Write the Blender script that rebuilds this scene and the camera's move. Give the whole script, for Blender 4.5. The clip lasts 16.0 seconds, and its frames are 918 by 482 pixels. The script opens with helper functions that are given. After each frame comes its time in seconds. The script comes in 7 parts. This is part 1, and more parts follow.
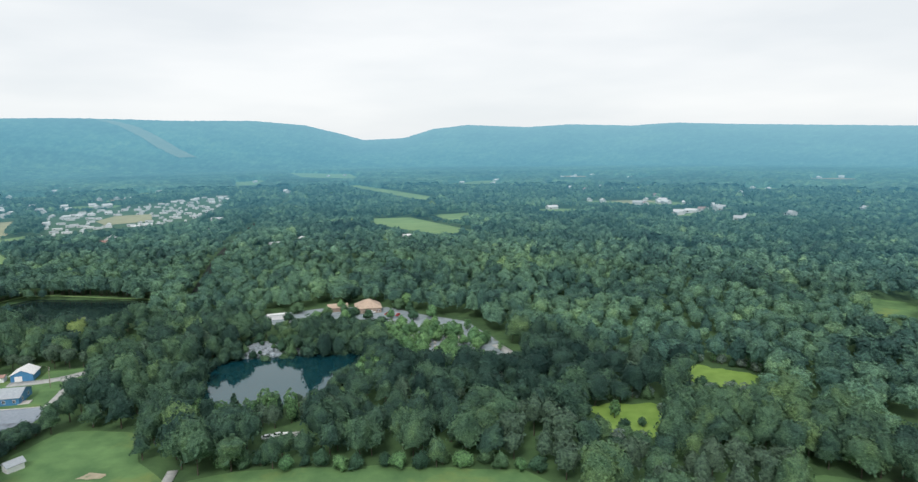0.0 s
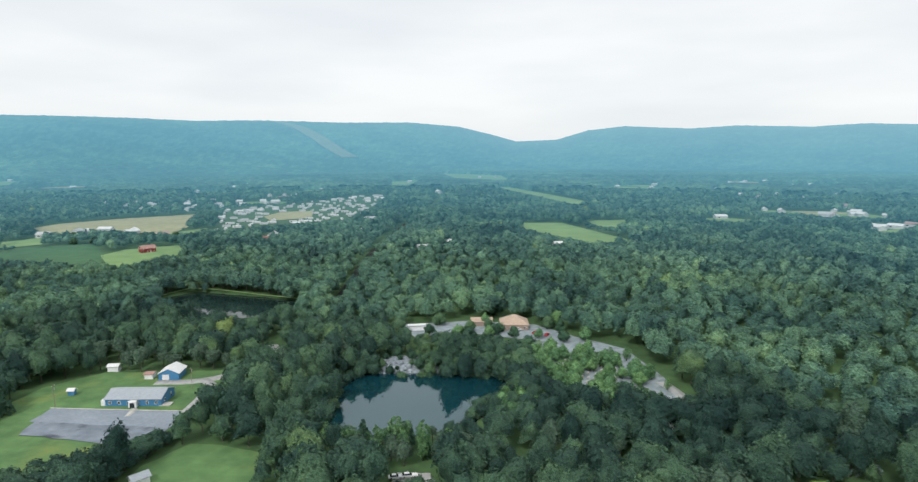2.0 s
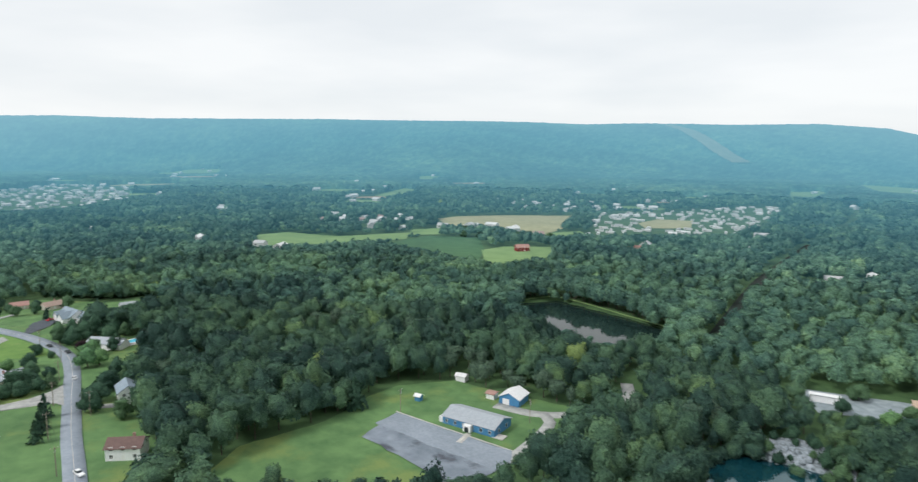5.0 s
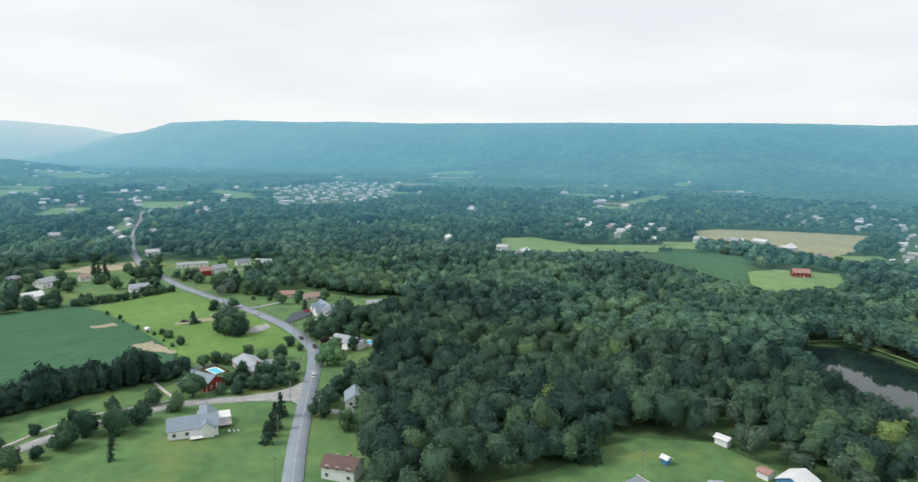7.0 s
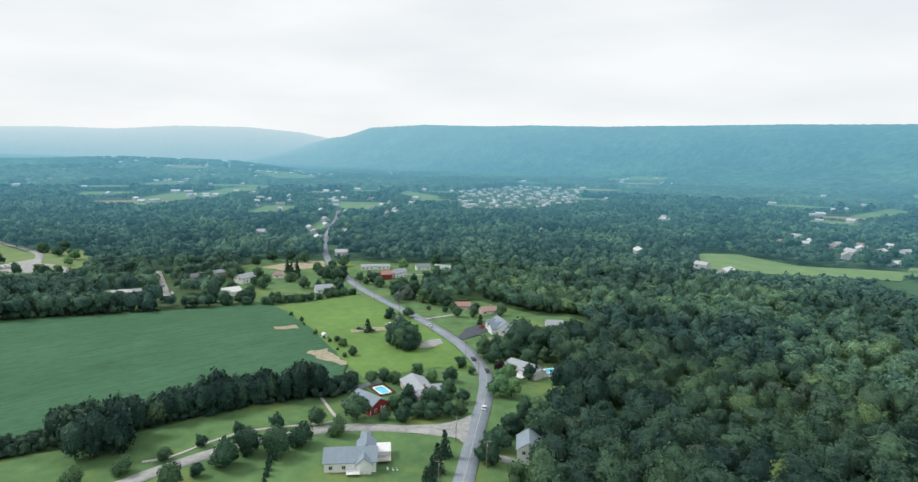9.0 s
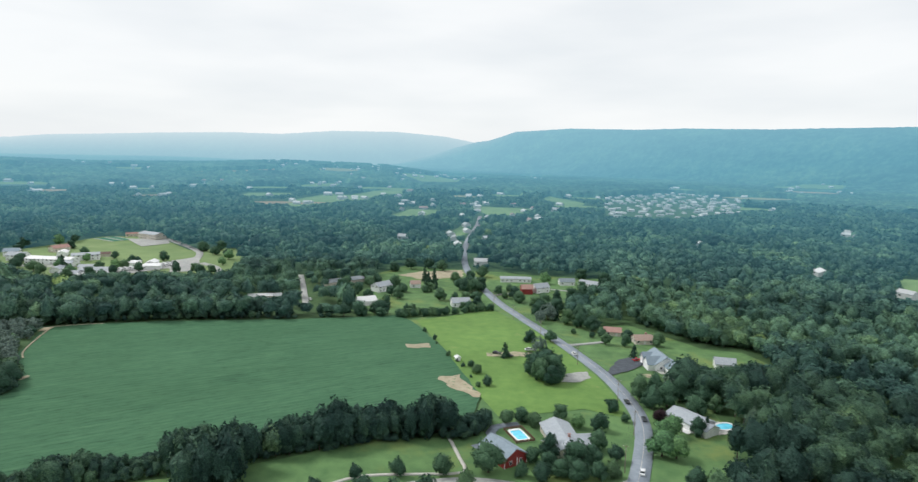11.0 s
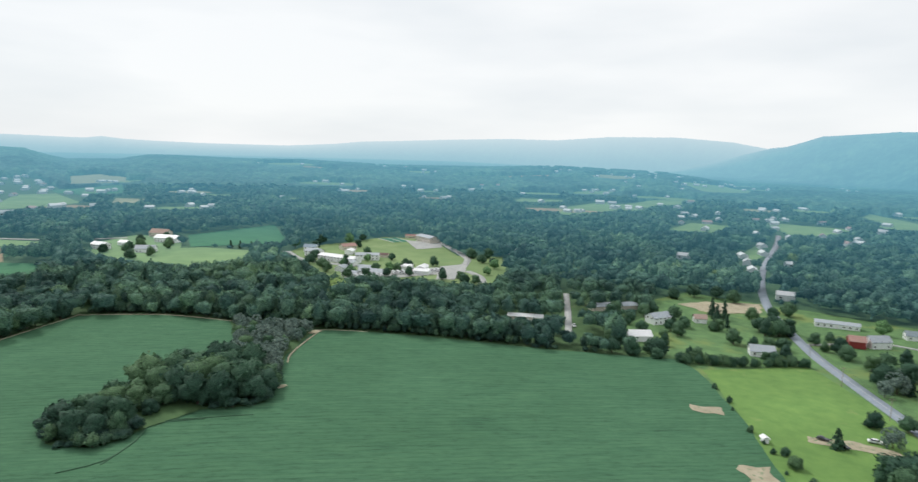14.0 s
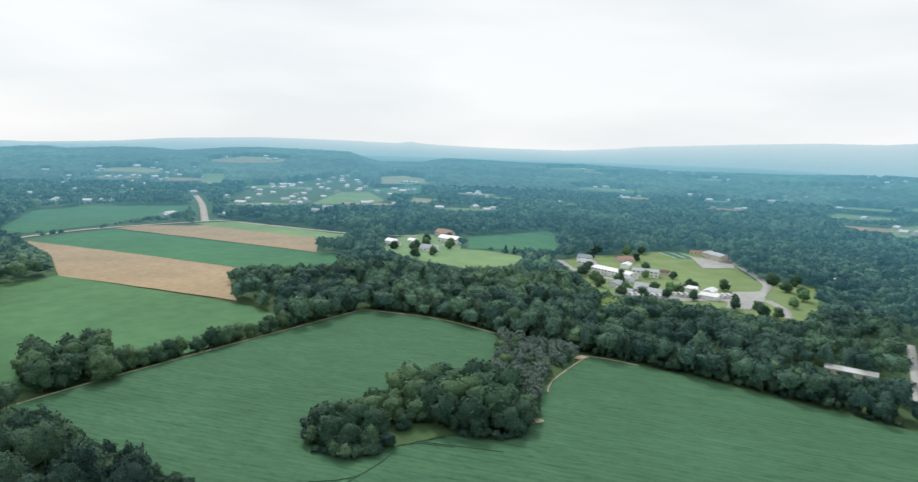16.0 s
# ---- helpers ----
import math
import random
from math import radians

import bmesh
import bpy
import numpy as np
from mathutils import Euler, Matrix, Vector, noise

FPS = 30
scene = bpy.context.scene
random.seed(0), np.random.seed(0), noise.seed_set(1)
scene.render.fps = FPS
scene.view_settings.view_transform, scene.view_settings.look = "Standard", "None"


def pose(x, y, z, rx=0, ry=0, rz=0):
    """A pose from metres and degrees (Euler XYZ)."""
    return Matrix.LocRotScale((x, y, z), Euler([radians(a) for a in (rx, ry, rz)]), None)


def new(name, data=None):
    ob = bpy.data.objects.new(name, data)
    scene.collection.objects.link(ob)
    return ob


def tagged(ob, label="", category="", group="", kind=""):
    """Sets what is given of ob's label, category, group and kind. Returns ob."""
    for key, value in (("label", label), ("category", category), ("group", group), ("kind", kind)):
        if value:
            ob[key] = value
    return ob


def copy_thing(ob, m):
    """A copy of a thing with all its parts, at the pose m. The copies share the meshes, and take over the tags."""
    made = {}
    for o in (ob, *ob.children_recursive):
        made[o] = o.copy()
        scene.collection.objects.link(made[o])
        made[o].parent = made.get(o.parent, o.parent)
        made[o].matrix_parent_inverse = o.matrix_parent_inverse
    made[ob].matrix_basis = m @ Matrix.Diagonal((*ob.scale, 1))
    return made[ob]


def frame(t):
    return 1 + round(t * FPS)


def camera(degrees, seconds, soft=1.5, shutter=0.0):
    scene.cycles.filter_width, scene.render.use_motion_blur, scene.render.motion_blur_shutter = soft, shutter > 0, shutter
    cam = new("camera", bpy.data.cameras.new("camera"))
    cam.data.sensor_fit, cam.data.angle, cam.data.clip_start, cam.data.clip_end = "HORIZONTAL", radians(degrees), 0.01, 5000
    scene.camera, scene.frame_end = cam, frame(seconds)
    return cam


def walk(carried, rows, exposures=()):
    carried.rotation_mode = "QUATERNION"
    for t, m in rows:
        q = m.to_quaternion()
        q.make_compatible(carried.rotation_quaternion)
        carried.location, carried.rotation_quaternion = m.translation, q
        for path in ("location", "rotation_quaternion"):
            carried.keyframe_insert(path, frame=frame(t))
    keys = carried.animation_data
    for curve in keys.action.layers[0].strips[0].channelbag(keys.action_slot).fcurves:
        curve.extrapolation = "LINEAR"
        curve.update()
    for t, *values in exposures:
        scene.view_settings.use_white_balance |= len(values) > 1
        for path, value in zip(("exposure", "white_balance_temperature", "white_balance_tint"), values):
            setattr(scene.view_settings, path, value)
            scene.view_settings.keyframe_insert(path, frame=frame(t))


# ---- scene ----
cam = camera(71.9, 16.0, soft=1.35, shutter=0.3)
METRES, EYE, TILT, LEAN, TURN = 323.6, 100.0, 0.0, 0.0, 0.0
ROWS = [
    (0.0, 0.0, 0.0, 0.0, -0.09, -8.58, 0.62),
    (0.5, -0.0034, 0.0312, -0.0003, 3.21, -8.5, 0.53),
    (1.0, -0.008, 0.0623, -0.0003, 6.68, -8.44, 0.43),
    (1.5, -0.0128, 0.0912, -0.0002, 9.98, -8.4, 0.34),
    (2.0, -0.0193, 0.1221, -0.0001, 13.46, -8.34, 0.24),
    (2.5, -0.0281, 0.1528, -0.0001, 17.72, -8.29, 0.09),
    (3.0, -0.0373, 0.1828, 0.0002, 23.11, -8.25, -0.04),
    (3.5, -0.0494, 0.212, 0.0001, 27.82, -8.2, -0.14),
    (4.0, -0.0642, 0.2397, 0.0001, 33.09, -8.16, -0.26),
    (4.5, -0.0823, 0.2656, 0.0007, 40.1, -8.16, -0.44),
    (5.0, -0.1026, 0.29, 0.0009, 46.97, -8.16, -0.58),
    (7.5, -0.2364, 0.3699, 0.0032, 74.07, -8.15, -1.11),
    (8.0, -0.2672, 0.3778, 0.0034, 78.73, -8.15, -1.19),
    (8.5, -0.2983, 0.3829, 0.0038, 82.47, -8.15, -1.22),
    (11.0, -0.4545, 0.3745, 0.0062, 98.45, -8.06, -1.34),
    (11.5, -0.4849, 0.3676, 0.006, 102.72, -8.05, -1.38),
    (12.0, -0.5146, 0.3589, 0.0065, 106.6, -8.07, -1.42),
    (12.5, -0.5441, 0.3483, 0.0071, 110.53, -8.09, -1.45),
    (13.0, -0.5724, 0.3367, 0.0071, 114.29, -8.1, -1.44),
    (13.5, -0.5998, 0.3228, 0.0067, 117.72, -8.07, -1.46),
    (14.0, -0.6264, 0.3065, 0.0068, 122.7, -8.11, -1.55),
    (14.5, -0.6518, 0.2885, 0.007, 129.16, -8.2, -1.64),
    (15.0, -0.6761, 0.2689, 0.0072, 135.95, -8.29, -1.69),
    (15.5, -0.6973, 0.2467, 0.0076, 141.98, -8.36, -1.71),
    (16.0, -0.7164, 0.2224, 0.0074, 147.64, -8.39, -1.76),
]
walk(cam, [(t, pose(0, 0, EYE, TILT, LEAN, TURN) @ pose(METRES * x, METRES * y, METRES * z, 90 + pitch, roll, yaw)) for t, x, y, z, yaw, pitch, roll in ROWS])

# ---- overcast sky and a weak, wide sun ----
SUN_AZ, SUN_EL = 166.0, 47.0
world = bpy.data.worlds.new("overcast")
scene.world = world
world.use_nodes = True
wn, wl = world.node_tree.nodes, world.node_tree.links
wn.clear()
w_out, w_bg = wn.new("ShaderNodeOutputWorld"), wn.new("ShaderNodeBackground")
w_sky = wn.new("ShaderNodeTexSky")
w_sky.sky_type, w_sky.sun_disc = "NISHITA", False
w_sky.sun_elevation, w_sky.sun_rotation = radians(SUN_EL), radians(SUN_AZ)
w_dim = wn.new("ShaderNodeVectorMath")
w_dim.operation = "SCALE"
w_dim.inputs["Scale"].default_value = 0.1
w_co, w_map = wn.new("ShaderNodeTexCoord"), wn.new("ShaderNodeMapping")
w_map.inputs["Scale"].default_value = (1.3, 1.3, 6.0)
w_noise, w_ramp = wn.new("ShaderNodeTexNoise"), wn.new("ShaderNodeValToRGB")
w_noise.inputs["Scale"].default_value, w_noise.inputs["Detail"].default_value = 1.6, 4.0
w_ramp.color_ramp.elements[0].position, w_ramp.color_ramp.elements[0].color = 0.36, (0.86, 0.9, 0.93, 1)
w_ramp.color_ramp.elements[1].position, w_ramp.color_ramp.elements[1].color = 0.62, (0.99, 1.01, 1.02, 1)
w_mix = wn.new("ShaderNodeMix")
w_mix.data_type = "RGBA"
w_mix.inputs[0].default_value = 0.92
wl.new(w_co.outputs["Generated"], w_map.inputs["Vector"])
wl.new(w_map.outputs["Vector"], w_noise.inputs["Vector"])
wl.new(w_noise.outputs["Fac"], w_ramp.inputs["Fac"])
wl.new(w_sky.outputs["Color"], w_dim.inputs[0])
wl.new(w_dim.outputs["Vector"], w_mix.inputs[6])
wl.new(w_ramp.outputs["Color"], w_mix.inputs[7])
wl.new(w_mix.outputs[2], w_bg.inputs["Color"])
w_bg.inputs["Strength"].default_value = 1.0
wl.new(w_bg.outputs["Background"], w_out.inputs["Surface"])
sun = new("sun", bpy.data.lights.new("sun", "SUN"))
sun.data.energy, sun.data.angle, sun.data.color = 2.2, radians(12), (1.0, 0.97, 0.92)
sun.matrix_world = pose(0, 0, 900, 90 - SUN_EL, 0, SUN_AZ - 180)


# ---- materials ----
def mat(name):
    m = bpy.data.materials.new(name)
    m.use_nodes = True
    n, l = m.node_tree.nodes, m.node_tree.links
    return m, n, l, n["Principled BSDF"]


def noise_node(n, l, scale, detail=4.0, rough=0.6, vec=None):
    t = n.new("ShaderNodeTexNoise")
    t.inputs["Scale"].default_value, t.inputs["Detail"].default_value, t.inputs["Roughness"].default_value = scale, detail, rough
    if vec is None:
        vec = n.new("ShaderNodeNewGeometry").outputs["Position"]
    l.new(vec, t.inputs["Vector"])
    return t.outputs["Fac"]


def ramp_node(n, l, fac, stops):
    r = n.new("ShaderNodeValToRGB")
    e = r.color_ramp.elements
    while len(e) < len(stops):
        e.new(0.5)
    for k, (p, c) in enumerate(stops):
        e[k].position, e[k].color = p, (*c, 1)
    l.new(fac, r.inputs["Fac"])
    return r.outputs["Color"]


def blend(n, l, kind, fac, a, b):
    x = n.new("ShaderNodeMix")
    x.data_type, x.blend_type = "RGBA", kind
    for s, v in ((0, fac), (6, a), (7, b)):
        if isinstance(v, (int, float)):
            x.inputs[s].default_value = v
        elif isinstance(v, tuple):
            x.inputs[s].default_value = (*v, 1)
        else:
            l.new(v, x.inputs[s])
    return x.outputs[2]


def bump(n, l, height, strength, dist, bsdf):
    b = n.new("ShaderNodeBump")
    b.inputs["Strength"].default_value, b.inputs["Distance"].default_value = strength, dist
    l.new(height, b.inputs["Height"])
    l.new(b.outputs["Normal"], bsdf.inputs["Normal"])


def surface(name, dark, light, scale, rough=0.85, fine=8.0, relief=0.3, big=0.03, wear=None, spec=0.3):
    """A plain weathered surface: two scales of colour, fine relief."""
    m, n, l, p = mat(name)
    a = noise_node(n, l, scale, 5)
    c = ramp_node(n, l, a, [(0.3, dark), (0.7, light)])
    b = noise_node(n, l, big, 3)
    c = blend(n, l, "MULTIPLY", 0.6, c, ramp_node(n, l, b, [(0.3, (0.72, 0.74, 0.72)), (0.7, (1.12, 1.1, 1.08))]))
    if wear:
        w = noise_node(n, l, wear[0], 6)
        c = blend(n, l, "MIX", ramp_node(n, l, w, [(wear[1], (0, 0, 0)), (wear[1] + 0.12, (1, 1, 1))]), c, wear[2])
    l.new(c, p.inputs["Base Color"])
    p.inputs["Roughness"].default_value, p.inputs["Specular IOR Level"].default_value = rough, spec
    bump(n, l, noise_node(n, l, fine, 3), relief, 0.1, p)
    return m


def painted(name, colour, rough=0.6, dirt=0.12, metal=0.0, seams=0.0, axis="X"):
    """Painted boards, sheet or shingles, in the thing's own coordinates."""
    m, n, l, p = mat(name)
    co = n.new("ShaderNodeTexCoord").outputs["Object"]
    a = noise_node(n, l, 0.7, 6, 0.6, co)
    c = blend(n, l, "MULTIPLY", 1.0, colour, ramp_node(n, l, a, [(0.25, (1 - 2 * dirt,) * 3), (0.75, (1.03,) * 3)]))
    if seams:
        w = n.new("ShaderNodeTexWave")
        w.bands_direction = axis
        w.inputs["Scale"].default_value, w.inputs["Distortion"].default_value = seams, 0.4
        l.new(co, w.inputs["Vector"])
        c = blend(n, l, "MULTIPLY", 0.5, c, ramp_node(n, l, w.outputs["Fac"], [(0.0, (0.6,) * 3), (0.2, (1,) * 3)]))
        bump(n, l, w.outputs["Fac"], 0.4, 0.05, p)
    l.new(c, p.inputs["Base Color"])
    p.inputs["Roughness"].default_value, p.inputs["Metallic"].default_value = rough, metal
    return m


def foliage(name, source, stops, speck=1.1, big=0.0):
    m, n, l, p = mat(name)
    if source == "tree":
        f = n.new("ShaderNodeObjectInfo").outputs["Random"]
    else:
        a = n.new("ShaderNodeAttribute")
        a.attribute_name = "tint"
        f = a.outputs["Fac"]
    c = ramp_node(n, l, f, stops)
    g = noise_node(n, l, speck, 5, 0.7)
    c = blend(n, l, "MULTIPLY", 0.9, c, ramp_node(n, l, g, [(0.36, (0.22, 0.27, 0.32)), (0.64, (1.55, 1.48, 1.32))]))
    if big:
        c = blend(n, l, "MULTIPLY", 1.0, c, ramp_node(n, l, noise_node(n, l, big, 6, 0.7), [(0.36, (0.74, 0.77, 0.8)), (0.64, (1.28, 1.25, 1.2))]))
    l.new(c, p.inputs["Base Color"])
    p.inputs["Roughness"].default_value, p.inputs["Specular IOR Level"].default_value = 0.75, 0.15
    bump(n, l, g, 0.8, 0.6, p)
    thin, mx = n.new("ShaderNodeBsdfTranslucent"), n.new("ShaderNodeMixShader")
    l.new(c, thin.inputs["Color"])
    mx.inputs["Fac"].default_value = 0.1
    l.new(p.outputs["BSDF"], mx.inputs[1])
    l.new(thin.outputs["BSDF"], mx.inputs[2])
    l.new(mx.outputs["Shader"], n["Material Output"].inputs["Surface"])
    return m


def painted_haze(m, start, length, air):
    """Haze painted into a material: bluish emission mixed in, more so with distance from the valley's middle."""
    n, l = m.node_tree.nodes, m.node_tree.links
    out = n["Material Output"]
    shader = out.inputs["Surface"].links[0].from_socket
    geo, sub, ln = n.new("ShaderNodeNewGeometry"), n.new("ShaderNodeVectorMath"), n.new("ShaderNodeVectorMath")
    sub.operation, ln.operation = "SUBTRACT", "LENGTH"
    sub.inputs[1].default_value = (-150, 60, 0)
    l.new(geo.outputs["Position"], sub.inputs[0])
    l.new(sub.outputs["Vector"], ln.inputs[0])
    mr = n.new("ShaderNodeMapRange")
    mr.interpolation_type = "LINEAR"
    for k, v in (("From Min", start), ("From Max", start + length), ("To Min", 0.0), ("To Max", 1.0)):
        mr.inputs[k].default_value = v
    # the painted haze is made stronger towards the south-west
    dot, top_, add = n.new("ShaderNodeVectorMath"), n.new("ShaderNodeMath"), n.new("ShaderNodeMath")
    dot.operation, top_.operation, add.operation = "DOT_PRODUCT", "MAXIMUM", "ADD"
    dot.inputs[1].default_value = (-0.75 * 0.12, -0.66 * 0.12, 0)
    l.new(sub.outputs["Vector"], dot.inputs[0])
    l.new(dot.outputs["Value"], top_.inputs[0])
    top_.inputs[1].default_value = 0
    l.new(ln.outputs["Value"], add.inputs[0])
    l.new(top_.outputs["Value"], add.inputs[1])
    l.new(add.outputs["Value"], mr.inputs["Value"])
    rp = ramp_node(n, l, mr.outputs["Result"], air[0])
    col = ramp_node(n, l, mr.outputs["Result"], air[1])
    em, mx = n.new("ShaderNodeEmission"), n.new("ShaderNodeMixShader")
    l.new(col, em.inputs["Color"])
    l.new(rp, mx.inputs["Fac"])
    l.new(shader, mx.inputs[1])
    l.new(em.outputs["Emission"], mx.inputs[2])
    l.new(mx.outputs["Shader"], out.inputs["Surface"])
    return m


# leaf colours turn bluer with distance, standing in for haze
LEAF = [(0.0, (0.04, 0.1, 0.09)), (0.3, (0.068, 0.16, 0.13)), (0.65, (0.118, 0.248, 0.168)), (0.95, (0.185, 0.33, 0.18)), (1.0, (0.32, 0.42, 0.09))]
LEAF_TREE = [(0.0, (0.036, 0.086, 0.063)), (0.5, (0.062, 0.136, 0.086)), (1.0, (0.108, 0.2, 0.104))]
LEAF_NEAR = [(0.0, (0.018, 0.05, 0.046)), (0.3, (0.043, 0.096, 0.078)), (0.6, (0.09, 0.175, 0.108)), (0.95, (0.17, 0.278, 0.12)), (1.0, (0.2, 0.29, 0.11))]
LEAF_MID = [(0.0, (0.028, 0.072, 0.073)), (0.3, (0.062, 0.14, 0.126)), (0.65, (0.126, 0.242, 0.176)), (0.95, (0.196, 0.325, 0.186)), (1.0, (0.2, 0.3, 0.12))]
# strength and colour of the painted haze by distance
HAZE_STOPS = ([(0.0, (0, 0, 0)), (0.03, (0.11,) * 3), (0.11, (0.32,) * 3), (0.29, (0.56,) * 3), (0.58, (0.74,) * 3), (0.79, (0.83,) * 3), (0.855, (0.88,) * 3), (0.95, (0.96,) * 3)],
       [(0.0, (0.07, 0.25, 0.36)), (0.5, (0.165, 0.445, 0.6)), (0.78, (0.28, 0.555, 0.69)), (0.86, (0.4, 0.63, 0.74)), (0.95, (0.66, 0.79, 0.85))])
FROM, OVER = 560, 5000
M_LEAF_TREE = foliage("leaves_tree", "tree", LEAF_TREE, 2.2)
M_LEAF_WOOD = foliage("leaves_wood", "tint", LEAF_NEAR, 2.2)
# far leaves tinted bluer still: haze in the base colour
M_LEAF_FAR = painted_haze(foliage("leaves_far", "tint", [(a, (0.95 * c[0], 0.96 * c[1], 1.14 * c[2])) for a, c in LEAF], 0.3, 0.009), FROM, OVER, HAZE_STOPS)
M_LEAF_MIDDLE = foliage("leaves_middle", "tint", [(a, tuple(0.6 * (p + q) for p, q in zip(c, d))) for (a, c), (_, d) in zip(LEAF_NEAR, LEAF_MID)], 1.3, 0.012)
M_LEAF_VALLEY = painted_haze(foliage("leaves_valley", "tint", LEAF_MID, 0.7, 0.009), FROM, OVER, HAZE_STOPS)
M_NEEDLE = foliage("needles", "tree", [(0.0, (0.024, 0.062, 0.046)), (1.0, (0.045, 0.1, 0.062))])
M_GREYWOOD = foliage("grey_thin_leaves", "tint", [(0.0, (0.064, 0.122, 0.09)), (1.0, (0.105, 0.165, 0.118))])
M_GREYLEAF = foliage("grey_leaves", "tree", [(0.0, (0.14, 0.215, 0.195)), (1.0, (0.19, 0.265, 0.24))])
M_LIGHTLEAF = foliage("light_leaves", "tree", [(0.0, (0.098, 0.215, 0.108)), (1.0, (0.152, 0.292, 0.13))])
M_PURPLE = foliage("purple_leaves", "tree", [(0.0, (0.03, 0.018, 0.025)), (1.0, (0.04, 0.022, 0.03))])
M_BARK = surface("bark", (0.06, 0.05, 0.04), (0.14, 0.12, 0.1), 2.0, 0.95, 10, 0.6)
M_GROUND = painted_haze(surface("rough_grass", (0.04, 0.085, 0.035), (0.075, 0.145, 0.055), 0.12, 0.95, 3.0, 0.5, 0.015, (0.05, 0.66, (0.13, 0.13, 0.06))), FROM, OVER, HAZE_STOPS)
M_LAWN = surface("mown_lawn", (0.072, 0.152, 0.06), (0.124, 0.228, 0.086), 0.12, 0.95, 4.0, 0.5, 0.03, (0.035, 0.53, (0.155, 0.218, 0.07)))
M_LIME = surface("light_meadow", (0.105, 0.21, 0.055), (0.152, 0.268, 0.07), 0.15, 0.95, 3.0, 0.4, 0.02, (0.06, 0.62, (0.22, 0.27, 0.1)))
M_DUCKWEED = surface("duckweed", (0.14, 0.25, 0.045), (0.21, 0.33, 0.075), 0.2, 0.8, 2.0, 0.2, 0.04)
M_DIRT = surface("bare_soil", (0.31, 0.27, 0.19), (0.43, 0.385, 0.29), 0.3, 0.95, 5.0, 0.4, 0.04, (0.5, 0.57, (0.1, 0.19, 0.085)))
M_STUBBLE = painted_haze(surface("tan_field", (0.3, 0.22, 0.13), (0.4, 0.31, 0.2), 0.2, 0.95, 5.0, 0.4, 0.02), FROM, OVER, HAZE_STOPS)
M_HAY = painted_haze(surface("pale_hay", (0.29, 0.285, 0.155), (0.37, 0.36, 0.215), 0.1, 0.95, 5.0, 0.4, 0.02), FROM, OVER, HAZE_STOPS)
M_SCREE = painted_haze(surface("bare_slope", (0.2, 0.2, 0.13), (0.3, 0.29, 0.2), 0.03, 0.95, 5.0, 0.4, 0.01), FROM, OVER, HAZE_STOPS)
M_FARGREEN = painted_haze(surface("far_pasture", (0.15, 0.255, 0.1), (0.21, 0.32, 0.13), 0.05, 0.95, 5.0, 0.3, 0.01), FROM, OVER, HAZE_STOPS)
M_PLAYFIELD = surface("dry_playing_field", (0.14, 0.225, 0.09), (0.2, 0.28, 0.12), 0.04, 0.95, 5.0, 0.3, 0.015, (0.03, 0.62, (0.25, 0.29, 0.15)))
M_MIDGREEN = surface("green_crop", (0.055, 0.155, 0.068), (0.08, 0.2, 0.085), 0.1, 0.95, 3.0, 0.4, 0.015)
M_DARKCROP = painted_haze(surface("dark_crop", (0.045, 0.115, 0.05), (0.065, 0.15, 0.065), 0.08, 0.95, 5.0, 0.3, 0.01), FROM, OVER, HAZE_STOPS)
M_FARCROP = painted_haze(surface("far_crop", (0.04, 0.15, 0.06), (0.06, 0.19, 0.08), 0.08, 0.95, 5.0, 0.3, 0.01), FROM, OVER, HAZE_STOPS)
# furrow shade of the wheel tracks put into a darker crop green
M_TRACK = surface("shaded_crop_furrow", (0.052, 0.118, 0.07), (0.07, 0.152, 0.09), 0.5, 0.95, 5.0, 0.4, 0.05)
M_ASPHALT = surface("asphalt", (0.21, 0.25, 0.3), (0.28, 0.32, 0.37), 0.8, 0.9, 12, 0.3, 0.08)
M_ASPHALT_DARK = surface("worn_asphalt", (0.13, 0.16, 0.2), (0.25, 0.29, 0.34), 0.12, 0.85, 12, 0.3, 0.05, (0.09, 0.56, (0.07, 0.08, 0.1)))
M_BLACKTOP = surface("blacktop", (0.05, 0.06, 0.075), (0.085, 0.1, 0.12), 0.5, 0.85, 12, 0.3, 0.06)
# near-black colour painted for the shade in the woods' cutting
M_CUT_SHADE = surface("painted_cut_shade", (0.01, 0.018, 0.016), (0.02, 0.032, 0.026), 0.3, 0.8, 4, 0.4, 0.05)
M_YARD = surface("works_gravel", (0.18, 0.225, 0.25), (0.31, 0.36, 0.39), 0.25, 0.95, 3, 0.6, 0.05, (0.08, 0.6, (0.1, 0.13, 0.08)))
M_GRAVEL = surface("gravel", (0.28, 0.29, 0.29), (0.42, 0.43, 0.42), 0.5, 0.95, 3, 0.6, 0.06)
M_CONCRETE = surface("concrete", (0.42, 0.41, 0.39), (0.55, 0.54, 0.51), 0.8, 0.9, 8, 0.2, 0.1)
M_ROCK = surface("quarry_rock", (0.1, 0.125, 0.14), (0.36, 0.41, 0.46), 0.7, 0.9, 1.2, 0.9, 0.08)
M_WHITE = painted("white_siding", (0.87, 0.885, 0.9), 0.6, 0.05, seams=2.5, axis="Z")
M_CREAM = painted("cream_siding", (0.72, 0.66, 0.58), seams=2.5, axis="Z")
M_BLUE = painted("blue_metal_siding", (0.07, 0.25, 0.48), seams=1.6)
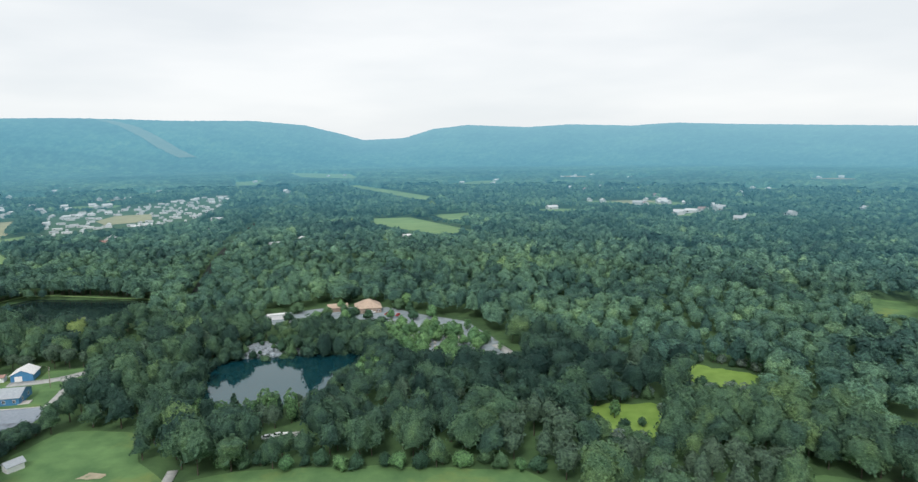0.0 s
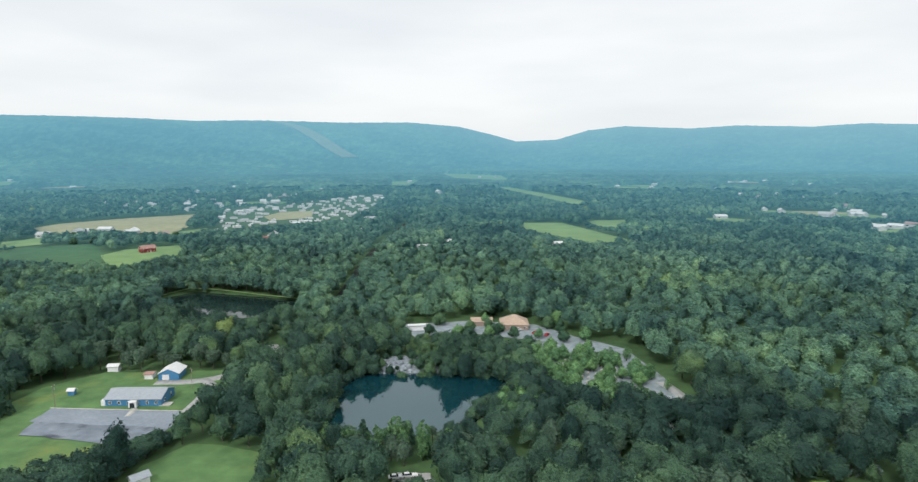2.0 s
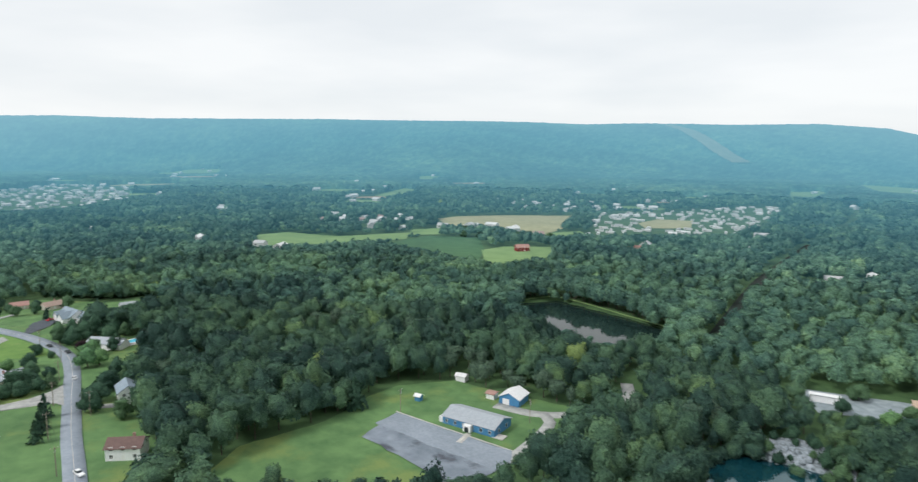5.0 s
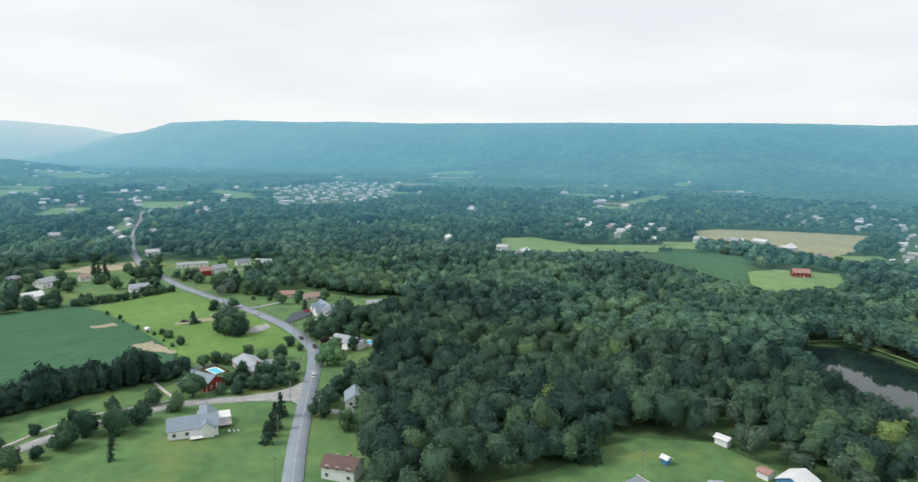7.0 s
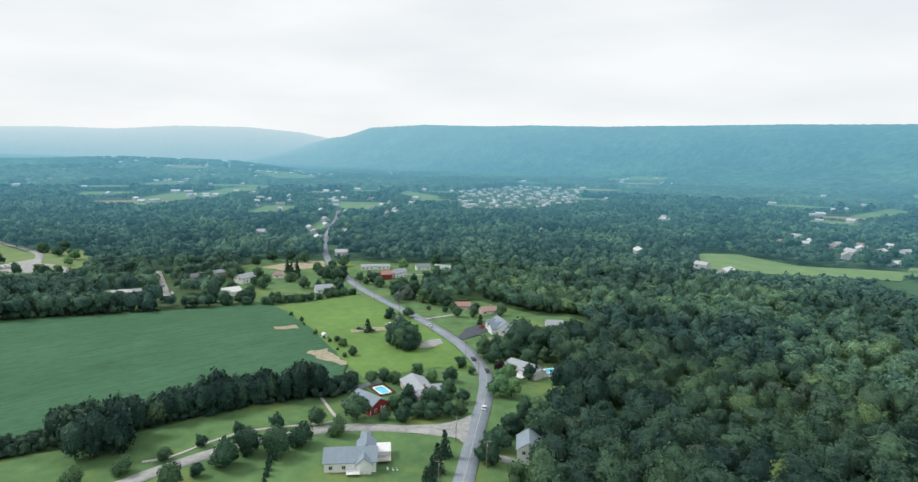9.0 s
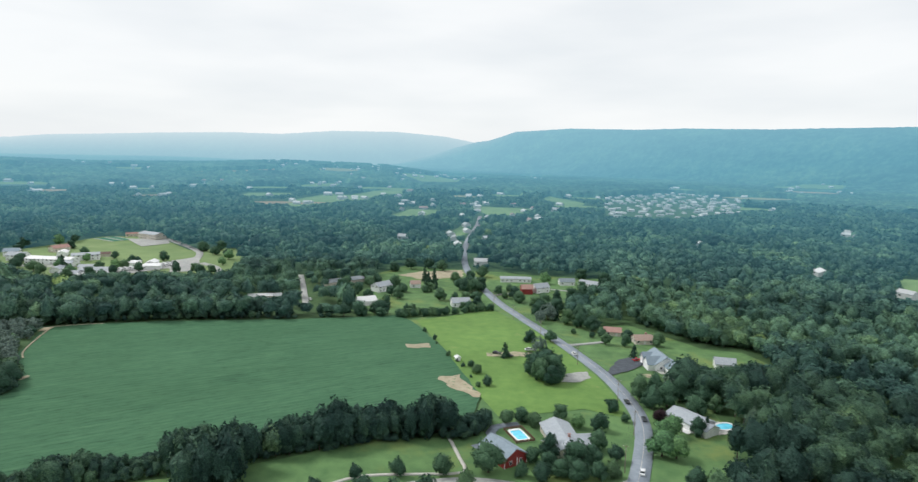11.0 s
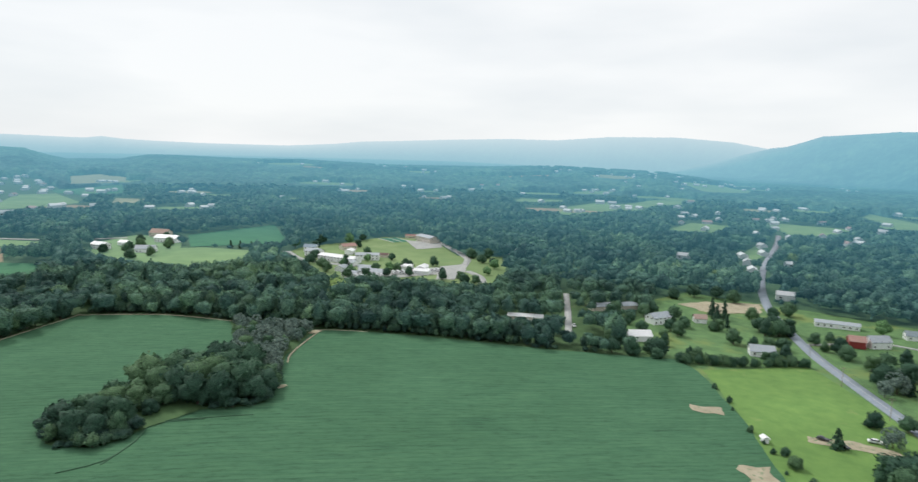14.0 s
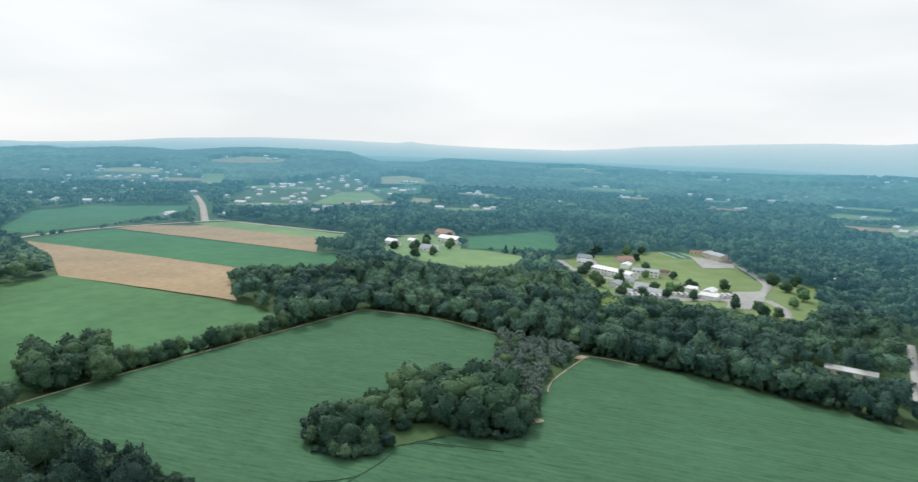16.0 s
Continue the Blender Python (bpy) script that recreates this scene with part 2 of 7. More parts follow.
M_RED = painted("red_board_siding", (0.3, 0.035, 0.035), seams=1.8)
M_BRICKTAN = painted("tan_siding", (0.38, 0.3, 0.25), seams=2.0, axis="Z")
M_ROOF_GREY = painted("grey_shingles", (0.22, 0.27, 0.3), 0.9, 0.12, seams=2.2, axis="Y")
M_ROOF_SLATE = painted("blue_grey_roof", (0.25, 0.32, 0.38), 0.8, 0.1, seams=2.0, axis="Y")
M_ROOF_LIGHT = painted("light_grey_roof", (0.36, 0.4, 0.44), 0.7, 0.1, seams=1.0)
M_ROOF_CLAY = painted("clay_shingles", (0.5, 0.385, 0.3), 0.9, 0.12, seams=2.2, axis="Y")
M_ROOF_WHITE = painted("white_metal_roof", (0.76, 0.77, 0.78), 0.5, 0.06, seams=1.0)
M_ROOF_TAN = painted("tan_shingles", (0.38, 0.28, 0.24), 0.9, 0.1, seams=2.2, axis="Y")
M_ROOF_BROWN = painted("brown_shingles", (0.17, 0.11, 0.1), 0.9, 0.15, seams=2.2, axis="Y")
M_ROOF_PINK = painted("faded_red_roof", (0.4, 0.24, 0.21), 0.9, 0.1, seams=2.0, axis="Y")
M_FAR_WALL = painted_haze(painted("far_siding", (0.62, 0.62, 0.6)), FROM, OVER, HAZE_STOPS)
M_FAR_ROOF = painted_haze(painted("far_roofing", (0.5, 0.51, 0.52), 0.8), FROM, OVER, HAZE_STOPS)
M_FAR_PALE = painted_haze(painted("far_pale_roofing", (0.7, 0.71, 0.71), 0.7), FROM, OVER, HAZE_STOPS)
M_FAR_RED = painted_haze(painted("far_faded_roofing", (0.38, 0.27, 0.25), 0.8), FROM, OVER, HAZE_STOPS)
M_TRIM = painted("white_trim", (0.8, 0.8, 0.8), 0.5, 0.03)
M_WOOD = painted("weathered_wood", (0.3, 0.26, 0.21), 0.9, 0.2, seams=4.0)
M_METAL = painted("galvanised_metal", (0.5, 0.52, 0.53), 0.4, 0.05, 0.8)
M_FENCE = painted("brown_fence_boards", (0.16, 0.09, 0.06), 0.9, 0.2, seams=3.0)
M_RUBBER = painted("black_rubber", (0.02, 0.02, 0.02), 0.9, 0.1)


def glossy(name, colour, rough, ior=1.33, ripple=0.0, tint=(1, 1, 1)):
    m, n, l, p = mat(name)
    p.inputs["Specular Tint"].default_value = (*tint, 1)
    p.inputs["Base Color"].default_value = (*colour, 1)
    p.inputs["Roughness"].default_value, p.inputs["IOR"].default_value = rough, ior
    if ripple:
        a = noise_node(n, l, 0.5, 4)
        l.new(blend(n, l, "MULTIPLY", 1.0, colour, ramp_node(n, l, a, [(0.3, (0.8,) * 3), (0.7, (1.15,) * 3)])), p.inputs["Base Color"])
        bump(n, l, noise_node(n, l, 0.9, 3), ripple, 0.05, p)
    return m


M_WATER = glossy("quarry_water", (0.004, 0.034, 0.046), 0.02, 1.85, 0.05, (0.6, 0.95, 1.0))
M_WATER_DARK = glossy("pond_water", (0.012, 0.026, 0.024), 0.03, 1.38, 0.02)
M_POOLWATER = glossy("pool_water", (0.15, 0.62, 0.82), 0.05, 1.33, 0.05)
M_PANE = glossy("window_glass", (0.03, 0.04, 0.05), 0.08, 1.5)
M_CAR_WHITE = glossy("white_car_paint", (0.75, 0.76, 0.77), 0.25, 1.5)
M_CAR_DARK = glossy("dark_car_paint", (0.04, 0.045, 0.05), 0.25, 1.5)
M_CAR_RED = glossy("red_car_paint", (0.5, 0.02, 0.03), 0.25, 1.5)


def soy_material():
    m, n, l, p = mat("soybean_rows")
    geo = n.new("ShaderNodeNewGeometry").outputs["Position"]
    mp = n.new("ShaderNodeMapping")
    mp.inputs["Rotation"].default_value = (0, 0, radians(-40))
    l.new(geo, mp.inputs["Vector"])
    w = n.new("ShaderNodeTexWave")
    w.bands_direction = "X"
    w.inputs["Scale"].default_value, w.inputs["Distortion"].default_value, w.inputs["Detail"].default_value, w.inputs["Detail Scale"].default_value = 0.11, 4.5, 4.0, 0.8
    l.new(mp.outputs["Vector"], w.inputs["Vector"])
    st = n.new("ShaderNodeMapping")
    st.inputs["Scale"].default_value = (1, 0.13, 1)
    l.new(mp.outputs["Vector"], st.inputs["Vector"])
    a = noise_node(n, l, 0.42, 8, 0.75, st.outputs["Vector"])
    c = ramp_node(n, l, a, [(0.3, (0.043, 0.106, 0.063)), (0.45, (0.059, 0.14, 0.08)), (0.7, (0.079, 0.171, 0.095))])
    c = blend(n, l, "MULTIPLY", 0.32, c, ramp_node(n, l, w.outputs["Fac"], [(0.0, (0.66,) * 3), (0.35, (1.06,) * 3)]))
    ds = n.new("ShaderNodeMapping")
    ds.inputs["Scale"].default_value = (1, 0.22, 1)
    l.new(mp.outputs["Vector"], ds.inputs["Vector"])
    c = blend(n, l, "MULTIPLY", 0.45, c, ramp_node(n, l, noise_node(n, l, 0.95, 4, 0.65, ds.outputs["Vector"]), [(0.33, (0.5, 0.52, 0.55)), (0.45, (1.0, 1.0, 1.0)), (0.68, (1.2, 1.18, 1.15))]))
    c = blend(n, l, "MULTIPLY", 0.7, c, ramp_node(n, l, noise_node(n, l, 0.02, 3, 0.5), [(0.3, (0.85, 0.87, 0.85)), (0.7, (1.1, 1.08, 1.08))]))
    l.new(c, p.inputs["Base Color"])
    p.inputs["Roughness"].default_value, p.inputs["Specular IOR Level"].default_value = 0.9, 0.05
    bump(n, l, noise_node(n, l, 2.0, 4), 0.6, 0.3, p)
    return m


M_SOY = soy_material()


# ---- lie of the land ----
MID = np.array((-150.0, 60.0))
SPOTS = [(-200, 262, -10), (-225, 448, -14), (-72, 230, -11), (-450, 138, -7), (-650, 116, -11), (-382, -102, -1.5), (-453, -154, -3), (-720, 84, -14),
         (-300, 60, -3), (-250, 150, -6), (0, 300, -12), (100, 400, -12), (-640, -80, -9), (-300, -280, -4), (-300, 450, -12), (-600, 400, -14)]
RIDGE_AZ = [-180, -60, -37.6, -25.2, -20.6, -17.3, -11.8, -8.2, -2.9, 0.2, 2.9, 6.5, 8.5, 11.5, 15.9, 22.0, 27.1, 31.0, 34.0, 39.2, 49.8, 57.6, 71.9, 78.0, 81.8, 87.8, 92.6, 95.0, 96.2, 99.0, 103.2,
            108.8, 113.3, 117.5, 123.0, 128.0, 130.7, 132.8, 136.9, 142.9, 146.7, 149.5, 151.1, 152.3, 157.0, 161.0, 164.0, 170.5, 172.2, 174.7, 180]
RIDGE_TOP = [62, 180, 186, 220, 235, 221, 236, 220, 240, 215, 154, 144, 186, 238, 263, 258, 264, 262, 255, 264, 264, 268, 256, 264, 258, 264, 241, 181, 168, 209, 234,
             230, 198, 199, 182, 160, 150, 130, 108, 108, 114, 122, 136, 123, 131, 134, 133, 112, 100, 82, 62]
RISE_AZ = [-180, -176, -170, 98, 104, 113, 119, 127, 131, 135, 140, 145, 147.2, 149.3, 152.9, 154.5, 155.6, 159.5, 163, 165.5, 168, 169.5, 172, 174, 177.5, 178.6, 180]
RISE_TOP = [62, 45, 0, 8, 42, 52, 40, 37, 43, 50, 49, 55, 56, 39, 36, 54, 71, 76, 78, 75, 64, 59, 67, 66, 57, 64, 62]
QUARRY = [(-124, 284), (-130, 310), (-128, 325), (-104, 331), (-66, 338), (-51, 334), (-52, 315), (-60, 295), (-65, 280), (-88, 265), (-112, 265)]
POND = [(-341, 446), (-327, 474), (-270, 468), (-228, 461), (-227, 440), (-240, 405), (-283, 410), (-320, 430)]


def inside(x, y, poly):
    x, y = np.asarray(x, float), np.asarray(y, float)
    res = np.zeros(x.shape, bool)
    xs, ys = [p[0] for p in poly], [p[1] for p in poly]
    box = (x > min(xs)) & (x < max(xs)) & (y > min(ys)) & (y < max(ys))
    if not box.any():
        return res
    u, v = x[box], y[box]
    r = np.zeros(u.shape, bool)
    for (ax, ay), (bx, by) in zip(poly, poly[1:] + poly[:1]):
        if ay != by:
            r ^= ((ay > v) != (by > v)) & (u < (bx - ax) * (v - ay) / (by - ay) + ax)
    res[box] = r
    return res


def line_distance(x, y, pts):
    d = np.full(np.shape(x), 1e9)
    for (ax, ay), (bx, by) in zip(pts, pts[1:]):
        k = np.clip(((x - ax) * (bx - ax) + (y - ay) * (by - ay)) / ((bx - ax) ** 2 + (by - ay) ** 2 + 1e-9), 0, 1)
        d = np.minimum(d, np.hypot(x - ax - k * (bx - ax), y - ay - k * (by - ay)))
    return d


def step(a, b, v):
    k = np.clip((v - a) / (b - a), 0, 1)
    return k * k * (3 - 2 * k)


def basin(x, y, poly, depth, bank):
    d = line_distance(x, y, poly + poly[:1])
    d = np.where(inside(x, y, poly), d, -d)
    return depth * step(-bank, bank * 0.6, d)


def terrain(x, y):
    x, y = np.asarray(x, float), np.asarray(y, float)
    s, w = np.full(x.shape, -12 / 900.0 ** 3), np.full(x.shape, 1 / 900.0 ** 3)
    for a, b, c in SPOTS:
        k = 1 / ((x - a) ** 2 + (y - b) ** 2 + 3600) ** 1.5
        s, w = s + k * c, w + k
    z = s / w
    r, az = np.hypot(x - MID[0], y - MID[1]), np.degrees(np.arctan2(-(x - MID[0]), y - MID[1]))
    crest = np.interp(az, RIDGE_AZ, RIDGE_TOP)
    # the near ridge falls away behind its notch, the far one rises behind it
    near_crest = np.where(az > 96.2, np.interp(az, [96.2, 98, 100, 103, 106], [168, 128, 78, 20, -10]), crest)
    far_crest = np.where(az < 96.2, np.interp(az, [88, 92, 96.2], [-10, 90, 168]), crest)
    top = np.interp(az, [-180, -36, 0, 20, 45, 70, 90, 96.6, 106], [4700, 4500, 4300, 3900, 3500, 3700, 4200, 4400, 4450])
    foot = top * np.interp(az, [-180, 0, 45, 80, 96, 98], [0.9, 0.68, 0.62, 0.7, 0.8, 0.84])
    k = np.clip((r - foot) / (top - foot), 0, 1)
    k = 0.5 * k + 0.5 * k * k * (3 - 2 * k)
    k = np.where(az > 106, 0, k)
    kf = np.clip((r - 4250) / 440, 0, 1)
    kf = np.where(az < 88, 0, 0.5 * kf + 0.5 * kf * kf * (3 - 2 * kf))
    z = z + np.maximum(np.maximum(k * (near_crest - 15 - z), kf * (far_crest - 15 - z)), 0)
    hill = np.interp(az, RISE_AZ, RISE_TOP)
    z = z + hill * np.exp(-((r - 2600) / np.where(r < 2600, 560, 330)) ** 2)
    # the plain is raised towards the far ridges to reach higher in the camera's view
    z = z + 34 * step(2900, 4300, r) * step(105, 124, az) * (1 - step(4250, 4690, r))
    near = r < 600
    if near.any():
        z = np.where(near, z - basin(x, y, QUARRY, 9, 9) - basin(x, y, POND, 4, 7), z)
    return z


def ground(x, y):
    return float(terrain(np.array([x]), np.array([y]))[0])


# ---- mesh helpers ----
def mesh_of(name, verts, faces, material, smooth=False, tint=None):
    """A mesh from arrays: verts (n, 3), faces (m, 3 or 4)."""
    me = bpy.data.meshes.new(name)
    verts, faces = np.asarray(verts, np.float32), np.asarray(faces, np.int32)
    me.vertices.add(len(verts))
    me.vertices.foreach_set("co", verts.ravel())
    me.loops.add(faces.size)
    me.loops.foreach_set("vertex_index", faces.ravel())
    me.polygons.add(len(faces))
    me.polygons.foreach_set("loop_start", np.arange(0, faces.size, faces.shape[1], dtype=np.int32))
    if smooth:
        me.polygons.foreach_set("use_smooth", np.ones(len(faces), bool))
    if tint is not None:
        a = me.attributes.new("tint", "FLOAT", "POINT")
        a.data.foreach_set("value", np.asarray(tint, np.float32))
    me.update(calc_edges=True)
    me.validate()
    me.materials.append(material)
    return me


def part(name, bm, material, parent, label=""):
    me = bpy.data.meshes.new(name)
    bmesh.ops.recalc_face_normals(bm, faces=bm.faces)
    bm.to_mesh(me)
    bm.free()
    me.materials.append(material)
    ob = new(name, me)
    ob.parent = parent
    return tagged(ob, label) if label else ob


def thing(name, x, y, rot, label, category, group="", lift=0.0, z=None):
    ob = new(name)
    ob.empty_display_size = 0.5
    ob.matrix_basis = pose(x, y, (ground(x, y) if z is None else z) + lift, 0, 0, rot)
    return tagged(ob, label, category, group)


def box(bm, cx, cy, cz, sx, sy, sz, turn=0.0):
    m = Matrix.Translation((cx, cy, cz)) @ Matrix.Rotation(turn, 4, "Z") @ Matrix.Diagonal((sx, sy, sz, 1))
    return bmesh.ops.create_cube(bm, size=1.0, matrix=m)["verts"]


def bevelled(bm, width):
    bmesh.ops.bevel(bm, geom=bm.edges[:], offset=width, segments=1, affect="EDGES")


def solid(bm, ring_a, ring_b):
    """A solid between two rings of points."""
    a, b = [bm.verts.new(p) for p in ring_a], [bm.verts.new(p) for p in ring_b]
    bm.faces.new(a[::-1])
    bm.faces.new(b)
    for k in range(len(a)):
        bm.faces.new((a[k], a[(k + 1) % len(a)], b[(k + 1) % len(a)], b[k]))


def tube(bm, a, b, ra, rb, sides=6):
    a, b = Vector(a), Vector(b)
    q = (b - a).to_track_quat("Z", "Y")
    ring = lambda c, r: [c + q @ Vector((r * math.cos(6.2832 * k / sides), r * math.sin(6.2832 * k / sides), 0)) for k in range(sides)]
    solid(bm, ring(a, ra), ring(b, rb))


# ---- the ground: one sheet to the horizon ----
def ground_sheet():
    rr = list(np.arange(0.5, 800, 8.0))
    while rr[-1] < 4800:
        rr.append(rr[-1] * 1.035 if rr[-1] * 1.035 < 4850 else 4850)
        if rr[-1] >= 4850:
            break
    n = 400
    a = np.linspace(0, 2 * np.pi, n, endpoint=False)
    R, A = np.meshgrid(np.array(rr), a, indexing="ij")
    x, y = MID[0] - R * np.sin(A), MID[1] + R * np.cos(A)
    v = np.stack([x, y, terrain(x, y)], -1).reshape(-1, 3)
    i, j = np.meshgrid(np.arange(len(rr) - 1), np.arange(n), indexing="ij")
    f = np.stack([i * n + j, i * n + (j + 1) % n, (i + 1) * n + (j + 1) % n, (i + 1) * n + j], -1).reshape(-1, 4)[:, ::-1]
    me = mesh_of("ground", v, f, M_GROUND, True)
    tagged(new("ground", me), "green rough grass of the valley floor rising to wooded ridges", "ground", kind="structure")


ground_sheet()


def patch(name, poly, material, label, lift=0.25, grid=14.0, category="field", kind="structure", wobble=0.6):
    """A piece of ground cover that follows the land inside an outline."""
    from mathutils.geometry import delaunay_2d_cdt
    rng = random.Random(len(poly) * 31 + int(abs(poly[0][0])))
    rim = []
    for (ax, ay), (bx, by) in zip(poly, poly[1:] + poly[:1]):
        n = max(1, int(math.hypot(bx - ax, by - ay) / (grid * 0.6)))
        rim += [(ax + (bx - ax) * k / n + rng.uniform(-wobble, wobble), ay + (by - ay) * k / n + rng.uniform(-wobble, wobble)) for k in range(n)]
    xs, ys = [p[0] for p in rim], [p[1] for p in rim]
    gx, gy = np.meshgrid(np.arange(min(xs), max(xs), grid), np.arange(min(ys), max(ys), grid))
    gx, gy = gx.ravel() + 0.37, gy.ravel() + 0.41
    ok = inside(gx, gy, rim) & (line_distance(gx, gy, rim + rim[:1]) > grid * 0.3)
    pts = rim + list(zip(gx[ok], gy[ok]))
    n = len(rim)
    out = delaunay_2d_cdt([Vector(p) for p in pts], [(k, (k + 1) % n) for k in range(n)], [], 1, 0.001)
    vv = np.array([(p.x, p.y) for p in out[0]])
    ff = np.array([t for t in out[2] if len(t) == 3])
    c = vv[ff].mean(1)
    ff = ff[inside(c[:, 0], c[:, 1], rim)]
    a, b, d = vv[ff[:, 0]], vv[ff[:, 1]], vv[ff[:, 2]]
    flip = ((b - a)[:, 0] * (d - a)[:, 1] - (b - a)[:, 1] * (d - a)[:, 0]) < 0
    ff[flip] = ff[flip][:, ::-1]
    v3 = np.column_stack([vv, terrain(vv[:, 0], vv[:, 1]) + lift])
    return tagged(new(name, mesh_of(name, v3, ff, material, True)), label, category, kind=kind)


def smooth_line(pts, every=4.0):
    out, p = [], [pts[0]] + list(pts) + [pts[-1]]
    for k in range(1, len(p) - 2):
        n = max(1, int(math.dist(p[k], p[k + 1]) / every))
        for j in range(n):
            t = j / n
            out.append(tuple(0.5 * (2 * p[k][i] + (p[k + 1][i] - p[k - 1][i]) * t + (2 * p[k - 1][i] - 5 * p[k][i] + 4 * p[k + 1][i] - p[k + 2][i]) * t * t
                                    + (3 * p[k][i] - p[k - 1][i] - 3 * p[k + 1][i] + p[k + 2][i]) * t ** 3) for i in (0, 1)))
    return np.array(out + [pts[-1]])


def strip(name, pts, width, material, label, lift=0.35, category="road", kind="structure", parent=None):
    c = smooth_line(pts)
    d = np.gradient(c, axis=0)
    d /= np.linalg.norm(d, axis=1)[:, None] + 1e-9
    s = np.column_stack([-d[:, 1], d[:, 0]]) * width / 2
    z = terrain(c[:, 0], c[:, 1]) + lift
    rows_ = [np.column_stack([c + s * 1.0, z - 0.3]), np.column_stack([c + s * 0.97, z]), np.column_stack([c - s * 0.97, z]), np.column_stack([c - s * 1.0, z - 0.3])]
    n = len(c)
    v = np.concatenate(rows_)
    k = np.arange(n - 1)
    f = np.concatenate([np.stack([a * n + k, (a + 1) * n + k, (a + 1) * n + k + 1, a * n + k + 1], -1) for a in range(3)])
    ob = new(name, mesh_of(name, v, f, material))
    if parent:
        ob.parent = parent
        return ob
    return tagged(ob, label, category, kind=kind)


# ---- plan of the open land ----
FIELD = [(-538, 35), (-479, 67), (-415, 94), (-383, 92), (-380, 80), (-373, 62), (-362, 46), (-357, 35), (-345, 15), (-315, -30), (-285, -80), (-262, -122), (-245, -150),
         (-222, -195), (-212, -222), (-235, -233), (-304, -262), (-387, -295), (-397, -295), (-426, -259), (-442, -212), (-450, -190), (-460, -161), (-464, -154), (-487, -108),
         (-506, -63), (-518, -37), (-551, 22)]
ISLAND = [(-457, -160), (-416, -138), (-398, -121), (-384, -108), (-369, -98), (-358, -103), (-348, -114), (-340, -125), (-328, -118), (-316, -113), (-308, -116), (-302, -125),
          (-301, -132), (-308, -146), (-330, -150), (-350, -158), (-372, -158), (-385, -146), (-402, -162), (-424, -188), (-440, -212)]
MEADOW = [(-542, 37), (-590, 83), (-543, 110), (-495, 131), (-458, 146), (-424, 155), (-406, 157), (-412, 139), (-396, 103), (-415, 94), (-479, 67)]
VILLAGE = [(-330, 20), (-352, 46), (-363, 62), (-370, 82), (-375, 94), (-415, 94), (-538, 35), (-556, -12), (-585, -26), (-640, -22), (-690, -34), (-749, -20), (-751, 72), (-735, 171),
           (-677, 174), (-627, 150), (-585, 132), (-554, 150), (-570, 174), (-520, 212), (-519, 233), (-497, 243), (-469, 195), (-449, 180), (-428, 181), (-425, 194), (-398, 197),
           (-360, 187), (-340, 176), (-300, 172), (-288, 163), (-259, 163), (-240, 152), (-200, 128), (-100, 120), (-100, 30), (-200, -60), (-290, -60)]
NEARBY = [(-330, 20), (-200, -60), (60, -60), (150, 100), (140, 192), (122, 199), (107, 194), (100, 170), (42, 170), (30, 196), (22, 204), (-28, 208), (-78, 205), (-96, 196), (-154, 185), (-200, 128)]
YARD_LAWN = [(-154, 185), (-163, 215), (-157, 234), (-146, 237), (-126, 234), (-115, 211), (-96, 195)]
HALL_LAWN = [(-232, 165), (-245, 184), (-246, 220), (-257, 250), (-260, 268), (-248, 293), (-228, 298), (-188, 311), (-179, 303), (-177, 275), (-174, 256), (-168, 242),
             (-175, 222), (-183, 210), (-200, 190), (-215, 160)]
HALL_LOT = [(-235, 248), (-180, 259), (-174, 251), (-174, 232), (-180, 225), (-190, 226), (-225, 224)]
SWAMPS = [[(113, 311), (130, 303), (144, 290), (134, 274), (120, 278), (105, 284)], [(54, 257), (66, 262), (82, 260), (91, 253), (86, 240), (78, 229), (60, 228), (57, 243)],
          [(290, 445), (315, 423), (287, 384), (268, 396)]]
GRAVEL = [(-135, 414), (-92, 432), (-51, 432), (-27, 412), (4, 394), (13, 372), (22, 352), (29, 327), (23, 322), (16, 330), (4, 338), (-14, 331), (-29, 335), (-42, 360),
          (-50, 398), (-93, 404), (-117, 388)]
SCHOOL = [(-690, -412), (-642, -392), (-628, -347), (-607, -313), (-582, -268), (-592, -250), (-612, -236), (-635, -198), (-647, -162), (-660, -148), (-746, -191), (-788, -218), (-760, -256), (-844, -351),
          (-818, -402), (-754, -404)]
ROAD = [(1600, -180), (700, -30), (250, 50), (-60, 100), (-190, 121), (-254, 134), (-290, 140.5), (-316, 146), (-335, 150), (-372, 158), (-398, 161.5), (-422, 160), (-455, 152), (-491, 138), (-525, 123.5), (-575, 102),
        (-636, 77), (-757, 41), (-901, 20), (-1112, 9), (-1244, -2)]
LANE = [(-270, 8), (-296, 34), (-308, 46), (-321, 62), (-333, 84), (-339, 101), (-338, 124), (-333, 149)]
HEDGE = [(-385, 99), (-376, 92), (-373, 80), (-366, 62), (-356, 46), (-350, 35), (-340, 20), (-310, -30), (-280, -78), (-257, -118), (-240, -146), (-214, -192)]
ROCKS = [(-119, 328), (-123, 342), (-117, 352), (-105, 352), (-95, 354), (-90, 340), (-90, 331), (-103, 331)]
HAUL = [(10, 394), (23, 368), (33, 344), (34, 326), (20, 322), (10, 344), (4, 380)]
